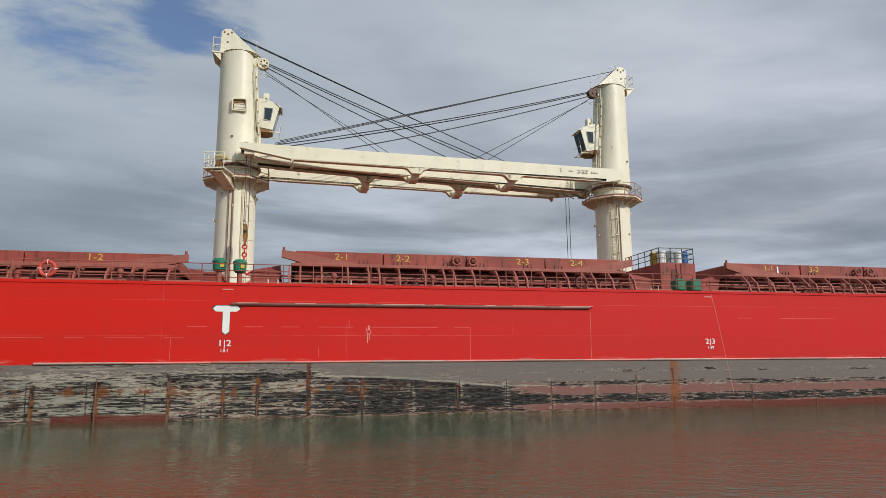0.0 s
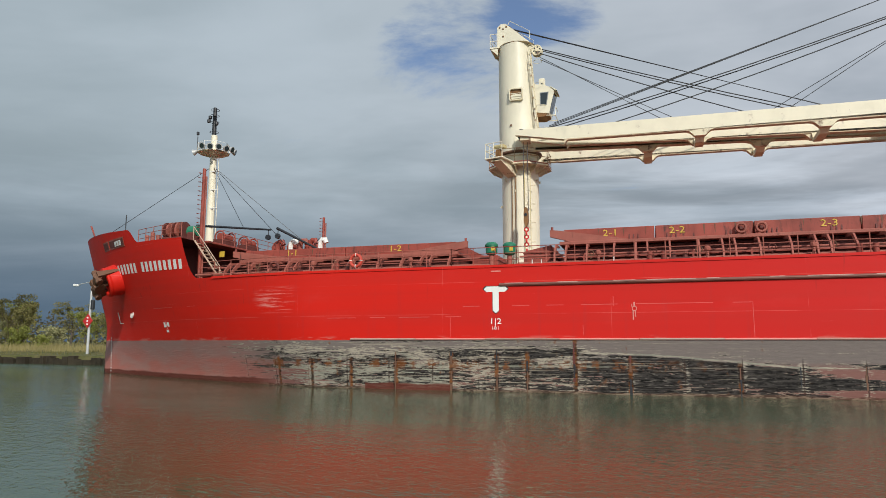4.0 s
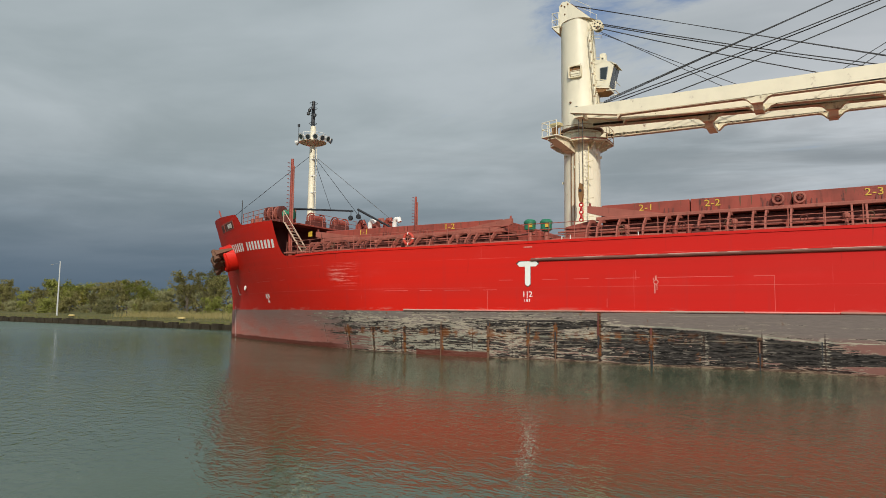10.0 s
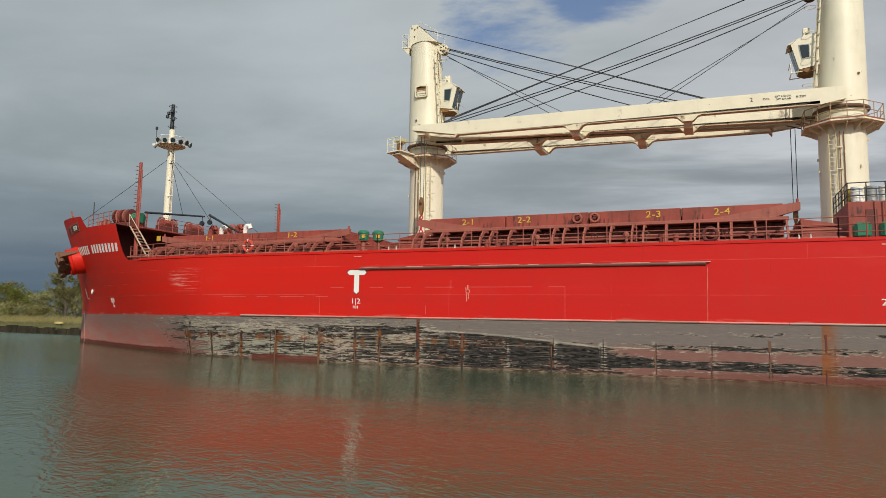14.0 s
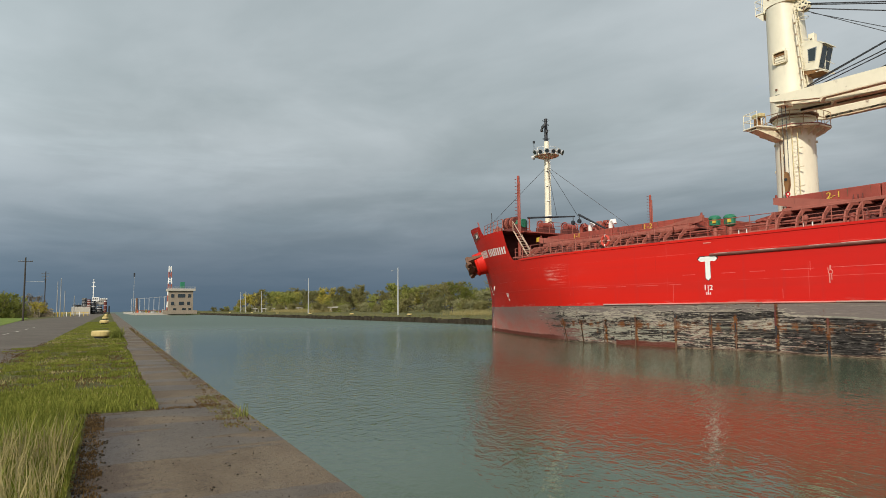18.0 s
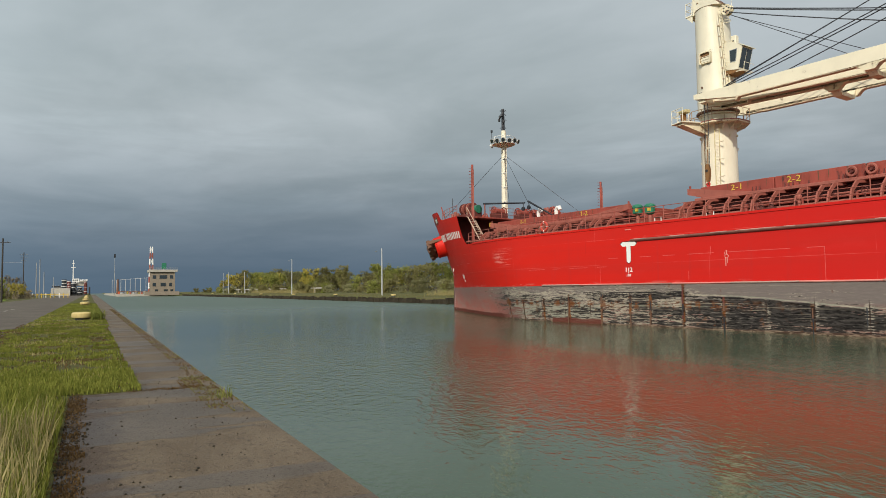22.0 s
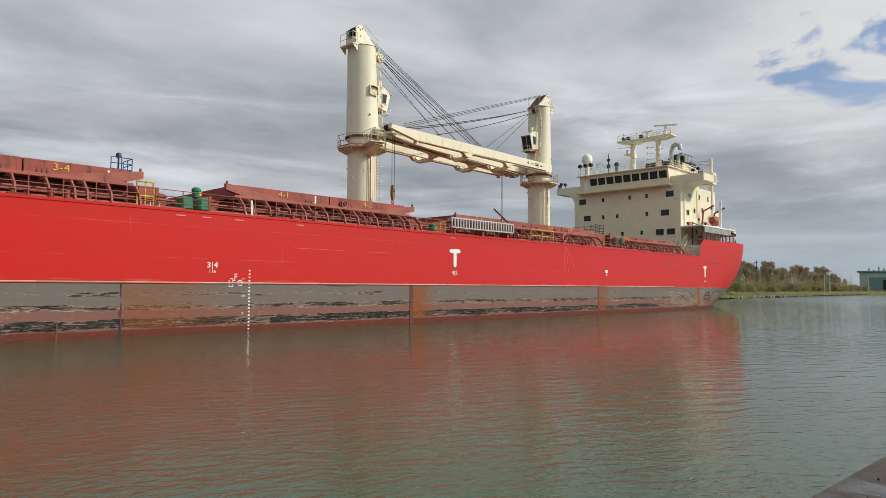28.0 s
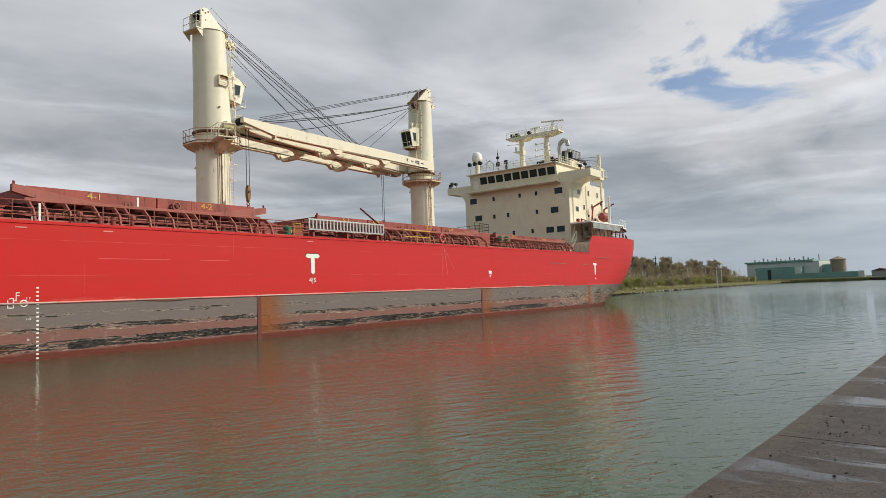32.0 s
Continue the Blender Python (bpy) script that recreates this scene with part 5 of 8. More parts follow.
# ---------------------------------------------------------------- accommodation house
house = part("deckhouse", Geo().box(122.0, 134.0, 3.5, 20.3, DECK, 16.9, 0.05), HOUSE, ship, "cream accommodation block with small dark windows")
bridge = part("bridge", Geo().prism([(121.75, 16.9), (121.3, 19.3), (131.0, 19.3), (131.0, 16.9)], "y", 4.9, 18.9), HOUSE, ship, "cream navigation bridge")
part("bridge_ledge", Geo().prism([(120.9, 16.75), (122.0, 16.60), (122.2, 16.95), (120.9, 16.95)], "y", 4.6, 19.2), HOUSE, bridge)
part("ledge_gutter", Geo().box(120.86, 120.96, 4.55, 19.25, 16.68, 16.80), RUSTED, bridge, "rust-stained gutter under the bridge windows")
part("bridge_roof", Geo().box(120.9, 131.3, 4.6, 19.2, 19.3, 19.42, 0.02), HOUSE, bridge)
for y0, y1, lean in ((0.3, 3.52, 1), (20.28, 23.5, -1)):
    a, b = (y0, y1) if lean > 0 else (y1, y0)
    g = Geo().prism([(a, 17.1), (a, 18.05), (b, 18.05), (b, 15.7), (b - lean * 0.6, 16.6), (b - lean * 1.6, 16.95)], "x", 122.05, 125.6)
    part("bridge_wing", g, HOUSE, bridge, "cantilevered bridge wing")
    part("wing_rail_box", Geo().box(122.3, 125.3, min(a, a + lean * 0.7), max(a, a + lean * 0.7), 18.05, 18.35, 0.03), GREY, bridge)
part("wing_floor", Geo().box(122.05, 126.0, 3.5, 20.3, 16.9, 17.05), HOUSE, bridge)
part("wing_bulwark", Geo().box(122.06, 122.2, 3.5, 4.9, 16.9, 18.05), HOUSE, bridge)
part("wing_bulwark", Geo().box(122.06, 122.2, 18.9, 20.3, 16.9, 18.05), HOUSE, bridge)
for k in range(10):
    y = 5.15 + 1.36 * k
    if k == 9:
        continue
    zb, zt = 17.85, 18.85
    q = [(121.75 - 0.1875 * (z - 16.9) - e, yy, z) for e in (0.02, -0.05) for yy, z in ((y, zb), (y + 1.12, zb), (y + 1.12, zt), (y, zt))]
    part("bridge_window", Geo().take(q, [(0, 1, 2, 3), (7, 6, 5, 4), (0, 4, 5, 1), (1, 5, 6, 2), (2, 6, 7, 3), (3, 7, 4, 0)]), GLASS, bridge)
part("wheelhouse_door", Geo().box(121.45, 121.6, 17.45, 18.2, 17.2, 18.9), WHITE, bridge)


def front_window(y, z, wide, high):
    f = part("window_frame", Geo().box(121.95, 122.0, y - wide / 2 - 0.06, y + wide / 2 + 0.06, z - high / 2 - 0.06, z + high / 2 + 0.06), HOUSE, house)
    part("pane", Geo().box(121.94, 121.955, y - wide / 2, y + wide / 2, z - high / 2, z + high / 2), GLASS, f)


for y, z in ((18.8, 15.6), (18.0, 13.05), (5.0, 15.6), (5.7, 13.05), (6.5, 10.4), (4.9, 10.4)):
    front_window(y, z, 1.15, 0.8)
for y, z in ((15.3, 15.6), (15.3, 13.05), (11.0, 15.6), (13.0, 13.05), (8.4, 15.6), (8.4, 13.05), (12.2, 10.45), (9.2, 10.45), (15.5, 10.45)):
    front_window(y, z, 0.38, 0.58)
for x, z, wd in ((125.0, 15.6, 0.8), (128.2, 15.6, 0.4), (124.3, 13.1, 0.8), (126.5, 13.5, 0.45), (129.2, 13.8, 0.45), (127.0, 10.6, 0.8), (131.0, 10.6, 0.8), (131.2, 15.6, 0.4)):
    f = part("window_frame", Geo().box(x - wd / 2 - 0.06, x + wd / 2 + 0.06, 3.45, 3.5, z - 0.4, z + 0.4), HOUSE, house)
    part("pane", Geo().box(x - wd / 2, x + wd / 2, 3.44, 3.455, z - 0.33, z + 0.33), GLASS, f)
for z in (9.35,):
    part("deck_band", Geo().box(125.5, 135.5, 2.0, 3.5, z - 0.1, z), HOUSE, house)
    rail([(125.6, 2.05, z), (135.4, 2.05, z)], HOUSE, house, 1.0, 1.4)
part("aft_house", Geo().box(134.0, 141.0, 5.5, 18.3, 8.3, 14.5, 0.05), HOUSE, ship)
part("funnel_casing", Geo().box(134.5, 140.5, 8.5, 15.3, 14.5, 21.3, 0.15), HOUSE, ship, "cream funnel casing")
part("funnel_top", Geo().box(134.7, 140.3, 8.8, 15.0, 21.3, 22.8, 0.2), BLACK, ship, "black funnel top")
for yy in (10.2, 11.6, 13.0):
    part("exhaust_pipe", Geo().cyl((136.6, yy, 22.6), (136.4, yy, 23.5), 0.28, seg=14), BLACK, ship)

# radar goalpost and aerials on the bridge roof
for yy in (8.0, 12.0):
    part("radar_mast_leg", Geo().cyl((125.0, yy, 19.4), (125.0, yy, 24.2), 0.42, 0.34, 14), HOUSE, ship)
top = part("radar_platform", Geo().prism([(5.7, 24.55), (14.2, 24.55), (14.2, 24.35), (12.6, 24.0), (11.2, 23.95), (10.6, 24.2), (9.2, 24.2), (8.6, 23.95), (7.4, 24.0), (5.7, 24.35)], "x", 124.2, 125.9), HOUSE, ship, "cream radar platform on two legs")
rail([(124.3, 5.8, 24.55), (124.3, 14.1, 24.55)], HOUSE, top, 0.8, 1.0)
rail([(125.8, 5.8, 24.55), (125.8, 14.1, 24.55)], HOUSE, top, 0.8, 1.0)
part("radar_pedestal", Geo().cyl((125.0, 6.9, 24.5), (125.0, 6.9, 25.9), 0.22, 0.16, 12), WHITE, top)
part("radar_scanner", Geo().box(124.85, 125.15, 5.3, 8.5, 25.9, 26.15, 0.05), WHITE, top, at=pose(125, 6.9, 26, 0, -6, 24) @ pose(-125, -6.9, -26))
part("small_radar", Geo().cyl((125.0, 9.6, 24.5), (125.0, 9.6, 25.4), 0.2, seg=10).box(124.9, 125.1, 8.8, 10.4, 25.4, 25.6), WHITE, top)
for yy in (10.6, 12.6, 13.4):
    part("searchlight", Geo().cyl((124.6, yy, 24.9), (125.2, yy, 25.0), 0.25, seg=14), BLACK, top)
for yy, zz in ((13.6, 25.9), (11.4, 26.0), (8.0, 25.7)):
    part("whip_aerial", Geo().cyl((125.2, yy, 24.5), (125.2, yy, zz), 0.03, seg=5), WHITE, top)
dome = part("radome_post", Geo().cyl((124.0, 19.2, 19.3), (124.0, 19.2, 21.9), 0.3, 0.35, 14), HOUSE, ship)
part("radome", Geo().lathe([(0.55, 21.8), (0.78, 22.1), (0.8, 22.5), (0.68, 22.95), (0.4, 23.25), (0.1, 23.35)], 124.0, 19.2, 24), WHITE, dome, "white satellite dome")
rail([(121.1, 4.8, 19.42), (121.1, 19.0, 19.42)], HOUSE, bridge, 1.0, 1.3)
rail([(121.1, 4.8, 19.42), (131.0, 4.8, 19.42)], HOUSE, bridge, 1.0, 1.3)
for yy, hh in ((16.6, 2.2), (14.6, 3.3), (10.5, 2.6), (17.6, 1.6)):
    part("aerial_mast", Geo().cyl((122.5, yy, 19.4), (122.5, yy, 19.4 + hh), 0.05, seg=6).box(122.4, 122.6, yy - 0.35, yy + 0.35, 19.4 + hh * 0.7, 19.45 + hh * 0.7), WHITE, bridge)
part("compass_binnacle", Geo().lathe([(0.2, 19.4), (0.2, 20.6), (0.35, 20.7), (0.3, 21.1), (0.1, 21.2)], 123.0, 13.6, 12), BLACK, bridge)
for k in range(4):
    part("mast_step", Geo().cyl((124.55, 8.0 - 0.9, 20.2 + 0.8 * k), (124.55, 8.3, 20.2 + 0.8 * k), 0.06, seg=6), WHITE, top)

# gear on and round the radar mast
for k in range(3):
    part("yard_arm", Geo().cyl((124.6, 8.3, 21.3 + 0.85 * k), (124.6, 9.5, 21.3 + 0.85 * k), 0.06, seg=6).box(124.5, 124.7, 9.4, 9.6, 21.2 + 0.85 * k, 21.5 + 0.85 * k), WHITE, top)
part("leg_stage", Geo().prism([(11.6, 21.9), (13.2, 22.4), (13.2, 22.52), (11.6, 22.52)], "x", 124.5, 125.4), HOUSE, top)
part("leg_lamp", Geo().cyl((124.9, 12.9, 22.5), (124.9, 12.9, 23.2), 0.12, 0.2, 10), WHITE, top)
part("horn_yard", Geo().cyl((124.9, 11.8, 23.5), (124.9, 14.4, 23.7), 0.05, seg=6), WHITE, top)
part("air_duct", Geo().path([(125.6, 6.3, 19.4), (125.6, 6.3, 22.2), (125.6, 6.1, 22.9), (125.6, 5.6, 23.2), (125.6, 5.1, 22.9), (125.6, 5.0, 22.3)], 0.30, 10), ALLOY, ship, "curved pale air duct")
part("air_duct", Geo().path([(126.3, 5.6, 19.4), (126.3, 5.6, 21.4), (126.3, 5.3, 21.8), (126.3, 4.9, 21.7)], 0.24, 10), ALLOY, ship)
ac = part("cooling_unit", Geo().box(126.6, 129.6, 4.9, 6.6, 20.6, 21.9, 0.04), BLACK, ship, "black louvred cooling unit on a stand")
for k in range(6):
    part("louvre", Geo().box(126.7 + 0.48 * k, 127.08 + 0.48 * k, 4.87, 4.9, 20.75, 21.75), GREY, ac)
for xx in (126.8, 129.4):
    part("unit_leg", Geo().cyl((xx, 5.2, 19.4), (xx, 5.2, 20.6), 0.06, seg=6), HOUSE, ac)
part("wheelhouse_back", Geo().box(126.0, 131.0, 4.92, 9.0, 19.42, 20.3, 0.05), HOUSE, bridge)
for yy in (18.0, 18.9, 17.1):
    sl = part("searchlight_post", Geo().cyl((121.6, yy, 19.4), (121.6, yy, 20.9 + 0.3 * (yy == 18.9)), 0.05, seg=6), WHITE, bridge)
    part("searchlight", Geo().cyl((121.35, yy, 21.0), (121.85, yy, 21.05), 0.30, 0.24, 14), BLACK, sl)
part("deck_crane_post", Geo().path([(122.2, 15.2, 19.4), (122.2, 15.2, 20.7), (122.2, 15.8, 21.3), (122.2, 16.6, 20.9)], 0.09, 8), WHITE, bridge)
part("magnetic_aerial", Geo().cyl((122.4, 14.6, 19.4), (122.4, 14.6, 22.3), 0.06, seg=6).box(122.3, 122.5, 14.35, 14.85, 20.3, 20.9).box(122.3, 122.5, 14.4, 14.8, 21.4, 21.7), BLACK, bridge)
for yy, zz in ((22.9, 18.6), (22.2, 18.45), (23.2, 18.3), (1.2, 18.5), (1.9, 18.4)):
    part("wing_lamp", Geo().cyl((122.6, yy, 18.1), (122.5, yy, zz + 0.2), 0.05, seg=6).cyl((122.3, yy, zz + 0.2), (122.7, yy, zz + 0.25), 0.22, seg=10), BLACK, bridge)
part("wing_locker", Geo().box(125.8, 127.2, 0.6, 2.2, 16.9, 18.6, 0.05), HOUSE, bridge)
part("locker_door", Geo().box(126.2, 126.8, 0.57, 0.6, 17.3, 18.2), GREY, bridge)
rail([(122.2, 0.4, 18.05), (125.6, 0.4, 18.05)], HOUSE, bridge, 0.5, 1.2, 2)
rail([(99.1, 3.6, 8.7), (101.8, 3.6, 8.7), (101.8, 7.8, 8.7)], BLACK, ship, 1.0, 0.9)
for x, z in ((123.2, 9.0), (125.2, 9.0)):
    d_ = part("house_door", Geo().box(x - 0.4, x + 0.4, 3.44, 3.5, z - 0.65, z + 1.2, 0.02), HOUSE, house)
    part("door_window", Geo().box(x - 0.15, x + 0.15, 3.42, 3.445, z + 0.5, z + 0.85), GLASS, d_)
for x, z in ((124.0, 11.6), (130.0, 11.9), (132.4, 14.4), (127.8, 12.4), (128.2, 9.9)):
    part("wall_lamp", Geo().box(x - 0.12, x + 0.12, 3.3, 3.5, z - 0.15, z + 0.15, 0.03), BLACK, house)
part("fire_locker", Geo().box(124.2, 124.8, 3.3, 3.5, 11.0, 11.8, 0.03), RED_BRIGHT, house)
for x in (123.0, 127.3, 132.9):
    part("wall_pipe", Geo().cyl((x, 3.42, 8.3), (x, 3.42, 16.5), 0.05, seg=6), HOUSE, house)
part("provision_davit", Geo().path([(123.6, 2.6, 8.4), (123.6, 2.6, 11.6), (126.0, 1.6, 10.9)], 0.08, 8), BROWN, ship)

# stores crane and post on the port side of the house
post = part("stores_post", Geo().cyl((132.8, 3.6, 8.3), (132.8, 3.6, 21.8), 0.36, 0.28, 14), HOUSE, ship)
part("post_table", Geo().lathe([(0.5, 18.0), (1.1, 18.3), (1.1, 18.4), (0.4, 18.4)], 132.8, 3.6, 14), HOUSE, post)
rail([(132.8 + 1.05 * math.cos(a), 3.6 + 1.05 * math.sin(a), 18.4) for a in (2 * math.pi * i / 8 for i in range(9))], HOUSE, post, 0.9, 1.0, 2)
part("stores_boom", Geo().cyl((133.2, 3.6, 18.7), (126.6, 5.2, 20.6), 0.16, 0.12, 10), WHITE, post)
for zz in (21.6, 20.9):
    part("topping_wire", Geo().cyl((133.6, 3.6, zz), (126.8, 5.2, 20.6), 0.03, seg=5), ROPE, post)

# poop: awning, ladder, boats
screen = part("side_screen", Geo().box(122.3, 131.6, 0.42, 0.47, 10.12, 10.83), GREY, ship, "grey louvred screen under the awning deck")
for k in range(5):
    part("screen_slat", Geo().box(122.3, 131.6, 0.39, 0.42, 10.18 + 0.13 * k, 10.24 + 0.13 * k), ALLOY, screen)
part("poop_awning", Geo().box(121.6, 133.0, 0.35, 3.4, 10.85, 11.05, 0.04), WHITE, ship, "white edged awning deck")
for k in range(9):
    part("awning_post", Geo().cyl((121.9 + 1.35 * k, 0.5, 8.3), (121.9 + 1.35 * k, 0.5, 10.85), 0.07, seg=8), OXIDE, ship)
rail([(121.2, 0.35, 9.0), (126.0, 0.4, 9.05), (132.0, 1.0, 9.1), (138.0, 2.2, 9.15), (144.0, 4.2, 9.2), (149.0, 7.5, 9.25)], OXIDE_DARK, ship, 0.95, 1.3)
part("awning_deck_aft", Geo().prism([(133.0, 0.9), (138.0, 2.0), (143.0, 3.8), (143.0, 20.0), (138.0, 21.8), (133.0, 22.9)], "z", 10.85, 11.05), WHITE, ship)
rail([(133.0, 1.0, 11.05), (138.0, 2.1, 11.05), (142.8, 3.9, 11.05)], WHITE, ship, 1.0, 1.4)
boat = part("rescue_boat", Geo().lathe([(0.05, -2.6), (0.75, -1.9), (1.0, -0.6), (1.0, 0.8), (0.8, 1.9), (0.1, 2.6)], 0, 0, 16), OXIDE, ship, "red rescue boat on its davit", at=pose(130.8, 2.3, 12.3, 0, 90, 0) @ Matrix.Diagonal((0.7, 0.7, 0.62, 1)))
for xx in (128.4, 132.4):
    part("boat_davit", Geo().path([(xx, 3.3, 11.05), (xx, 3.0, 13.6), (xx, 1.5, 14.3)], 0.12, 8), OXIDE, ship)
part("vent_pipe", Geo().cyl((130.0, 1.3, 11.05), (129.4, 1.0, 15.0), 0.22, 0.18, 12), WHITE, ship)


def stair(x0, z0, x1, z1, y, wide, mat, name="deck_ladder"):
    g = part(name, Geo().prism([(x0, z0), (x0 + 0.12, z0), (x1 + 0.12, z1), (x1, z1)], "y", y, y + 0.06), mat, ship)
    part("stringer", Geo().prism([(x0, z0), (x0 + 0.12, z0), (x1 + 0.12, z1), (x1, z1)], "y", y + wide, y + wide + 0.06), mat, g)
    n = int(abs(z1 - z0) / 0.24)
    for i in range(1, n):
        t = i / n
        part("tread", Geo().box(x0 + (x1 - x0) * t - 0.05, x0 + (x1 - x0) * t + 0.17, y + 0.06, y + wide, z0 + (z1 - z0) * t - 0.02, z0 + (z1 - z0) * t + 0.02), mat, g)
    part("handrail", Geo().path([(x0, y, z0), (x0, y, z0 + 0.9), (x1, y, z1 + 0.9), (x1, y, z1)], 0.025, 6), mat, g)


stair(118.4, DECK, 120.9, 8.9, 2.2, 0.8, HOUSE)
stair(119.4, DECK, 121.8, 9.3, 3.6, 0.8, HOUSE)

# ---------------------------------------------------------------- forecastle
RUNG = Geo().path([(0, -0.1, 0), (-0.2, -0.1, 0), (-0.2, 0.1, 0), (0, 0.1, 0)], 0.013, 5).mesh("rung", OXIDE)
GSLAT = Geo().box(-0.055, 0.055, 0.72, 0.80, 7.48, 8.12).mesh("gangway_slat", ALLOY)
fm = part("foremast", Geo().cyl((-30.9, CL, 9.6), (-30.9, CL, 20.3), 0.36, 0.26, 20), CREAM, ship, "slim cream foremast with floodlights")
part("mast_head", Geo().cyl((-30.95, CL, 20.3), (-30.95, CL, 22.8), 0.19, 0.16, 12), BLACK, fm, "black signal light head")
for k, zz in enumerate((20.6, 21.5, 22.1, 22.6)):
    part("lamp_ring", Geo().torus((-30.95, CL, zz), (0, 0, 1), 0.36, 0.022, 16, 5), BLACK, fm)
for dx, dy, zz in ((-0.45, -0.2, 21.6), (0.3, -0.4, 22.0), (-0.4, -0.1, 21.95), (0.35, -0.2, 21.3)):
    part("navigation_lamp", Geo().lathe([(0.1, zz - 0.15), (0.15, zz - 0.1), (0.15, zz + 0.12), (0.08, zz + 0.16)], -30.95 + dx, CL + dy, 10), BLACK, fm)
part("mast_platform", Geo().lathe([(0.3, 18.35), (1.25, 18.66), (1.32, 18.70), (1.32, 18.76), (0.3, 18.76)], -30.9, CL, 12), CREAM_RUST, fm)
rail([(-30.9 + 1.3 * math.cos(a), CL + 1.3 * math.sin(a), 18.75) for a in (2 * math.pi * i / 8 for i in range(9))], WHITE, fm, 0.75, 1.0, 2, 0.018)
for k, a in enumerate((192, 275, 297, 319, 341, 3, 25)):
    c, s = math.cos(radians(a)), math.sin(radians(a))
    lift = 0.05 * (k % 2)
    lamp = part("floodlight", Geo().cyl((-30.9 + 1.4 * c, CL + 1.4 * s, 19.0 + lift), (-30.9 + 1.82 * c, CL + 1.82 * s, 18.84 + lift), 0.09, 0.28, 14), ALLOY, fm, "aluminium floodlight")
    part("lamp_glass", Geo().cyl((-30.9 + 1.82 * c, CL + 1.82 * s, 18.84 + lift), (-30.9 + 1.85 * c, CL + 1.85 * s, 18.83 + lift), 0.20, 0.20, 14), GLASS, lamp)
    part("lamp_bracket", Geo().cyl((-30.9 + 1.3 * c, CL + 1.3 * s, 18.7), (-30.9 + 1.45 * c, CL + 1.45 * s, 19.0 + lift), 0.03, seg=5), WHITE, lamp)
part("mast_ladder", Geo().path([(-30.45, CL - 0.25, 9.8), (-30.45, CL - 0.25, 18.2)], 0.03).path([(-30.15, CL - 0.25, 9.8), (-30.15, CL - 0.25, 18.2)], 0.03), CREAM, fm)
for k in range(5):
    part("ladder_bracket", Geo().box(-30.9, -30.1, CL - 0.3, CL - 0.2, 10.6 + 1.6 * k, 10.68 + 1.6 * k), WHITE, fm)
for p in ((-42.8, CL, 11.5), (-20.6, 7.0, 9.6), (-22.0, 16.0, 9.6), (-24.2, 7.0, 11.0)):
    part("mast_stay", Geo().cyl((-30.9, CL, 17.6), p, 0.022, seg=5), ROPE, fm)
part("steaming_light", Geo().cyl((-31.9, CL - 0.9, 18.7), (-31.9, CL - 0.9, 20.3), 0.03, seg=6).cyl((-31.9, CL - 0.9, 20.2), (-31.9, CL - 0.9, 20.45), 0.12, seg=8), BLACK, fm)

for yy, x, zt in ((2.9, -24.8, 14.6), (20.9, -24.9, 14.4)):
    p = part("samson_post", Geo().cyl((x, yy, DECK), (x, yy, zt), 0.14, 0.12, 14), OXIDE, ship, "red steel derrick post with rungs")
    part("post_pipe", Geo().cyl((x + 0.28, yy - 0.1, DECK), (x + 0.28, yy - 0.1, zt - 0.6), 0.06, seg=8), OXIDE_PALE, p)
    for k in range(1, 17):
        part("rung", RUNG, OXIDE, p, at=pose(x - 0.2, yy, 9.2 + 0.32 * k))
for a, b in (((-28.4, 7.0, 11.45), (-21.9, 7.0, 10.8)), ((-21.4, 7.0, 10.9), (-18.0, 7.0, 9.2))):
    part("derrick_boom", Geo().cyl(a, b, 0.10, 0.07, 10), BLACK, ship, "slim dark derrick boom")
for x, zt in ((-22.1, 10.75), (-21.3, 10.8)):
    part("boom_block", Geo().cyl((x, 7.0, zt), (x, 7.0, zt - 0.35), 0.03, seg=6).cyl((x - 0.02, 6.92, zt - 0.5), (x - 0.02, 7.08, zt - 0.5), 0.2, seg=12), BLACK, ship)
part("boom_stay", Geo().cyl((-18.4, 7.0, 9.4), (-17.9, 7.0, 10.0), 0.025, seg=5), BLACK, ship)
part("boom_crutch", Geo().cyl((-28.2, 7.0, 9.5), (-28.2, 7.0, 11.4), 0.07, seg=8), OXIDE_PALE, ship)
stair(-25.0, 9.5, -22.8, DECK, 2.35, 0.7, FADED_RAIL)
part("safety_sign", Geo().box(-24.6, -24.2, 4.75, 4.78, 8.6, 9.0), YELLOW, ship)

# windlass, winches and vents
wl = part("windlass", Geo().cyl((-29.9, 5.5, 10.75), (-28.2, 5.5, 10.75), 0.34, seg=18), OXIDE, ship, "red windlass with ribbed drums")
for k in range(5):
    part("drum_flange", Geo().cyl((-29.85 + 0.38 * k, 5.5, 10.85), (-29.7 + 0.38 * k, 5.5, 10.85), 0.62, seg=20), OXIDE_PALE if k % 2 else OXIDE_DARK, wl)
part("windlass_bed", Geo().box(-30.1, -28.0, 4.9, 6.1, 9.5, 10.3, 0.05), OXIDE_DARK, wl)
for k in range(3):
    part("chain_pipe", Geo().cyl((-31.2 + 0.5 * k, 5.0, 9.5), (-31.2 + 0.5 * k, 5.0, 10.5 + 0.2 * (k == 1)), 0.16, seg=10), OXIDE_PALE, ship)
gw = part("mooring_winch", Geo().cyl((-27.4, 5.0, 10.6), (-26.6, 5.0, 10.6), 0.42, seg=16), GREEN, ship, "green mooring winch")
part("motor_box", Geo().box(-27.3, -26.7, 4.5, 5.5, 9.5, 10.5, 0.06), OXIDE_DARK, gw)
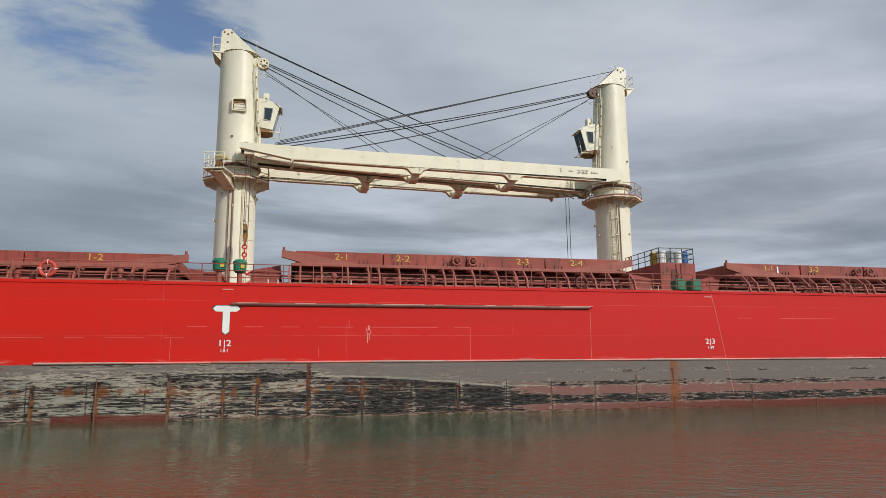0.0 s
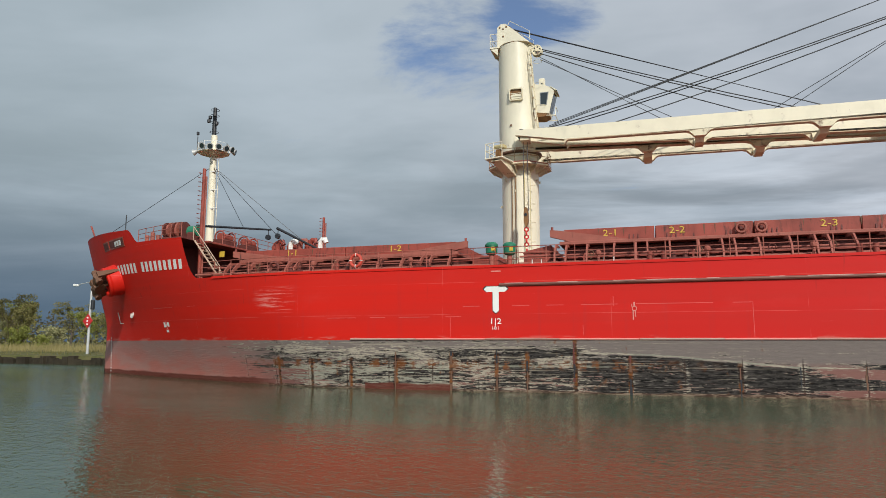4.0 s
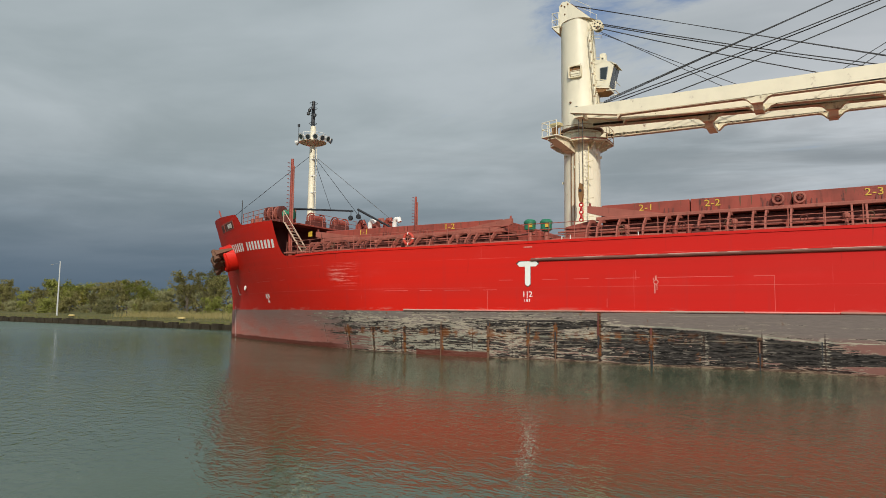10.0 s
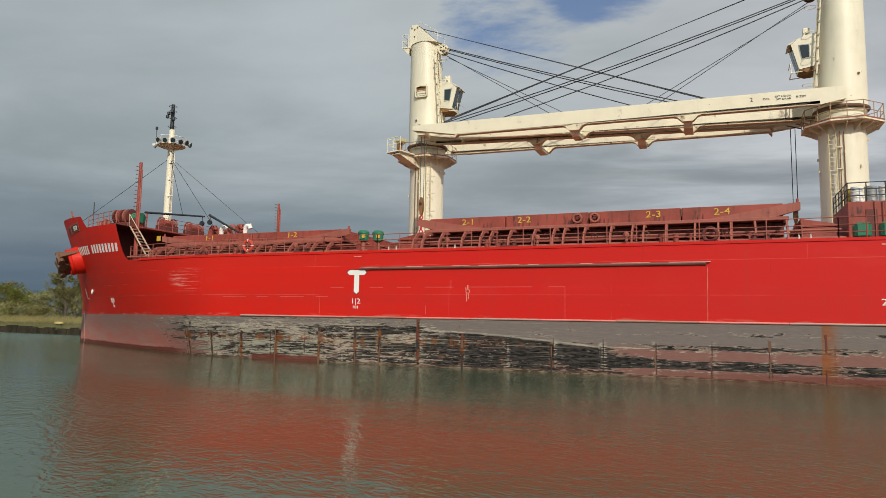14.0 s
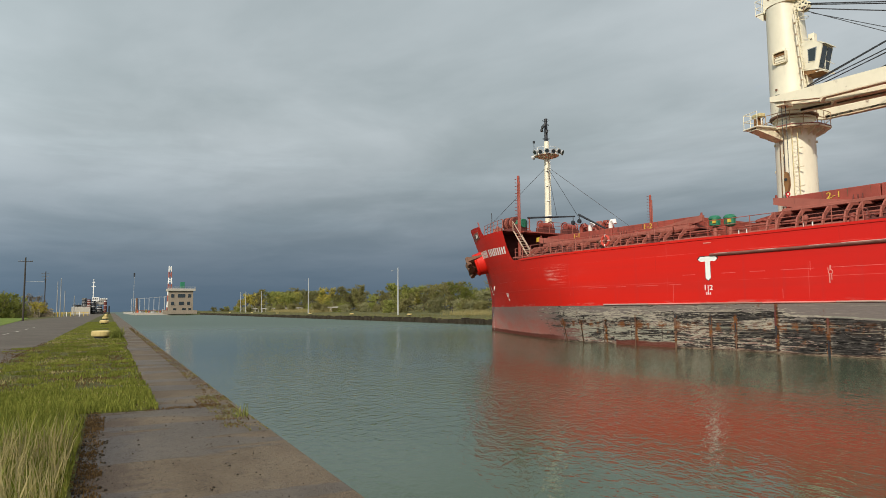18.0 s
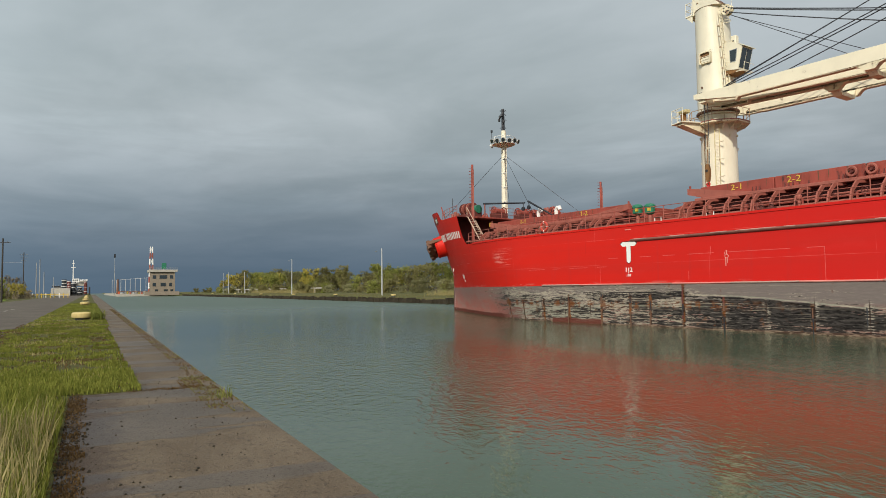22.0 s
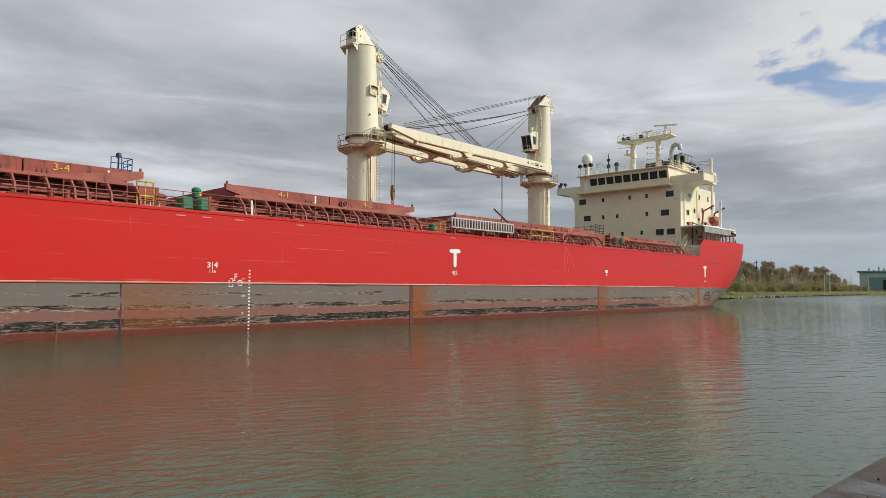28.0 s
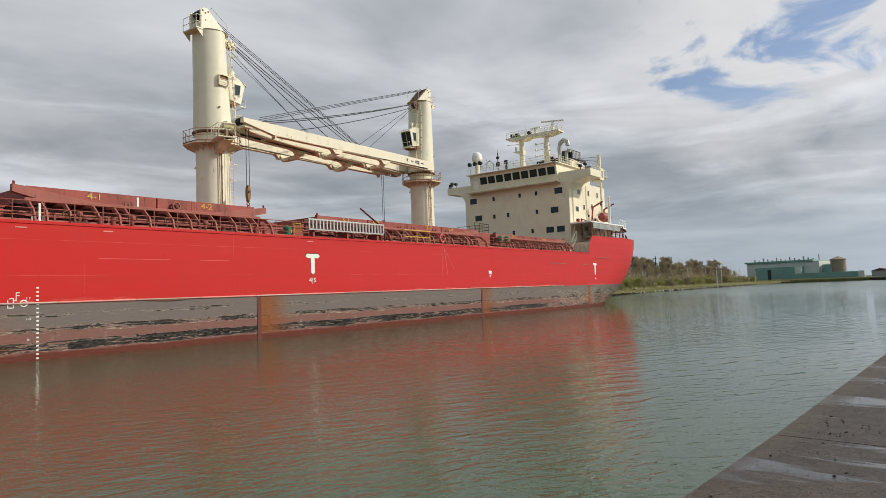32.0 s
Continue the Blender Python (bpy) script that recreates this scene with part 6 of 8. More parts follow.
for x, yy, zz, rr in ((-25.7, 6.2, 10.35, 0.42), (-25.9, 9.5, 10.4, 0.45), (-31.8, 8.5, 10.4, 0.5)):
    part("winch_drum", Geo().cyl((x, yy, zz), (x, yy + 1.3, zz), rr * 0.7, seg=18).torus((x, yy, zz), (0, 1, 0), rr, 0.06).torus((x, yy + 1.3, zz), (0, 1, 0), rr, 0.06), OXIDE, ship)
    part("winch_stand", Geo().box(x - 0.5, x + 0.5, yy - 0.1, yy + 1.4, 9.5, zz - 0.2), OXIDE_DARK, ship)
for k, x in enumerate((-21.6, -20.5, -19.7, -18.9, -18.1)):
    m = (OXIDE, WHITE, OXIDE_PALE, OXIDE, WHITE)[k]
    part("gooseneck_vent", Geo().path([(x, 7.5, 8.9), (x, 7.5, 9.75), (x + 0.15, 7.5, 9.95), (x + 0.4, 7.5, 9.95), (x + 0.5, 7.5, 9.7)], 0.17, 10), m, ship)
for k, x in enumerate((-22.2, -20.9, -19.4)):
    part("hawser_reel", Geo().torus((x, 8.6, 9.6), (0.2, 1, 0), 0.55, 0.10).cyl((x, 8.2, 9.6), (x, 9.0, 9.6), 0.35, seg=14), OXIDE, ship)
part("bow_staff", Geo().cyl((-42.6, CL, 11.0), (-43.6, CL, 13.0), 0.07, seg=8), OXIDE, ship)
part("jack_staff", Geo().cyl((-37.2, 9.2, 10.2), (-37.2, 9.2, 13.2), 0.04, seg=6), BLACK, ship)


def on_side(x, z, off=0.012):
    return Vector((x, CL - half(x, z) - off, z))


def side_patch(name, x0, x1, z0, z1, mat, parent, thick=0.02, steps=1, label=""):
    """A thin plate that lies on the port side."""
    g = Geo()
    for i in range(steps):
        a, b = x0 + (x1 - x0) * i / steps, x0 + (x1 - x0) * (i + 1) / steps
        q = [on_side(x, z, o) for o in (thick, -0.02) for x, z in ((a, z0), (b, z0), (b, z1), (a, z1))]
        g.take(q, [(0, 1, 2, 3), (7, 6, 5, 4), (0, 4, 5, 1), (1, 5, 6, 2), (2, 6, 7, 3), (3, 7, 4, 0)])
    return part(name, g, mat, parent, label)


# the name on the bow, as plain bars
name_x = -34.9
for k in range(17):
    if k != 7:
        low = 7.70 - 0.014 * k
        side_patch("name_bar", name_x, name_x + 0.31, low, low + 0.70 - 0.004 * k, WHITE, ship)
    name_x += 0.585
# bulwark openings near the stem, their shaded insides painted as dark plates
for x0, x1 in ((-36.1, -35.1), (-34.7, -32.2)):
    f = side_patch("fairlead_frame", x0 - 0.10, x1 + 0.10, 9.58, 10.24, OXIDE_PALE, ship, 0.05, 3)
    side_patch("fairlead_dark_plate", x0, x1, 9.68, 10.14, OXIDE_DARK, f, 0.065, 3)
    for k in range(3 if x1 > -35 else 0):
        side_patch("fairlead_roller", -33.7 + 0.42 * k, -33.4 + 0.42 * k, 9.70, 10.05, WHITE, f, 0.08)
# anchor housed on its bolster
out = Vector((-0.50, -0.80, -0.33)).normalized()
base = Vector((-34.85, 6.45, 7.45))
pod = part("anchor_bolster", Geo().cyl(base - out * 0.9, base + out * 0.95, 1.34, 1.12, 28), HULL_RED, ship, "red anchor bolster")
part("bolster_lip", Geo().torus(base + out * 0.95, out, 1.0, 0.18, 28, 8), HULL_RED, pod)
tip = base + out * 0.8
anchor = part("anchor", Geo().cyl(tip, tip + out * 0.9, 0.26, 0.32, 10), BROWN, ship, "rusty stockless anchor")
across = Vector((-0.62, 0.50, -0.60))
across = (across - out * across.dot(out)).normalized()
side = out.cross(across).normalized()
part("anchor_crown", Geo().cyl(tip + out * 0.85 - across * 1.15, tip + out * 0.85 + across * 1.15, 0.34, 0.34, 10).cyl(tip + out * 0.8 - side * 0.4, tip + out * 0.8 + side * 0.4, 0.5, 0.42, 8), BROWN, anchor)
for sgn in (-1, 1):                                          # flukes lie back along the bolster
    p = tip + out * 0.9 + across * 0.95 * sgn
    q = [p + across * 0.42, p - across * 0.42, p - out * 1.75 + across * (0.16 + 0.1 * sgn), p - out * 1.75 - across * (0.16 - 0.1 * sgn)]
    g = Geo().take([v - side * 0.26 for v in q[:2]] + [v - side * 0.08 for v in q[2:]] + [v + side * 0.26 for v in q[:2]] + [v + side * 0.08 for v in q[2:]], [(0, 1, 3, 2), (4, 6, 7, 5), (0, 2, 6, 4), (1, 5, 7, 3), (0, 4, 5, 1), (2, 3, 7, 6)])
    part("anchor_fluke", g, BROWN, anchor)
    part("tripping_palm", Geo().cyl(p - side * 0.55, p + side * 0.55, 0.22, 0.26, 8), BROWN, anchor)

# ---------------------------------------------------------------- marks on the side
def tee(x, z_top, wide, high, parent=ship):
    bar = [(x - wide / 2, z_top - 0.15), (x - wide / 2 + 0.16, z_top), (x + wide / 2 - 0.16, z_top), (x + wide / 2, z_top - 0.15), (x + wide / 2 - 0.16, z_top - 0.3), (x + 0.17, z_top - 0.3), (x + 0.17, z_top - high + 0.14), (x, z_top - high), (x - 0.17, z_top - high + 0.14), (x - 0.17, z_top - 0.3), (x - wide / 2 + 0.16, z_top - 0.3)]
    y = CL - half(x, z_top)
    edge = part("tug_mark_edge", Geo().prism([(x + (p - x) * 1.10, z_top - high * 0.45 + (q - z_top + high * 0.45) * 1.06) for p, q in bar], "y", y - 0.008, y + 0.05), BLACK, parent)
    part("tug_mark", Geo().prism(bar, "y", y - 0.016, y - 0.004), WHITE, edge, "white painted tug mark")


tee(-3.42, 5.62, 1.34, 1.45)
tee(72.9, 5.58, 1.34, 1.45)
tee(121.2, 5.5, 1.1, 1.5)


def side_text(text, x, z, size, wide=1.15, mat=None):
    return lettering(text, size, mat or WHITE, pose(x, CL - half(x, z) - 0.012, z, 90), ship, "hull_mark", wide=wide)


for x, z, top, low in ((-3.45, 3.72, "1|2", "181"), (24.05, 3.8, "2|3", "149"), (52.7, 3.78, "3|4", "116"), (72.85, 3.72, "4|5", "")):
    side_text(top, x, z, 0.44, 1.25)
    if low:
        side_text(low, x, z - 0.36, 0.25, 1.2)
side_patch("hull_mark", 95.8, 96.3, 4.15, 4.45, WHITE, ship)
side_patch("hull_mark", 95.95, 96.15, 3.85, 4.05, WHITE, ship)
side_patch("hull_mark", 121.0, 121.4, 3.45, 3.6, WHITE, ship)
side_patch("hull_mark", -28.9, -28.65, 3.65, 4.0, WHITE, ship)
side_patch("hull_mark", -28.55, -28.5, 3.55, 4.05, WHITE, ship)
side_patch("hull_mark", -28.4, -28.15, 3.7, 4.0, WHITE, ship)
side_patch("hull_mark", -28.65, -28.35, 3.3, 3.48, WHITE, ship)
c = on_side(-33.8, 4.75, 0.01)
nrm = Vector((-0.55, -0.83, 0.1))
cm = part("thruster_mark", Geo().torus(c, nrm, 0.30, 0.05, 24, 6), WHITE, ship, "white bow thruster symbol")
for a in (45, 135):
    d = Vector((0.83, -0.55, 0)) * math.cos(radians(a)) + Vector((0, 0, 1)) * math.sin(radians(a))
    part("mark_bar", Geo().cyl(c - d * 0.28, c + d * 0.28, 0.035, seg=6), WHITE, cm)
for a, b in (((-36.9, 5.0), (-36.9, 4.1)), ((-36.9, 4.1), (-36.2, 4.1))):
    part("bulb_mark", Geo().cyl(on_side(*a), on_side(*b), 0.04, seg=6), WHITE, ship)
# draught scale amidships and on the stem
for k in range(18):
    z = 0.12 + 0.2 * k
    side_patch("draught_tick", 54.98, 55.09, z - 0.04, z + 0.04, WHITE, ship)
for t, z in (("11", 3.02), ("10", 2.02), ("9", 1.02)):
    side_text(t, 54.62, z, 0.17, 1.5)
for k in range(12):
    z = 0.2 + 0.25 * k
    side_patch("draught_tick", stem(z) + 1.35, stem(z) + 1.5, z - 0.06, z + 0.06, WHITE, ship)
# load line
part("load_line_ring", Geo().torus((54.43, -0.005, 2.78), (0, 1, 0), 0.15, 0.03, 24, 6), WHITE, ship)
side_patch("load_line_bar", 54.20, 54.66, 2.755, 2.805, WHITE, ship, 0.03)
for z0, z1, x0, x1 in ((2.45, 3.15, 53.86, 53.90), (2.45, 2.49, 53.50, 53.86), (2.78, 2.82, 53.50, 53.86), (3.10, 3.14, 53.62, 53.86), (2.95, 3.55, 54.05, 54.09), (3.50, 3.54, 54.05, 54.3), (3.3, 3.34, 54.05, 54.3), (2.95, 2.99, 53.9, 54.09), (2.45, 3.0, 53.48, 53.52)):
    side_patch("load_line_bar", 53.95 + (x0 - 53.85) * 0.62, 53.95 + (x1 - 53.85) * 0.62 + 0.015, 2.80 + (z0 - 2.8) * 0.68, 2.80 + (z1 - 2.8) * 0.68 + 0.015, WHITE, ship)
for x in (-3.4, 24.1, 50.8, 52.3, 54.3, 72.7, 58.5):
    side_patch("scupper_plate", x - 0.26, x + 0.26, 6.42, 6.48, PINKED, ship, 0.02)
rw = random.Random(12)
# old weld straps and weeping seams in the scraped belt
for x, z1, m in ((-5.95, 2.4, BROWN), (-3.4, 2.3, BROWN), (-1.75, 2.35, BROWN), (0.7, 3.0, OXIDE_DARK), (3.5, 1.9, BLACK), (-9.2, 1.9, BROWN), (-12.0, 1.6, BROWN), (13.9, 1.5, BROWN), (16.5, 1.7, BROWN), (19.1, 1.7, BROWN), (21.45, 3.0, OXIDE_DARK), (26.6, 1.3, BROWN), (31.0, 0.9, OXIDE_PALE), (36.4, 0.9, BLACK), (44.9, 1.2, BROWN), (47.8, 3.05, OXIDE_DARK), (68.2, 3.1, OXIDE_DARK), (94.4, 3.0, OXIDE_DARK), (8.6, 1.6, BLACK), (11.2, 1.3, BLACK)):
    zz = 0.0
    while zz < z1 * 0.85:                                    # a ragged seam, in short lengths
        ln, wd = rw.uniform(0.15, 0.55), rw.uniform(0.012, 0.06)
        if rw.random() < 0.8:
            side_patch("weld_strap", x - wd + rw.uniform(-0.03, 0.03), x + wd, zz, zz + ln, m if rw.random() < 0.6 else rw.choice((BLACK, OXIDE_DARK, BROWN)), ship, 0.02)
        zz += ln
side_patch("drain_trunk", 68.05, 68.35, 0.0, BOOT, OXIDE_DARK, ship, 0.03)
side_patch("drain_trunk", 94.3, 94.55, 0.0, BOOT, OXIDE_DARK, ship, 0.03)
part("torn_strake", Geo().prism([(60.6, 2.72), (61.2, 2.80), (62.4, 2.78), (63.0, 2.70), (61.9, 2.66)], "y", -0.06, 0.0), BROWN, ship)
for x0, x1, z in ((108.8, 113.0, 5.35), (121.5, 126.0, 6.2), (117.2, 119.4, 5.3)):
    side_patch("side_sponson", x0, x1, z - 0.05, z + 0.05, OXIDE_PALE, ship, 0.06)
part("hanging_line", Geo().path([(24.3, 0.004, 6.75), (24.55, 0.004, 5.65), (25.38, 0.004, 0.75)], 0.018, 5), PINKED, ship)
part("hanging_line", Geo().path([(16.45, 0.004, 5.5), (16.4, 0.004, 2.75)], 0.014, 5), PINKED, ship)
for a, b in (((88.4, 6.6), (88.2, 3.9)), ((88.5, 6.6), (90.0, 4.6)), ((88.6, 6.4), (89.0, 4.0))):
    part("hanging_line", Geo().cyl((a[0], 0.004, a[1]), (b[0], 0.004, b[1]), 0.02, seg=5), PINKED, ship)
for x0, x1, z in ((-5.25, 9.35, 4.56), (-13.5, -5.4, 4.0), (26.0, 33.0, 5.2), (-30.0, -24.5, 5.0), (58.0, 66.0, 5.0)):
    k = int((x1 - x0) / 0.9)
    for i in range(k):
        if rw.random() < 0.8:
            a = x0 + (x1 - x0) * i / k
            side_patch("weld_seam", a, a + (x1 - x0) / k * 1.0, z - 0.014, z + 0.014, WELD, ship, 0.006)
for x, z0, z1 in ((9.33, 2.8, 4.55), (-6.0, 2.8, 3.95), (2.76, 4.45, 4.95), (1.2, 3.0, 3.5)):
    side_patch("weld_seam", x - 0.012, x + 0.012, z0, z1, WELD, ship, 0.006)
part("pit_scar", Geo().torus((3.79, -0.002, 4.32), (0, 1, 0), 0.11, 0.025, 14, 5), PINKED, ship, "chipped ring scar with pale drips")
for dx, z0, z1, wd in ((-0.06, 3.75, 4.25, 0.03), (0.05, 3.9, 4.24, 0.02), (0.0, 4.4, 4.66, 0.04), (-0.12, 4.42, 4.55, 0.02)):
    side_patch("pit_drip", 3.79 + dx - wd, 3.79 + dx + wd, z0, z1, PINKED, ship, 0.008)

# ---------------------------------------------------------------- deck fittings
def mushroom(x, y, high, mat=GREEN, r=0.34):
    p = part("ventilator", Geo().cyl((x, y, DECK), (x, y, high - 0.55), 0.14, seg=12), OXIDE_PALE, ship, "green mushroom ventilator on deck")
    part("ventilator_head", Geo().lathe([(r * 0.7, high - 0.7), (r, high - 0.6), (r, high - 0.25), (r * 1.12, high - 0.22), (r * 1.12, high - 0.12), (r * 0.8, high), (r * 0.2, high + 0.04)], x, y, 18), mat, p)
    part("head_plate_mark", Geo().box(x + r * 0.2, x + r * 0.75, y - r * 1.0 - 0.03, y - r * 0.7, high - 0.5, high - 0.28), YELLOW if mat is GREEN else mat, p)


for x, y, h in ((-4.05, 1.8, 8.3), (-3.0, 1.8, 8.25), (53.4, 3.6, 8.6), (72.4, 2.0, 7.7), (101.5, 2.0, 8.3), (102.9, 2.0, 8.3)):
    mushroom(x, y, h, r=0.34 if x < 0 else 0.26)
for x in (23.45, 24.55, 51.95, 53.0):
    p = part("winch_motor", Geo().box(x - 0.36, x + 0.36, 1.6, 2.4, 6.95, 7.75, 0.12), GREEN, ship, "green hydraulic motor box")
    part("motor_foot", Geo().box(x - 0.25, x + 0.25, 1.7, 2.3, DECK - 0.06, 6.95), OXIDE, p)
# pump house with drums between the second and third hatch
ph = part("pump_house", Geo().box(23.1, 25.7, 3.4, 8.0, DECK - 0.05, 9.02, 0.04), OXIDE, ship, "red pump house with drums on its roof")
part("house_door", Geo().box(23.9, 24.4, 3.37, 3.4, 6.95, 8.6), OXIDE_DARK, ph)
part("door_ladder", Geo().path([(24.3, 3.33, 7.0), (24.3, 3.33, 9.0)], 0.025).path([(24.65, 3.33, 7.0), (24.65, 3.33, 9.0)], 0.025), OXIDE_PALE, ph)
rail([(23.15, 8.0, 9.02), (23.15, 3.5, 9.02), (25.65, 3.5, 9.02), (25.65, 8.0, 9.02)], BLACK, ph, 1.0, 0.9, 3)
for k, m in enumerate((YELLOW, WHITE, GREY, WHITE, BLUE)):
    x = 22.9 + 0.62 * k if k else 23.4
    d = part("drum", Geo().lathe([(0.27, 9.02), (0.29, 9.05), (0.28, 9.3), (0.30, 9.33), (0.28, 9.36), (0.28, 9.6), (0.30, 9.63), (0.28, 9.66), (0.29, 9.88), (0.26, 9.9)], min(25.3, x + 0.15), 4.1 if k else 4.8, 18), m, ship, "steel oil drum on the pump house")
part("hose_box", Geo().box(26.3, 27.2, 4.0, 7.0, DECK - 0.05, 7.5, 0.05), OXIDE, ship)
part("store_box", Geo().box(50.0, 51.2, 3.8, 7.0, DECK - 0.05, 8.4, 0.05), OXIDE, ship)
part("store_box", Geo().box(99.0, 101.9, 3.5, 8.0, DECK - 0.05, 8.7, 0.05), OXIDE, ship)
fr = part("ladder_frame", Geo().path([(49.3, 2.2, DECK), (49.3, 2.2, 8.4), (50.2, 2.2, 8.4), (50.2, 2.2, DECK)], 0.05, 6).path([(49.3, 2.2, 7.6), (50.2, 2.2, 7.6)], 0.05, 6).path([(49.75, 2.2, DECK), (49.75, 2.2, 8.4)], 0.04, 6), YELLOW, ship, "yellow pipe ladder frame")
pl = part("lookout_platform", Geo().box(48.4, 49.6, 3.6, 5.0, 8.75, 8.83), OXIDE, ship)
rail([(48.4, 3.65, 8.83), (49.55, 3.65, 8.83), (49.55, 4.95, 8.83)], BLUE, pl, 1.0, 0.7, 3)
part("platform_light", Geo().cyl((49.0, 4.2, 8.8), (49.0, 4.2, 9.9), 0.05, seg=6).lathe([(0.1, 9.9), (0.17, 9.95), (0.14, 10.15), (0.05, 10.2)], 49.0, 4.2, 12), BLACK, pl)
# the stowed gangway
gw = part("gangway", Geo().box(73.3, 81.4, 0.75, 0.85, 8.12, 8.22).box(73.3, 81.4, 0.75, 0.85, 7.38, 7.48), ALLOY, ship, "pale aluminium accommodation ladder stowed on its side")
for k in range(24):
    part("gangway_slat", GSLAT, ALLOY, gw, at=pose(73.35 + 0.348 * k, 0, 0))
part("gangway_back", Geo().box(73.3, 81.4, 1.2, 1.25, 7.4, 8.2), OXIDE_DARK, gw)
for x in (73.9, 77.4, 80.8):
    part("gangway_rest", Geo().box(x - 0.1, x + 0.1, 0.9, 1.9, DECK - 0.05, 7.4), OXIDE, gw)
part("gangway_davit", Geo().path([(82.0, 1.2, DECK), (82.0, 1.2, 7.9), (79.2, 1.2, 9.4)], 0.07, 8), OXIDE_DARK, ship)
yr = part("yellow_rail", Geo().path([(83.6, 0.5, DECK), (83.6, 0.5, 7.9), (87.2, 0.5, 7.9), (87.2, 0.5, DECK)], 0.045, 6).path([(83.6, 0.5, 7.35), (87.2, 0.5, 7.35)], 0.045, 6).path([(85.4, 0.5, DECK), (85.4, 0.5, 7.9)], 0.045, 6), YELLOW, ship)
part("pilot_frame", Geo().path([(71.6, 0.4, DECK), (71.6, 0.4, 7.7), (72.2, 0.4, 7.7), (72.2, 0.4, DECK)], 0.04, 6), YELLOW, ship)


RING_RED = paint("faded_ring_red", (0.55, 0.06, 0.035), 0.6, 0.3)


def life_ring(x, y, z):
    r = part("life_ring", Geo().torus((x, y, z), (0, 1, 0), 0.34, 0.09, 24, 8), RING_RED, ship, "faded red life ring with white bands")
    for a in (0, 90, 180, 270):
        c, s = math.cos(radians(a)), math.sin(radians(a))
        part("band", Geo().torus((x + 0.34 * c, y, z + 0.34 * s), (-s, 0, c), 0.10, 0.02, 10, 5), WHITE, r)


for x in (-11.85, 88.6):
    life_ring(x, 0.18, 7.35)
for x, y, z in ((9.4, 3.1, 8.72), (10.4, 3.1, 8.72), (38.2, 3.1, 8.72), (39.2, 3.1, 8.72), (64.4, 3.1, 8.6)):
    part("hatch_wheel", Geo().torus((x, y, z), (0, 1, 0), 0.24, 0.07, 20, 6), OXIDE_PALE, ship)
    part("wheel_hub", Geo().cyl((x, y - 0.04, z), (x, y + 0.1, z), 0.08, seg=10), OXIDE_DARK, ship)
for x, y, z in ((16.6, 1.3, 7.3), (-18.2, 1.6, 7.3)):
    part("hose_coil", Geo().torus((x, y, z), (0.1, 1, 0), 0.34, 0.09, 20, 6), OXIDE_DARK, ship)
for x in (-19.8, -15.2, -8.8, 2.0, 7.5, 12.4, 29.5, 35.0, 41.0, 57.6, 60.5, 65.2, 79.5, 91.0, 106.0, 111.0):
    part("air_pipe", Geo().cyl((x, 1.2, DECK), (x, 1.2, 7.35), 0.08, seg=8).lathe([(0.14, 7.3), (0.16, 7.35), (0.16, 7.5), (0.08, 7.55)], x, 1.2, 10), OXIDE_PALE, ship)
for x in (-13.0, 5.0, 14.6, 32.5, 45.0, 58.8, 69.0, 93.0, 109.0):
    b = part("mooring_bitts", Geo().box(x - 0.6, x + 0.6, 0.55, 0.95, DECK - 0.05, 6.85), OXIDE_DARK, ship)
    for d in (-0.35, 0.35):
        part("bitt", Geo().cyl((x + d, 0.75, 6.85), (x + d, 0.75, 7.3), 0.14, seg=12), OXIDE, b)
for x in (-1.2, 2.6, 20.8, 49.5, 55.15):
    part("sounding_frame", Geo().path([(x - 0.25, 0.3, DECK), (x - 0.25, 0.3, 7.1), (x + 0.25, 0.3, 7.1), (x + 0.25, 0.3, DECK)], 0.03, 6), WHITE, ship)
part("white_gauge_post", Geo().box(55.15, 55.25, 0.15, 0.22, DECK, 7.7), WHITE, ship)
for x, m in ((30.9, WHITE), (47.2, WHITE), (61.0, WHITE)):
    part("panel_gap_mark", Geo().box(x + 0.9, x + 1.02, HY0 - 0.03, HY0 - 0.005, 8.4, 8.95), m, ship)


# hooks and falls
def hook(x, y, ztop, z, parent=ship):
    cheek = [(0, 1.35), (0.08, 1.30), (0.15, 0.95), (0.15, 0.42), (0.06, 0.0)]
    b = part("hook_block", Geo().prism([(x + dx, z + dz) for dx, dz in cheek] + [(x - dx, z + dz) for dx, dz in cheek[:0:-1]], "y", y - 0.15, y + 0.15), BLOCK_YELLOW, ship, "rusty yellow hook block hanging from the jib")
    part("block_sheave", Geo().cyl((x, y - 0.2, z + 0.82), (x, y + 0.2, z + 0.82), 0.10, seg=14), BLACK, b)
    for d in (-0.12, 0.16):
        part("fall", Geo().cyl((x + d, y, z + 1.1), (x + d, y, ztop), 0.025, seg=5), ROPE, b)
    for k in range(5):
        part("chain_link", Geo().torus((x, y, z - 0.18 - 0.26 * k), (k % 2, (k + 1) % 2, 0), 0.13, 0.05, 12, 6), RED_BRIGHT, b)
    part("hook", Geo().path([(x, y, z - 1.5), (x, y, z - 1.8), (x + 0.2, y, z - 2.0), (x + 0.38, y, z - 1.85)], 0.07, 8), RED_BRIGHT, b)


hook(-3.3, 9.0, 16.4, 10.4)
hook(21.9, 15.0, 16.2, 9.6)
hook(74.4, 9.0, 16.4, 10.4)
hook(97.6, 15.0, 16.2, 9.6)


# ---------------------------------------------------------------- writing on the stowed jibs
def on_girder(x, xa, xb):
    """Near face of the jib that points forward."""
    k = (xb - x) / (xb - xa - 0.35)
    return 10.2 + (8.5 - 10.2) * k - 0.2 - 0.006


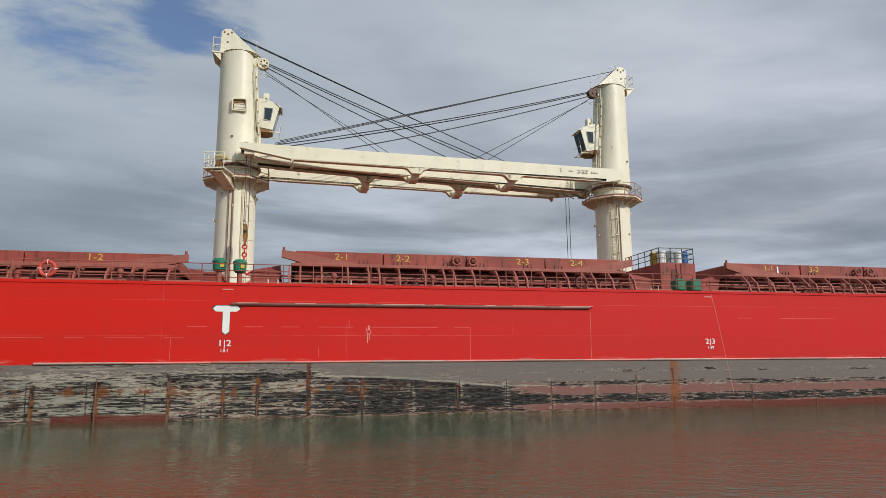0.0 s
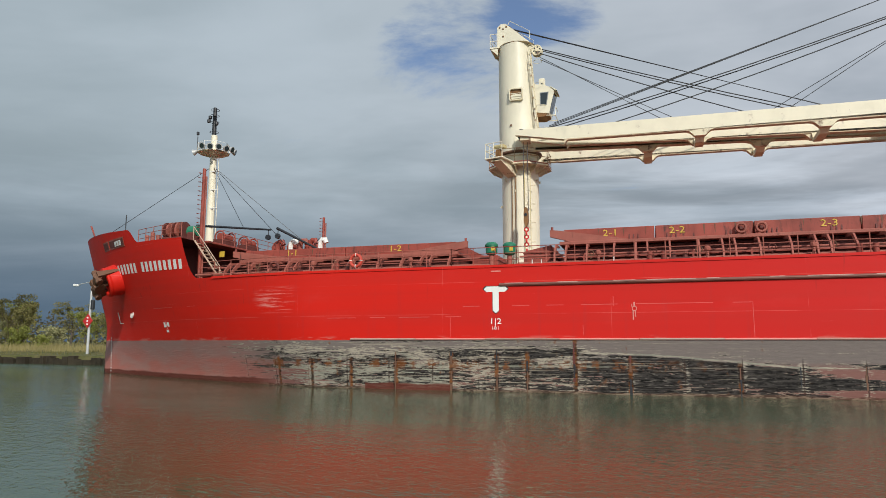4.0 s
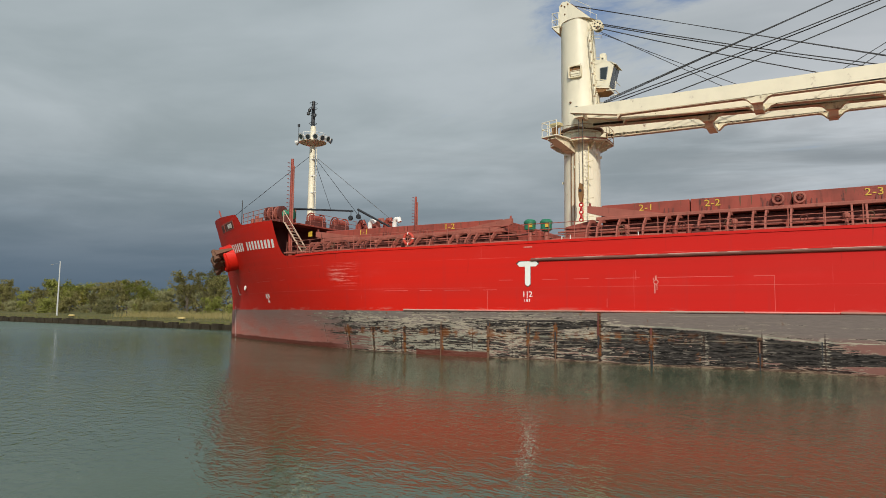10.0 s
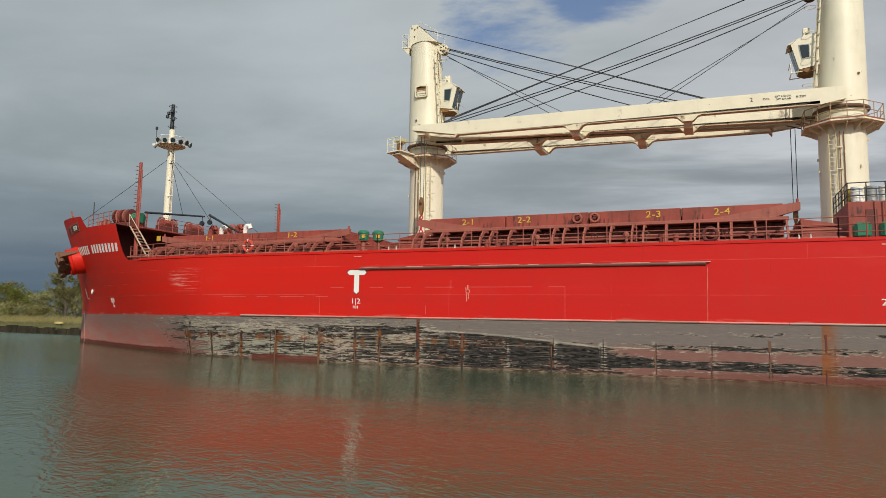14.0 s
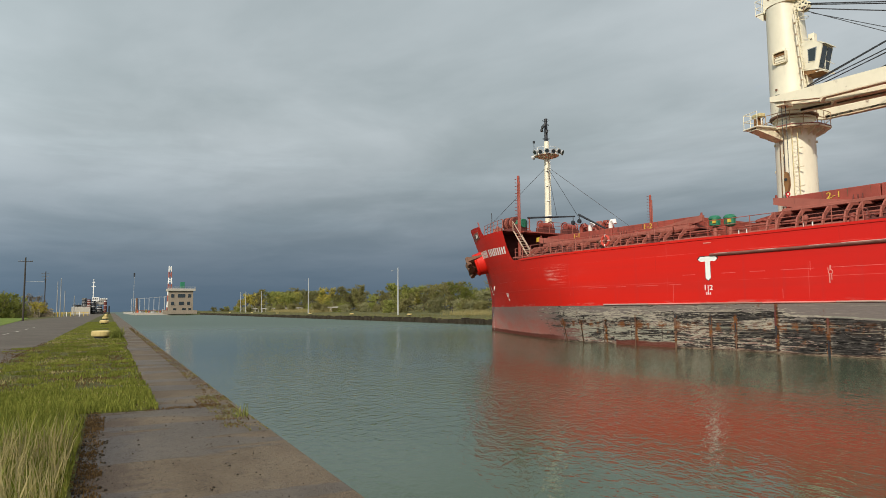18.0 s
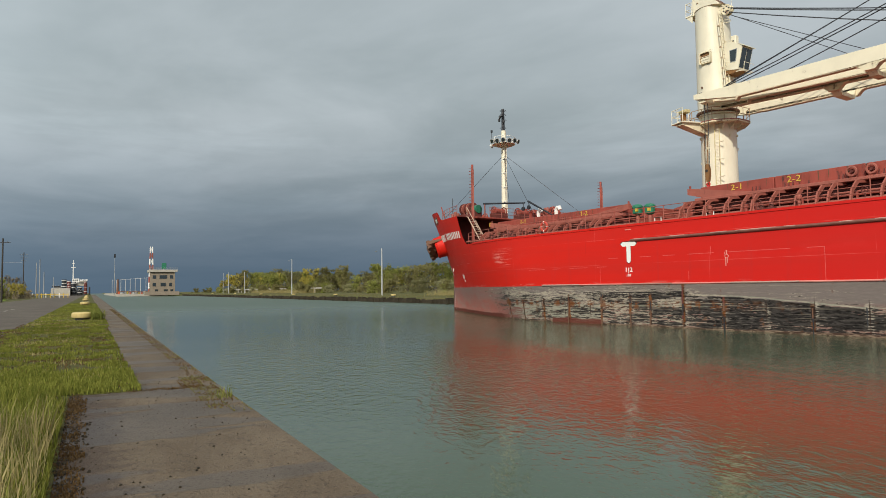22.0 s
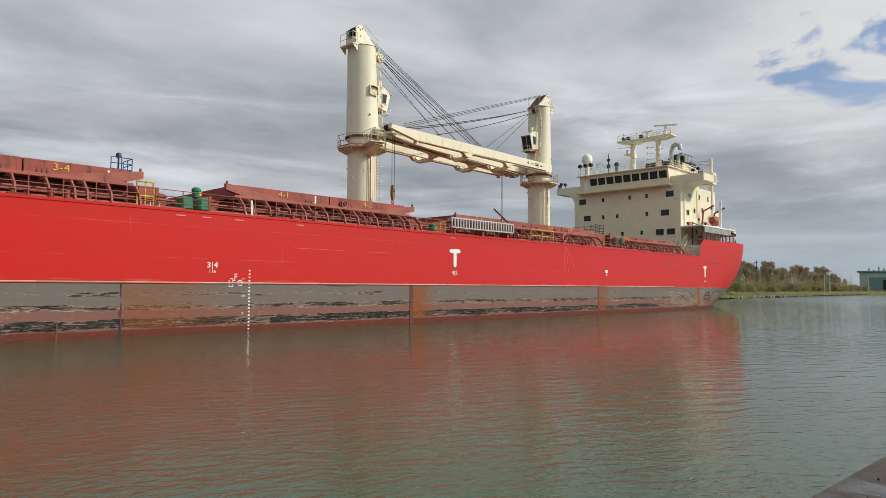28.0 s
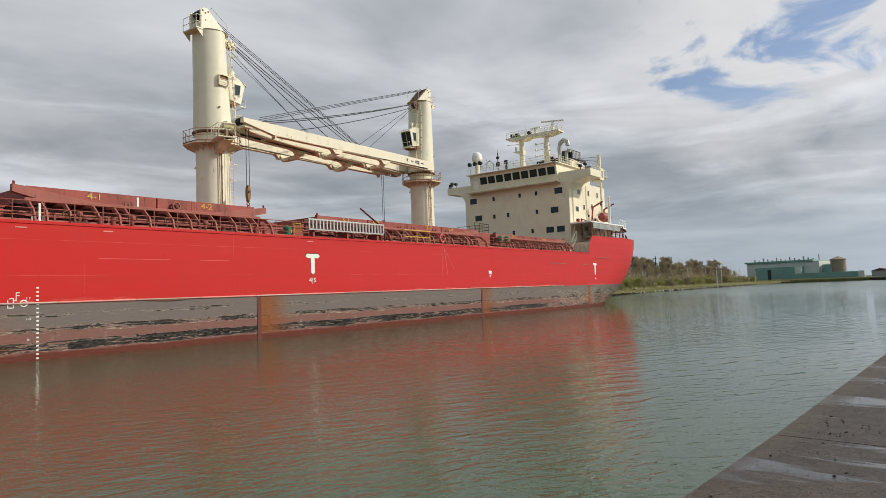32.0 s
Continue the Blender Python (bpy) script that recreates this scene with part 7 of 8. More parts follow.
turn = math.degrees(math.atan2(1.7, 28.2))
for text, x, z, size, wide in (("2", 19.15, 16.86, 0.36, 0.9), ("SWL", 20.0, 16.84, 0.17, 1.2), ("35T HOOK", 20.95, 16.95, 0.17, 1.15), ("28T GRAB", 20.95, 16.77, 0.17, 1.15), ("8-25M", 21.95, 16.84, 0.19, 1.15)):
    lettering(text, size, BLACK, pose(x, on_girder(x, -4.2, 24.35) - 0.006, z, 90, 0, turn), ship, "jib_marking", 0.006, wide)
for x, z, long, high in ((95.7, 16.86, 0.2, 0.3), (96.6, 16.84, 0.4, 0.12), (97.5, 16.95, 0.8, 0.1), (97.5, 16.77, 0.8, 0.1), (98.5, 16.84, 0.5, 0.12)):
    yy = on_girder(x, 73.2, 100.9)
    part("jib_marking", Geo().box(-long / 2, long / 2, -0.012, 0.0, -high / 2, high / 2), BLACK, ship, at=pose(x, yy, z, 0, 0, turn))


# ---------------------------------------------------------------- rust runs and small gear along the hatch sides
RUN = Geo().prism([(-0.03, 0.0), (0.03, 0.0), (0.012, -0.42), (-0.006, -0.46)], "y", 0.0, 0.006).mesh("rust_run", BROWN)
rr = random.Random(5)
for x0, x1, num, panels, top in HATCHES:
    drop_z = -0.3 if num == "1" else 0.0
    for k in range(int((x1 - x0) / 0.8)):
        if rr.random() < 0.6:
            part("rust_run", RUN, BROWN, ship, at=pose(x0 + 0.3 + 0.8 * k + rr.uniform(-0.3, 0.3), HY0 - 0.008, top - 0.04 + drop_z) @ Matrix.Diagonal((rr.uniform(0.5, 1.6), 1, rr.uniform(0.5, 1.3), 1)))
    for k in range(int((x1 - x0) / 3.1)):
        x = x0 + 1.5 + 3.1 * k + rr.uniform(-0.6, 0.6)
        part("valve_wheel", Geo().torus((x, 1.7, 7.45), (0, 1, 0.2), 0.16, 0.03, 14, 5).cyl((x, 1.75, 6.9), (x, 1.72, 7.45), 0.035, seg=6), OXIDE_DARK if k % 2 else BROWN, ship)
for x in (-16.0, -7.8, 6.1, 18.9, 31.6, 43.2, 57.2, 66.2, 84.0, 92.5, 108.0):
    part("roller_fairlead", Geo().box(x - 0.5, x + 0.5, 0.25, 0.55, DECK - 0.05, 6.92, 0.02).cyl((x - 0.28, 0.4, 6.9), (x - 0.28, 0.4, 7.2), 0.13, seg=10).cyl((x + 0.28, 0.4, 6.9), (x + 0.28, 0.4, 7.2), 0.13, seg=10), OXIDE_DARK, ship)

# ---------------------------------------------------------------- canal, banks, quay
CANAL = pose(0, 0, 0, 0, 0, -6.4)       # u runs along the quay to the right, v across the water
TOP = 1.05                               # height of the quay


def cpose(u, v, z=0.0, turn=0.0):
    return CANAL @ pose(u, v, z, 0, 0, turn)


def far_edge(u):
    if u < 40:
        return 54.0
    return 54.0 + (u - 40) * 0.21 if u < 183 else min(110.0, 84.0 + (u - 183) * 0.129)


def quay_edge(u):
    """The quay bends very slightly where the camera stands."""
    if u < -5:
        return 1.9 + 0.0033 * (-5 - u)
    return 1.9 + 0.009 * (u + 5) if u < 4 else 1.98 + 0.036 * (u - 4)


US = [-2500, -1200, -700, -520, -471, -469, -420, -300, -200, -120, -60, 0, 60, 120, 160, 200, 260, 320, 400, 409, 411, 700, 1300, 2500]
rows = []
for u in US:
    f = far_edge(u) if u < 410 else 24.0
    if u < -470:
        f = 36.0
    rows.append([(u, -2500, 2.0), (u, -60, 0.95), (u, 0.2, 0.95), (u, 0.3, -4.0), (u, f - 1.5, -4.0), (u, f, -0.3), (u, f + 0.5, 1.0), (u, f + 14, 1.5), (u, f + 80, 2.2), (u, 2500, 3.0)])
g = Geo().take([p for r in rows for p in r], [(a * 10 + i, (a + 1) * 10 + i, (a + 1) * 10 + i + 1, a * 10 + i + 1) for a in range(len(rows) - 1) for i in range(9)])
solid("ground", g, GRASS_LAND, "grassy canal banks with a low earth edge", "ground", kind="structure", at=CANAL, smooth=0)
g = Geo().take([(-2500, 0.5, 0), (418, 0.5, 0), (418, 130, 0), (-2500, 130, 0)], [(0, 1, 2, 3)])
solid("water", g, WATER, "murky green canal water with small ripples", "water", kind="structure", at=CANAL, smooth=0)

# dark stone edge of the far bank
g = Geo()
rnd = random.Random(4)
u = -468.0
while u < 400:
    f, step = far_edge(u), rnd.uniform(0.4, 1.3)
    h = rnd.uniform(0.5, 1.02) if u < 100 else rnd.uniform(0.12, 0.5)
    y0 = f - rnd.uniform(0.0, 0.7)
    g.prism([(u, y0 + 0.2), (u + step * 0.4, y0), (u + step + 0.2, y0 + rnd.uniform(0, 0.3)), (u + step + 0.2, f + 0.7), (u, f + 0.7)], "z", -0.6, h)
    u += step
solid("bank_revetment", g, BANK, "dark weathered stone edge along the far bank", "bank", kind="structure", at=CANAL, smooth=0)

g = Geo()
for k in range(420):
    u = rnd.uniform(160, 400)
    f, q = far_edge(u) - rnd.uniform(-0.8, 0.5), rnd.uniform(0.15, 0.55)
    g.prism([(u - q, f), (u, f - q * 0.6), (u + q, f), (u + q * 0.4, f + q * 0.7)], "z", -0.2, rnd.uniform(0.2, 0.75))
tagged(new("shore_stones", g.mesh("shore_stones", CONCRETE_PALE, 0)), "pale broken stones along the far shore", "stones", kind="stuff").matrix_basis = CANAL

# quay slabs
quay = thing("quay", "worn brown concrete quay with damp patches", "quay", kind="structure", at=CANAL)
cuts = [-600, -300, -150, -110, -84, -62, -46, -38, -31.2, -21.0, -11.6, 0.8, 7.2, 13.6, 20.0, 30.0, 60.0, 150.0]
for a, b in zip(cuts, cuts[1:]):
    back = 0.7 if b <= -11.5 else -0.25
    k = 0.018
    poly = [(a + 0.018, back), (b - 0.018, back), (b - 0.018, quay_edge(b)), (a + 0.018, quay_edge(a))]
    sl = part("slab", Geo().prism(poly, "z", -3.0, TOP - rnd.uniform(0, 0.006)), QUAY, quay, smooth=0)
g = Geo().box(-900, -11.6, -14.0, -2.75, 0.6, 1.0).box(-11.6, 60, -14.0, -4.2, 0.6, 1.0)
lawn = Geo().prism([(-60, -10.0), (-60, -40), (-215, -40), (-215, -19.2), (-118, -13.0), (-95, -11.6)], "z", 0.9, 1.03)
solid("roadside_lawn", lawn, APRON_GRASS, "fresh green grass beside the service road", "grass", kind="structure", at=CANAL)
solid("road", g, ASPHALT, "grey patched asphalt service road", "road", kind="structure", at=CANAL)
g = Geo()
for k in range(9):
    u0 = -20.0 - 7.5 * k
    g.box(u0 - 2.6, u0, -6.6 - 0.05 * k, -6.45 - 0.05 * k, 1.0, 1.004)
solid("road_paint", g, CONCRETE_PALE, "faded pale lane dashes on asphalt", "road marking", kind="structure", at=CANAL)
solid("verge", Geo().box(-900, -11.6, -2.8, 0.72, 0.5, 1.06).box(-11.62, 20, -4.4, -0.24, 0.5, 1.06), TURF, "turf strip between road and quay", "verge", kind="structure", at=CANAL)


def blades(name, n, area, tall, mat, seed, label, clump=0.0, wide=0.008, kindness="stuff", where=None):
    """Many bent blades of grass."""
    r = random.Random(seed)
    vs, fs = [], []
    u0, u1, v0, v1 = area
    cent = [(r.uniform(u0, u1), r.uniform(v0, v1)) for _ in range(max(1, int(n / 60)))]
    for _ in range(n):
        if clump:
            c = cent[int(r.random() * len(cent))]
            u, v = c[0] + r.gauss(0, clump), c[1] + r.gauss(0, clump)
            u, v = min(max(u, u0), u1), min(max(v, v0), v1)
        else:
            u, v = r.uniform(u0, u1), r.uniform(v0, v1)
        if where and not where(u, v, r):
            continue
        h = r.uniform(*tall)
        a = r.uniform(0, 2 * math.pi)
        lean = h * r.uniform(0.1, 0.55)
        dx, dy = math.cos(a), math.sin(a)
        w = wide * r.uniform(0.6, 1.5)
        px, py = -dy * w, dx * w
        k = len(vs)
        z = 1.05
        vs += [(u - px, v - py, z), (u + px, v + py, z), (u + dx * lean * 0.35 + px * 0.8, v + dy * lean * 0.35 + py * 0.8, z + h * 0.6), (u + dx * lean * 0.35 - px * 0.8, v + dy * lean * 0.35 - py * 0.8, z + h * 0.6), (u + dx * lean, v + dy * lean, z + h)]
        fs += [(k, k + 1, k + 2, k + 3), (k + 3, k + 2, k + 4)]
    me = bpy.data.meshes.new(name)
    me.from_pydata(vs, [], fs)
    me.materials.append(mat)
    ob = new(name, me)
    ob.matrix_basis = CANAL
    return tagged(ob, label, "grass", kind=kindness)


blades("verge_grass", 46000, (-34, -11.6, -2.7, 0.72), (0.02, 0.10), BLADE, 1, "short green verge grass beside the quay", 0.10, 0.009, where=lambda u, v, r: v > -2.7 + 0.5 * r.random() and noise.noise((u * 1.1, v * 1.6, 0.0)) > -0.22 + 0.3 * r.random() - 0.25 * (u > -15))
blades("verge_grass", 16000, (-110, -34, -2.7, 0.8), (0.03, 0.09), BLADE, 2, "short green verge grass beside the quay", 0.35, 0.028)
blades("verge_grass", 9000, (-15.0, -11.6, -2.6, 0.75), (0.04, 0.12), BLADE, 3, "bright green grass at the slab corner", 0.0, 0.008)
blades("tall_grass", 30000, (-12.2, -3.0, -3.6, -0.28), (0.05, 0.19), BLADE, 5, "tall green grass beside the concrete", 0.14, 0.005)
blades("tall_grass", 7000, (-11.6, -3.2, -3.4, -0.34), (0.12, 0.30), BLADE, 15, "tall green grass beside the concrete", 0.0, 0.0055)
blades("verge_grass", 9000, (-3.0, 14.0, -4.1, -0.30), (0.03, 0.10), BLADE, 16, "short green verge grass beside the quay", 0.16, 0.008)
blades("dry_grass", 1500, (-9.8, -3.4, -2.4, -0.34), (0.18, 0.40), DRY_GREEN, 6, "tall dry straw-coloured grass stems", 0.0, 0.0045)
blades("dry_grass", 500, (-43.2, -41.6, 0.15, 0.75), (0.3, 0.7), DRY_GREEN, 7, "dry straw grass clump by a bollard", 0.2, 0.012)
blades("dry_grass", 5000, (-60, -12.2, -2.7, 0.6), (0.03, 0.10), STRAW, 8, "dry stems scattered in the verge", 0.3, 0.007)
blades("dry_litter", 14000, (-40, -11.7, -2.9, 0.7), (0.01, 0.05), DEAD, 23, "dead brown leaves and stems in the verge", 0.30, 0.012)
blades("dry_litter", 3000, (-12.0, -3.2, -0.42, -0.06), (0.006, 0.03), DEAD, 24, "brown dead grass lying over the concrete's rim", 0.0, 0.006)
blades("dry_grass", 700, (-8.6, -3.4, -0.95, -0.32), (0.25, 0.55), STRAW, 25, "pale straw stalks along the concrete", 0.0, 0.0045)
blades("verge_grass", 9000, (-34, -6.0, -3.9, -2.6), (0.02, 0.07), BLADE, 26, "grass creeping over the edge of the asphalt", 0.12, 0.010, where=lambda u, v, r: noise.noise((u * 0.8, v * 1.2, 3.0)) > 0.5 * (-2.6 - v) - 0.2)
blades("dry_litter", 3500, (-34, -6.0, -4.4, -2.6), (0.006, 0.03), DEAD, 27, "dead leaves along the edge of the asphalt", 0.25, 0.014)
blades("dry_litter", 3000, (-11.9, -3.2, -0.30, -0.02), (0.005, 0.03), DEAD, 18, "brown dead grass lying over the concrete's rim", 0.06, 0.006)
blades("dry_litter", 900, (-13.0, -8.6, 1.36, 1.84), (0.004, 0.022), DEAD, 19, "brown leaf litter along the quay edge", 0.10, 0.008)
blades("dry_litter", 2600, (-70, -12.2, 1.62, 1.92), (0.005, 0.03), DEAD, 20, "brown leaf litter along the quay edge", 0.0, 0.012)
blades("joint_weed", 420, (-11.68, -11.5, 0.55, 1.86), (0.006, 0.03), DEAD, 21, "dry weeds in the joint between slabs", 0.06, 0.006)
blades("edge_moss", 900, (-13.0, -9.2, 1.45, 1.85), (0.006, 0.02), LEAF_OLIVE, 9, "moss and weeds in the quay's edge joint", 0.12, 0.010)
blades("edge_moss", 3000, (-70, -9, 1.68, 1.9), (0.006, 0.028), LEAF_OLIVE, 10, "moss and weeds in the quay's edge joint", 0.3, 0.012)
blades("edge_weed", 22, (-10.8, -9.6, 1.6, 1.85), (0.05, 0.22), DRY_GREEN, 12, "dry weeds on the quay edge", 0.08, 0.005)
blades("edge_weed", 26, (16.6, 17.2, 2.2, 2.34), (0.04, 0.24), LEAF_OLIVE, 13, "small weeds on the quay edge", 0.08, 0.006)
# grit, clods and leaves lying on the concrete
r2 = random.Random(31)
g = Geo()
for k in range(1700):
    if r2.random() < 0.35:
        u, v = r2.uniform(-11.5, -3.0), -0.25 + abs(r2.gauss(0, 0.16))
    elif r2.random() < 0.7:
        u, v = r2.uniform(4.0, 17.0), r2.uniform(0.0, 1.9)
    else:
        u, v = r2.uniform(-13.5, -3.5), r2.uniform(0.2, 1.9)
    s = r2.choice((0.003, 0.004, 0.005, 0.006, 0.008, 0.013)) * (1.4 if v < 0.1 and u < 0 else 0.9)
    if v > quay_edge(u) - 0.05:
        continue
    g.cyl((u, v, TOP - 0.004), (u + s * 0.3, v + s * 0.2, TOP + s * 0.7), s * r2.uniform(0.8, 1.5), s * r2.uniform(0.5, 1.0), r2.choice((4, 5, 6)))
tagged(new("grit", g.mesh("grit", BANK)), "dark clods and grit lying on the concrete", "grit", kind="stuff").matrix_basis = CANAL


def bollard(u, v, s=1.0, z=TOP):
    b = thing("bollard", "squat mooring bollard with a pale yellow cap", "bollard", "bollards along the quay", at=cpose(u, v, z - 0.03))
    part("bollard_base", Geo().lathe([(0.46 * s, 0), (0.44 * s, 0.06 * s), (0.38 * s, 0.08 * s), (0.38 * s, 0.16 * s)], 0, 0, 20), BLACK, b)
    part("bollard_cap", Geo().lathe([(0.38 * s, 0.14 * s), (0.53 * s, 0.18 * s), (0.56 * s, 0.24 * s), (0.55 * s, 0.42 * s), (0.48 * s, 0.48 * s), (0.1 * s, 0.50 * s)], 0, 0, 24), BOLLARD_YELLOW, b)
    return b


BOLLARD_YELLOW = paint("worn_yellow_paint", (0.60, 0.47, 0.19), 0.6, 0.5, 0.2)
for k in range(7):
    bollard(-43.3 - 50.0 * k, -0.35 - 0.15 * k)
for u in (-92, -128, -165, -205, -250, -300, -360, 172, 196, 225):
    bollard(u, far_edge(u) + 2.0, 1.0, 1.15)


# ---------------------------------------------------------------- trees
def tree_proto(high, wide, mat, seed, clumps=46, per=34, leaf=0.16, bare=False):
    """A tapered trunk with limbs and a ragged crown of small leaves."""
    r = random.Random(seed)
    g = Geo()
    base = r.uniform(0.16, 0.22) * high / 9
    g.cyl((0, 0, -0.3), (r.uniform(-.2, .2), r.uniform(-.2, .2), high * 0.45), base, base * 0.6, 8)
    tips = []
    for k in range(9):
        z0 = high * r.uniform(0.2, 0.5)
        a = r.uniform(0, 6.28)
        d = wide * r.uniform(0.3, 0.9)
        p1 = Vector((math.cos(a) * d * 0.5, math.sin(a) * d * 0.5, z0 + high * r.uniform(0.12, 0.22)))
        p2 = Vector((math.cos(a) * d, math.sin(a) * d, min(high * 0.97, z0 + high * r.uniform(0.3, 0.55))))
        g.cyl((0, 0, z0), p1, base * 0.4, base * 0.25, 5)
        g.cyl(p1, p2, base * 0.25, base * 0.08, 5)
        tips += [p1, p2]
        for _ in range(5 if bare else 2):
            q = p2 + Vector((r.uniform(-1, 1) * wide * 0.35, r.uniform(-1, 1) * wide * 0.35, r.uniform(0.0, 0.25) * high))
            g.cyl(p1.lerp(p2, r.uniform(0.3, 1)), q, base * 0.1, base * 0.03, 4)
            tips.append(q)
    trunk = g.mesh("trunk", PALE_BARK if bare else BARK)
    vs, fs = [], []
    for c in range(clumps):
        t = tips[int(r.random() * len(tips))]
        c0 = t + Vector((r.gauss(0, 0.16) * wide, r.gauss(0, 0.16) * wide, r.gauss(0, 0.07) * high))
        c0.z = min(max(c0.z, high * 0.12), high * r.uniform(0.9, 1.08))
        if high < 4.0:                                       # shrubs are leafy down to the ground
            c0 = Vector((r.gauss(0, 0.34) * wide, r.gauss(0, 0.34) * wide, high * (0.06 + 0.80 * r.random() ** 1.3)))
            c0.x *= 1.1 - 0.45 * c0.z / high
            c0.y *= 1.1 - 0.45 * c0.z / high
        rad = wide * r.uniform(0.10, 0.26)
        for _ in range(per):
            d = Vector((r.gauss(0, 1), r.gauss(0, 1), r.gauss(0, 0.8)))
            p = c0 + d * rad * 0.6
            s = leaf * r.uniform(0.5, 1.5)
            a = Vector((r.uniform(-0.4, 0.4), r.uniform(-0.4, 0.4), 1.0) if bare else (r.uniform(-1, 1), r.uniform(-1, 1), r.uniform(-1, 1))).normalized() * s
            b = a.orthogonal().normalized() * s * (0.07 if bare else 0.8)
            k = len(vs)
            vs += [p - a, p + b, p + a, p - b]
            fs.append((k, k + 1, k + 2, k + 3))
    crown = bpy.data.meshes.new("crown")
    crown.from_pydata(vs, [], fs)
    crown.materials.append(mat)
    return trunk, crown


PROTOS = {}
for name, spec in {
    "yellow_a": (9.0, 3.6, LEAF_YELLOW, 11), "yellow_b": (8.0, 3.2, LEAF_YELLOW, 12), "green_a": (9.0, 3.4, LEAF_GREEN, 13), "green_b": (8.0, 3.6, LEAF_GREEN, 14),
    "olive_a": (10.0, 3.6, LEAF_OLIVE, 15), "olive_b": (9.0, 3.8, LEAF_OLIVE, 16), "pale_a": (7.0, 3.0, LEAF_PALE, 17)}.items():
    PROTOS[name] = tree_proto(*spec, clumps=60, per=40, leaf=0.17)
PROTOS["bare_a"] = tree_proto(11.0, 2.0, LEAF_BROWN, 18, 70, 26, 0.50, True)
PROTOS["bare_b"] = tree_proto(10.0, 1.7, LEAF_BROWN, 19, 70, 26, 0.50, True)
PROTOS["shrub_g"] = tree_proto(3.0, 2.4, LEAF_GREEN, 20, 46, 34, 0.12)
PROTOS["shrub_t"] = tree_proto(3.0, 2.4, LEAF_BROWN, 23, 46, 34, 0.14)
PROTOS["shrub_o"] = tree_proto(3.0, 2.6, LEAF_OLIVE, 21, 46, 34, 0.12)
PROTOS["shrub_p"] = tree_proto(2.6, 2.4, LEAF_PALE, 22, 46, 34, 0.12)
TREE_WORDS = {"yellow": "broadleaf tree in yellow spring leaf on the bank", "green": "young green tree among canal-side scrub", "olive": "dark olive tree in the bank wood",
              "pale": "pale silvery willow at the wood's edge", "bare": "bare brown tree with thin twigs", "shrub": "low leafy shrub at the wood's edge"}


def plant(kind, u, v, z, s, turn, sz=1.0):
    trunk, crown = PROTOS[kind]
    word = kind.split("_")[0]
    t = thing("shrub" if word == "shrub" else "tree", TREE_WORDS[word], "shrub" if word == "shrub" else "tree", "trees along the canal")
    t.matrix_basis = cpose(u, v, z, turn) @ Matrix.Diagonal((s, s, s * sz, 1))
    part("trunk", trunk, BARK, t)
    part("crown", crown, None, t)


rt = random.Random(77)
far_kinds = ["olive_a", "olive_b", "green_a", "olive_b", "green_a", "green_b", "olive_a", "yellow_b", "pale_a"]
u = -560.0
while u < -48:                                               # the wood on the far bank
    step = rt.uniform(3.0, 5.0) if u > -330 else rt.uniform(5.0, 8.0)
    kinds = far_kinds if u > -360 else ["yellow_a", "yellow_b", "green_a", "yellow_a", "olive_a"]
    depth = rt.uniform(86, 112)
    plant(rt.choice(kinds), u, depth, 1.8, rt.uniform(0.70, 1.02) * (0.72 if u > -125 else 1.0 if u > -330 else 1.4), rt.uniform(0, 360))
    if rt.random() < 0.8:
        plant(rt.choice(["shrub_g", "shrub_o", "shrub_p", "shrub_o"]), u + rt.uniform(-2, 2), rt.uniform(72, 86), 1.6, rt.uniform(0.7, 1.4), rt.uniform(0, 360), 1.1)
    u += step
u = 150.0
while u < 374:                                               # scrub and bare trees on the right bank
    f = far_edge(u)
    plant(rt.choice(["bare_a", "bare_b"]), u, f + rt.uniform(14, 20), 1.6, rt.uniform(0.55, 0.9) if u < 280 else rt.uniform(0.45, 0.75), rt.uniform(0, 360))
    plant(rt.choice(["shrub_g", "shrub_o", "shrub_p", "shrub_t"]), u, f + rt.uniform(5, 9), 1.3, rt.uniform(0.7, 1.2), rt.uniform(0, 360))
    plant(rt.choice(["bare_a", "bare_b"]), u + rt.uniform(-2, 2), f + rt.uniform(18, 36), 1.8, rt.uniform(0.75, 1.1), rt.uniform(0, 360))
    plant(rt.choice(["shrub_t", "shrub_g", "shrub_p", "shrub_o", "shrub_t"]), u + rt.uniform(-2, 2), f + rt.uniform(12, 18), 1.4, rt.uniform(0.8, 1.2), rt.uniform(0, 360), 1.3)
    u += rt.uniform(2.6, 3.8)
for u, v, k, s in ((-238, -22.0, "bare_a", 0.6), (-240, -20.6, "bare_b", 0.55), (-244, -19.6, "bare_a", 0.6), (-250, -18.4, "bare_b", 0.5), (-256, -23.5, "bare_b", 0.7), (-230, -17.5, "yellow_b", 0.5), (-236, -20, "yellow_a", 0.5), (-262, -22, "bare_a", 0.6)):
    plant(k, u, v, 1.0, s, 40 * s + u)
for u, v, k, s in ((-222, -24.0, "shrub_g", 1.7), (-216, -26.5, "shrub_g", 2.0), (-219, -29.5, "shrub_g", 1.9), (-214, -32.5, "shrub_g", 1.8), (-228, -22.6, "shrub_t", 1.3), (-226, -27.5, "shrub_g", 1.9), (-222, -35.0, "shrub_o", 2.0), (-246, -21.5, "shrub_o", 1.0), (-250, -19.8, "shrub_t", 1.0), (-258, -17.8, "shrub_t", 0.8), (-262, -21.0, "shrub_o", 1.2)):
    plant(k, u, v, 0.9, s, 70 * s + u, 1.25)
# masses of woodland behind the single trees
r3 = random.Random(9)


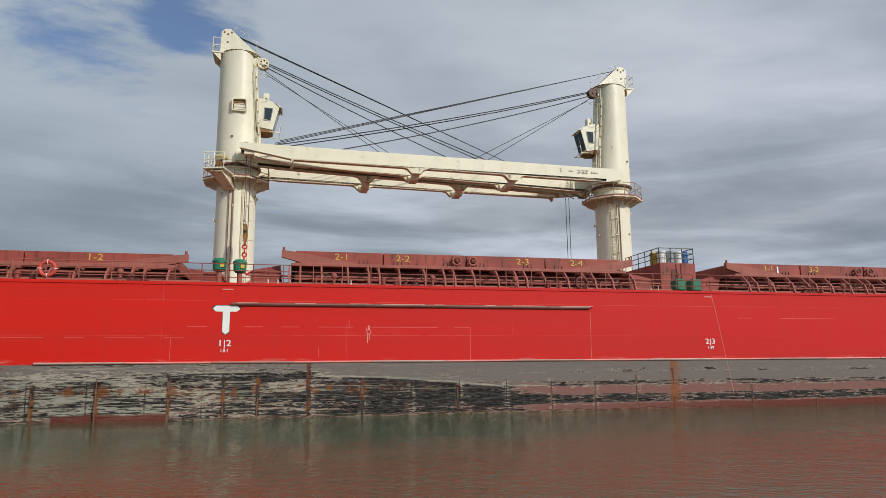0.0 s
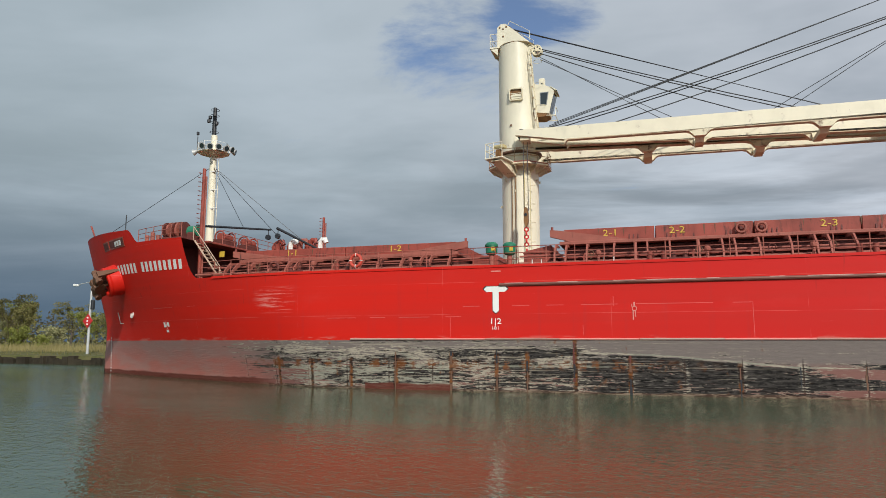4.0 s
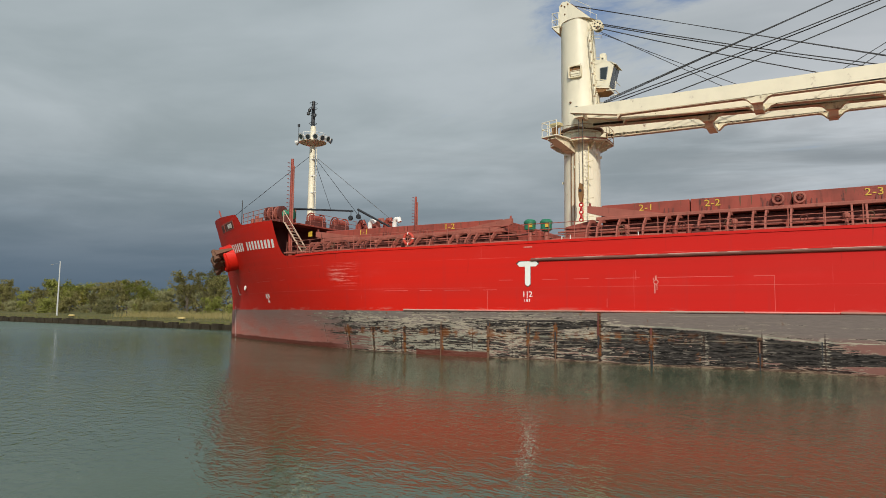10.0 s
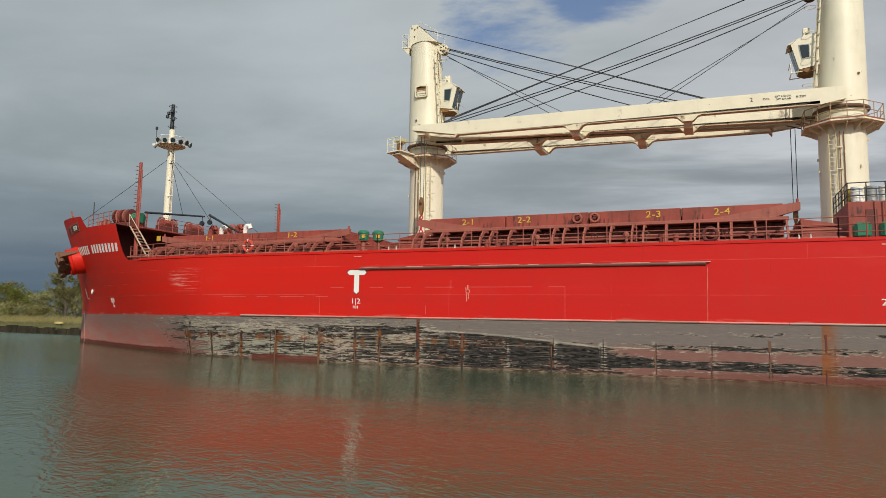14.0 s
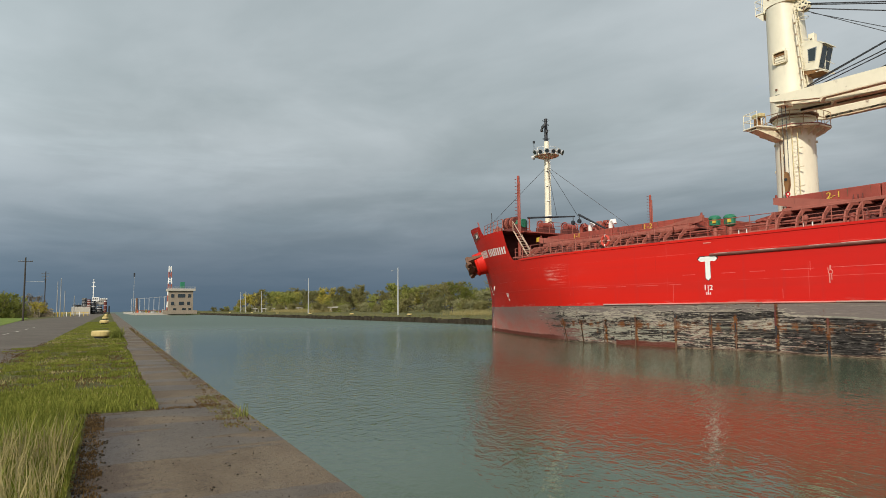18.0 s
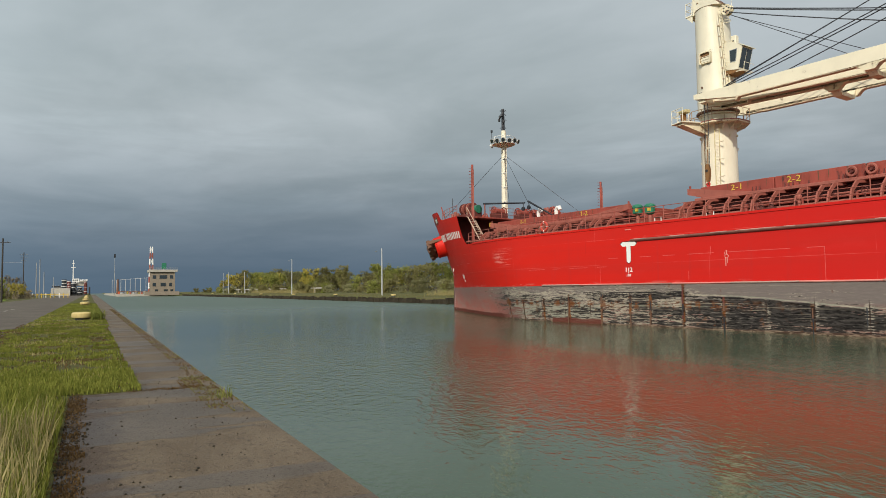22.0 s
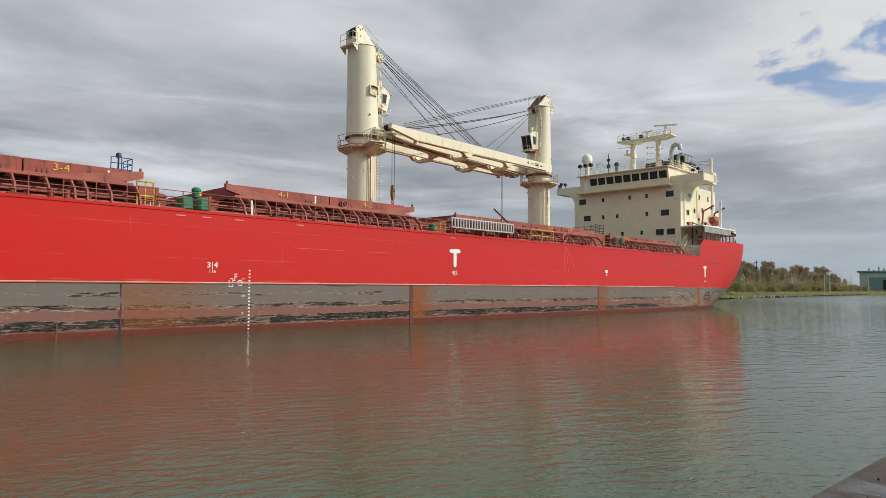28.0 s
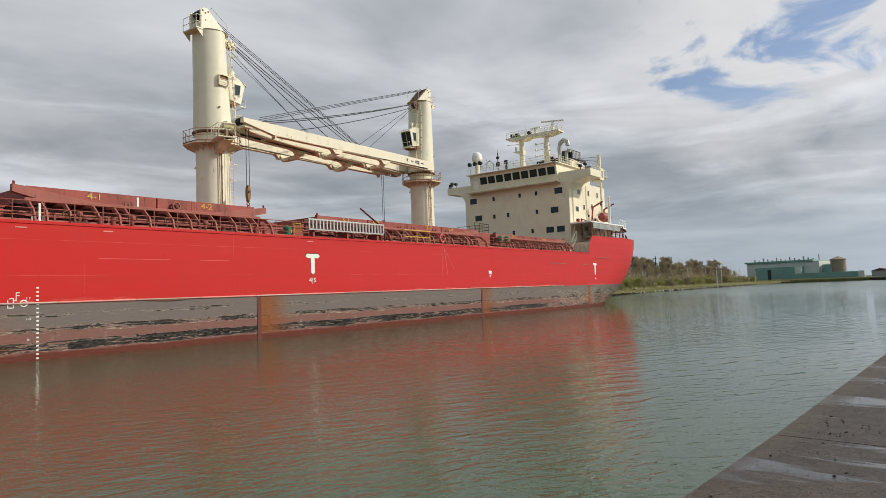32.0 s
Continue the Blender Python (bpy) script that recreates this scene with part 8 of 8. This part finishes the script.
def woodland(n, u0, u1, v0, v1, high, mat, label, thin):
    vs, fs = [], []
    for k in range(n):
        u = r3.uniform(u0, u1)
        v = (far_edge(u) if u > 0 else 54.0) + r3.uniform(v0, v1)
        h = r3.uniform(1.0, high + 0.18 * high * math.sin(u * 0.11) + 0.14 * high * math.sin(u * 0.037 + 2))
        size = r3.uniform(0.25, 0.6)
        a = Vector((r3.uniform(-1, 1), r3.uniform(-1, 1), r3.uniform(-1, 1))).normalized() * size
        b = a.orthogonal().normalized() * size * thin
        p = Vector((u, v, h))
        i = len(vs)
        vs += [p - a, p + b, p + a, p - b]
        fs.append((i, i + 1, i + 2, i + 3))
    me = bpy.data.meshes.new("woodland")
    me.from_pydata(vs, [], fs)
    me.materials.append(mat)
    tagged(new("woodland", me), label, "wood", kind="stuff").matrix_basis = CANAL


woodland(20000, -600, -40, 52, 100, 8.6, LEAF_DARK, "dense dark brown wood behind the bank", 0.5)
woodland(7000, -600, -40, 44, 70, 5.6, LEAF_OLIVE, "olive undergrowth at the wood's edge", 0.7)
woodland(3600, 140, 370, 16, 45, 5.0, LEAF_BROWN, "belt of tan brush behind the bank", 0.25)
woodland(4200, 140, 366, 8, 22, 3.6, LEAF_GREEN, "green scrub at the foot of bare trees", 0.7)


def reeds(name, n, area, tall, seed, mat=STRAW, wide=0.05, z=1.2, edge=False, label=""):
    r = random.Random(seed)
    vs, fs = [], []
    for _ in range(n):
        u, v = r.uniform(area[0], area[1]), r.uniform(area[2], area[3])
        if edge:
            v += far_edge(u)
        h, a = r.uniform(*tall), r.uniform(-0.3, 0.3)
        if edge:
            h *= 0.62 + 0.22 * math.sin(u * 0.23) + 0.20 * math.sin(u * 0.071 + 1) + r.uniform(-0.1, 0.2)
        k = len(vs)
        vs += [(u - wide, v, z), (u + wide, v, z), (u + a * h, v + r.uniform(-0.2, 0.2) * h, z + h)]
        fs.append((k, k + 1, k + 2))
    me = bpy.data.meshes.new(name)
    me.from_pydata(vs, [], fs)
    me.materials.append(mat)
    tagged(new(name, me), label or ("dry straw-coloured reeds on the bank" if mat is STRAW else "rough green bank grass"), "thicket" if edge else "reeds", kind="stuff").matrix_basis = CANAL


reeds("reeds", 3500, (-330, -245, 68, 76), (1.2, 2.2), 41, wide=0.12)
reeds("reeds", 3500, (-125, -60, 61, 72), (0.7, 1.5), 42, wide=0.06)
reeds("bank_grass", 9000, (-420, -55, 55.5, 74), (0.2, 0.6), 43, LEAF_OLIVE, 0.12, 1.0)
reeds("thicket", 8000, (150, 370, 9, 26), (3.0, 8.5), 47, LEAF_BROWN, 0.09, 1.2, True, "tan-brown thicket of bare upright stems")
reeds("thicket", 2600, (150, 368, 12, 30), (8.5, 14.0), 49, LEAF_BROWN, 0.05, 1.2, True, "thin tall bare saplings above the thicket")
reeds("thicket", 2500, (150, 374, 6, 14), (1.5, 4.5), 48, LEAF_OLIVE, 0.16, 1.2, True, "olive scrub at the thicket's foot")
reeds("bank_grass", 5000, (150, 330, 84, 106), (0.3, 1.0), 44, LEAF_PALE, 0.12, 1.1)

# ---------------------------------------------------------------- posts, rails and buildings far off
PALE_POLE = paint("galvanised_pole", (0.50, 0.51, 0.50), 0.5, 0.2, metal=0.2)
WOODEN = paint("tarred_wood", (0.045, 0.038, 0.032), 0.9, 0.4)


def street_lamp(u, v, high, arm, z=1.2):
    t = thing("street_lamp", "slim pale steel lamp post on the bank", "lamp post", "lamp posts along the canal", at=cpose(u, v, z))
    part("pole", Geo().cyl((0, 0, -0.2), (0, 0, high), 0.17, 0.10, 10), PALE_POLE, t)
    if arm:
        part("arm", Geo().cyl((0, 0, high - 0.2), (arm, 0, high - 0.5), 0.012, seg=6), GREY, t)
        part("lamp_head", Geo().box(*sorted((arm, arm * 1.14)), -0.2, 0.2, high - 0.62, high - 0.45, 0.06), GREY, t)


street_lamp(-229.5, 62, 12.4, -4.0)
street_lamp(-143.7, 60, 11.0, -3.4)
street_lamp(-330, 66, 10.5, 0)
street_lamp(-372, 66, 11.5, 0)
street_lamp(-400, 68, 12.0, 0)
for u, v, h in ((250, 112.3, 12.0), (250, 99.8, 6.8), (251, 89.5, 6.4), (286, 100.0, 6.8), (330, 100.0, 6.8)):
    t = thing("utility_pole", "weathered wooden pole on the bank", "pole", "poles on the bank", at=cpose(u, v, 1.2))
    part("pole", Geo().cyl((0, 0, -0.2), (0, 0, h), 0.2, 0.15, 8), WOODEN if h > 8 else PALE_POLE, t)
    part("cross_arm", Geo().box(-0.1, 0.1, -0.8, 0.8, h - 0.9, h - 0.75), WOODEN, t)
# light signal post on the far bank
t = thing("signal_post", "pale post with a red diamond board and signal lamps", "signal", at=cpose(-74.0, 58.0, 1.2))
part("pole", Geo().cyl((0, 0, -0.2), (0, 0, 9.2), 0.16, 0.12, 10), PALE_POLE, t)
db = part("diamond_board", Geo().box(-0.62, 0.62, -0.04, 0.04, -0.62, 0.62, 0.01), RED_BRIGHT, t, at=pose(0, -0.25, 4.0, 0, 45, 0))
for k in range(3):
    part("board_bar", Geo().box(-0.14, 0.14, -0.32, -0.295, 4.3 - 0.4 * k, 4.48 - 0.4 * k), WHITE, t)
part("signal_lamp", Geo().box(0.15, 0.6, -0.2, 0.2, 5.4, 6.6, 0.08), BLACK, t)
part("lamp_arm", Geo().cyl((0, 0, 8.9), (-2.6, 0, 8.6), 0.05, seg=6), PALE_POLE, t)
part("lamp_head", Geo().box(-3.3, -2.5, -0.2, 0.2, 8.4, 8.65, 0.06), WHITE, t)
# long low guard rail on the far bank
gr = thing("guard_rail", "long grey concrete guard rail on the bank", "guard rail", at=cpose(0, 0, 0))
for k in range(23):
    u = -470 + 10.2 * k
    part("rail_beam", Geo().box(u, u + 10.1, 77.8, 78.2, 3.2, 3.75), CONCRETE_PALE, gr)
    part("rail_post", Geo().box(u, u + 0.5, 77.9, 78.3, 1.5, 3.2), CONCRETE_PALE, gr)

# lock control building
LOCK_WALL = paint("buff_concrete", (0.26, 0.215, 0.16), 0.85, 0.4)
lb = thing("lock_building", "three storey buff concrete lock control building", "building", at=cpose(-470, 42, 0))
part("wall", Geo().box(-14, 0, -7.6, 7.4, 0.0, 15.6, 0.05), LOCK_WALL, lb)
part("roof", Geo().box(-15.2, 1.2, -8.4, 8.8, 15.6, 17.2, 0.1), CONCRETE_PALE, lb)
for k, (y, z, w_) in enumerate(((-5.2, 12.4, 2.0), (0.2, 12.4, 4.6), (5.2, 12.4, 2.0), (0.2, 7.4, 3.2), (4.6, 7.4, 1.8), (-5.2, 7.4, 2.0), (-3.8, 3.2, 2.0), (1.8, 3.2, 2.4), (5.4, 3.2, 1.6))):
    f = part("window", Geo().box(0.0, 0.12, y - w_ / 2 - 0.2, y + w_ / 2 + 0.2, z - 1.4, z + 1.4), LOCK_WALL, lb)
    part("pane", Geo().box(0.1, 0.16, y - w_ / 2, y + w_ / 2, z - 1.15, z + 1.15), GLASS, f)
part("roof_cabin", Geo().box(-5, -2, -0.5, 2.2, 17.6, 21.6, 0.1), GREEN, lb)
rail([(1.0, -8.2, 17.2), (1.0, 8.6, 17.2)], GREY, lb, 1.2, 2.0, 2, 0.06)
part("ground_wall", Geo().box(0.5, 1.0, -11, 10, 0.6, 3.0), LOCK_WALL, lb)
tw = thing("lattice_tower", "red and white lattice tower behind the lock", "tower", at=cpose(-474, 35.2, 0))
for k in range(8):
    z0, z1 = 1.0 + 3.9 * k, 1.0 + 3.9 * (k + 1)
    w0, w1 = 1.5 - 0.11 * k, 1.5 - 0.11 * (k + 1)
    coat = (OXIDE_PALE, WHITE)[k % 2]
    for a, b in ((-1, -1), (1, -1), (1, 1), (-1, 1)):
        part("tower_leg", Geo().cyl((a * w0, b * w0, z0), (a * w1, b * w1, z1), 0.30, seg=5), coat, tw)
        part("tower_brace", Geo().cyl((a * w0, b * w0, z0), (-a * w1, b * w1, z1), 0.13, seg=4), coat, tw)
        part("tower_brace", Geo().cyl((a * w0, b * w0, z0), (a * w1, -b * w1, z1), 0.13, seg=4), coat, tw)
for k in range(8):
    u, v = -500 - 14 * k, 34.0 - 2.6 * k
    t = thing("street_lamp", "tall white lamp post at the lock", "lamp post", "lamp posts at the lock", at=cpose(u, v, 1.0))
    part("pole", Geo().cyl((0, 0, 0), (0, 0, 11.5), 0.2, 0.14, 8), PALE_POLE, t)
    part("arm", Geo().box(-0.12, 0.12, -0.2, 3.0, 11.4, 11.6), PALE_POLE, t)
lw = thing("lock_wall", "concrete lock wall with orange barriers and rails", "lock wall", at=cpose(-480, 0, 0))
part("wall_top", Geo().box(-400, 4, 15.0, 36.2, -2, 1.6), CONCRETE_PALE, lw)
for k in range(12):
    part("barrier", Geo().box(0, 1.2, 16 + 1.7 * k, 17.0 + 1.7 * k, 1.6, 2.6 + 0.9 * (k % 3 == 0)), (ORANGE, WHITE, CONCRETE_PALE, YELLOW)[k % 4], lw)
part("gate_boom", Geo().box(2, 2.6, 15.5, 36, 2.9, 3.3), BROWN, lw)
t = thing("signal_post", "thin mast at the lock entrance", "signal", at=cpose(-500, 14.5, 0))
part("pole", Geo().cyl((0, 0, 1), (0, 0, 27), 0.25, 0.12, 8), GREY, t)
part("signal_lamp", Geo().box(-0.4, 0.4, -0.5, 0.5, 26, 28.5), BLACK, t)
part("tower_stump", Geo().cyl((0, 2, 1), (0, 2, 11.5), 0.9, 0.5, 8), BROWN, t)

# moored vessel by the lock on the near side
mv = thing("moored_vessel", "moored white vessel with dark deck tanks and a thin mast", "ship", at=cpose(-470, -11, 0))
part("hull", Geo().prism([(-40, 0.9), (9, 0.9), (8.6, 5.4), (-40, 6.4)], "y", -9.5, 0.4), CONCRETE_PALE, mv, "pale grey hull side")
part("bulwark", Geo().box(-30, -4, -9.6, -5.2, 6.3, 7.0, 0.1), BLACK, mv)
for k in range(4):
    part("deck_stanchion", Geo().cyl((-6, -9.3 + 1.5 * k, 6.3), (-6, -9.3 + 1.5 * k, 7.9), 0.10, seg=6), GREY, mv)
for y, z0, z1, r_ in ((-3.2, 5.6, 11.0, 1.35), (-0.6, 5.6, 10.2, 1.1), (1.9, 2.0, 9.2, 1.2), (5.4, 2.0, 6.4, 1.3), (8.6, 2.0, 9.6, 0.9)):
    tank = part("deck_tank", Geo().cyl((-6, y, z0), (-6, y, z1), r_, r_, 16), OXIDE_DARK if y in (-0.6, 8.6) else BLACK, mv, "dark deck tank with pale hoops")
    for q in (0.2, 0.55, 0.9):
        part("tank_hoop", Geo().torus((-6, y, z0 + (z1 - z0) * q), (0, 0, 1), r_ + 0.03, 0.14, 16, 6), WHITE, tank)
for y0, y1, z0, z1, m in ((-0.4, 9.4, 1.0, 4.2, CONCRETE_PALE), (0.2, 3.6, 4.2, 7.6, WHITE), (2.6, 9.0, 7.0, 10.2, CONCRETE_PALE), (1.0, 5.0, 8.8, 11.6, WHITE), (5.6, 9.6, 10.2, 11.0, WHITE)):
    d = part("deckhouse", Geo().box(-16, -8.2 + 0.2 * z0 / 4, y0, y1, z0, z1, 0.1), m, mv)
    for q in range(int((y1 - y0) / 1.1)):
        part("window", Geo().box(-8.2 + 0.2 * z0 / 4 - 0.02, -8.1 + 0.2 * z0 / 4, y0 + 0.3 + 1.1 * q, y0 + 0.85 + 1.1 * q, z0 + (z1 - z0) * 0.45, z0 + (z1 - z0) * 0.8), GLASS, d)
part("fender_post", Geo().cyl((-4, 10.8, 0.5), (-4, 10.8, 6.2), 0.45, 0.4, 10), BLACK, mv)
part("mast", Geo().cyl((-8, 1.6, 9), (-8, 1.6, 23.2), 0.34, 0.2, 8), WHITE, mv)
part("mast_yard", Geo().box(-8.15, -7.85, 0.3, 2.9, 18.4, 18.7), WHITE, mv)
part("mast_yard", Geo().box(-8.15, -7.85, 0.8, 2.4, 20.9, 21.15), WHITE, mv)
# wooden poles by the road
for u, v, h, arms in ((-150, -14.7, 12.2, 1), (-258, -19.4, 15.2, 3), (-262, -16.0, 12.0, 0), (-258, -14.8, 13.0, 0), (-266, -14.0, 9.0, 0), (-300, -12.5, 8.0, 0)):
    t = thing("utility_pole", "tall wooden utility pole by the road", "pole", "poles by the road", at=cpose(u, v, 0.9))
    part("pole", Geo().cyl((0, 0, 0), (0, 0, h), 0.18, 0.12, 8), WOODEN if arms else GREY, t)
    for k in range(arms):
        part("cross_arm", Geo().box(-0.06, 0.06, -1.2 + 0.25 * k, 1.2 - 0.25 * k, h - 0.84 - 1.0 * k, h - 0.74 - 1.0 * k), WOODEN, t)
        for q in (-1.1, -0.7, 0.7, 1.1):
            part("insulator", Geo().cyl((0, q * (1 - 0.2 * k), h - 0.74 - 1.0 * k), (0, q * (1 - 0.2 * k), h - 0.56 - 1.0 * k), 0.05, seg=6), GREY, t)
    if arms == 1:
        part("lamp_arm", Geo().cyl((0, 0, h * 0.62), (0, 3.2, h * 0.62), 0.02, seg=6), PALE_POLE, t)
fence = thing("road_fence", "low white and yellow fence by the road", "fence", at=cpose(-262, -17, 1.0))
for k in range(9):
    part("fence_post", Geo().box(-0.1, 0.1, 1.3 * k - 0.1, 1.3 * k + 0.1, 0, 1.6), YELLOW if k % 3 else WHITE, fence)
part("fence_rail", Geo().box(-0.08, 0.08, -0.2, 10.6, 1.1, 1.3), YELLOW, fence)

# factory at the far right
TEAL = paint("teal_sheeting", (0.17, 0.30, 0.27), 0.6, 0.3, streak=0.4, size=4)
PALE_SHEET = paint("pale_sheeting", (0.52, 0.54, 0.50), 0.6, 0.3, streak=0.4, size=4)
fa = thing("factory", "pale and teal sheet metal factory by the water", "factory", at=cpose(428, 0, 0))
part("main_hall", Geo().box(6, 60, 96, 136, 0.8, 12.2, 0.1), PALE_SHEET, fa)
part("hall_roof", Geo().box(5, 61, 99, 137, 12.2, 13.2, 0.1), TEAL, fa)
part("front_hall", Geo().box(0, 8, 104, 130, 0.8, 9.4, 0.1), TEAL, fa)
part("hall_door", Geo().box(-0.1, 0.2, 120.5, 122.5, 0.9, 8.0), BLACK, fa)
part("front_panel", Geo().box(-0.1, 0.3, 104, 107.5, 0.9, 9.2), PALE_SHEET, fa)
part("low_wall", Geo().box(-4, -2, 75, 108, 0.8, 5.2, 0.05), TEAL, fa)
part("low_wall", Geo().box(-4, -2, 72, 75, 0.8, 5.4, 0.05), PALE_SHEET, fa)
for k in range(10):
    part("wall_rib", Geo().box(-4.1, -4.0, 76 + 3.2 * k, 76.2 + 3.2 * k, 0.8, 5.2), TEAL, fa)
part("tank", Geo().lathe([(3.6, 0.8), (3.6, 9.5), (3.0, 9.9), (0.2, 10.2)], 10, 92, 24), TEAL, fa)
part("silo", Geo().lathe([(3.9, 0.8), (3.9, 11.8), (4.2, 12.0), (4.2, 12.6), (0.6, 14.2)], 10, 87, 24), LOCK_WALL, fa)
for k in range(14):
    y = 100 + 2.5 * k
    part("roof_vent", Geo().box(12, 13.2, y, y + 0.7, 13.2, 14.0 + 0.7 * (k % 3)), GREY, fa)
for y, h in ((97.5, 16.5), (84.0, 10), (62, 11.5), (56, 13), (50, 10.5)):
    part("stack", Geo().cyl((14, y, 0.8), (14, y, h), 0.3, seg=8), GREY, fa)
wt = thing("water_tower", "small dark water tower on legs", "water tower", at=cpose(440, 60, 0))
part("tank", Geo().lathe([(0.5, 6.5), (1.8, 7.4), (1.8, 10.2), (0.3, 11.3)], 0, 0, 16), BLACK, wt)
for a, b in ((-1, -1), (1, -1), (1, 1), (-1, 1)):
    part("leg", Geo().cyl((a * 1.6, b * 1.6, 0.8), (a * 1.2, b * 1.2, 7.4), 0.16, seg=6), BLACK, wt)
sh2 = thing("shed", "low dark shed with a pale roof", "shed", at=cpose(432, 66, 0))
part("wall", Geo().box(0, 10, -4, 4, 0.8, 5.0, 0.05), GREY, sh2)
part("roof", Geo().prism([(-4.4, 5.0), (4.4, 5.0), (0, 6.4)], "x", -0.4, 10.4), OXIDE_DARK, sh2)
lt = thing("lattice_mast", "slender pale lattice mast", "mast", at=cpose(445, 54, 0))
part("mast", Geo().cyl((0, 0, 0.8), (0, 0, 20), 0.35, 0.12, 6), GREY, lt)
dk = thing("dock_wall", "pale concrete dock edge by the factory", "dock", at=cpose(410, 0, 0))
part("wall", Geo().box(0, 3, 24, 118, -2.0, 1.2, 0.05), BANK, dk)


# ---------------------------------------------------------------- what moves
SHIP_ROWS = (
    (0, 0.057, 35.349, 0.269),
    (2, -2.396, 35.348, 0.271),
    (4, -4.842, 35.351, 0.263),
    (6, -7.281, 35.358, 0.245),
    (8, -9.712, 35.369, 0.216),
    (10, -12.136, 35.383, 0.177),
    (12, -14.553, 35.402, 0.128),
    (14, -16.962, 35.424, 0.069),
    (16, -19.363, 35.450, -0.000),
    (18, -21.757, 35.480, -0.079),
    (20, -24.144, 35.514, -0.169),
    (22, -26.523, 35.552, -0.269),
    (24, -28.895, 35.593, -0.379),
    (26, -31.259, 35.639, -0.499),
    (28, -34.103, 35.688, -0.629),
    (30, -37.102, 35.741, -0.769),
    (32, -40.093, 35.798, -0.920),
)


def motions():
    walk(ship, [(t, pose(x, y, 0, 0, 0, a)) for t, x, y, a in SHIP_ROWS])


motions()
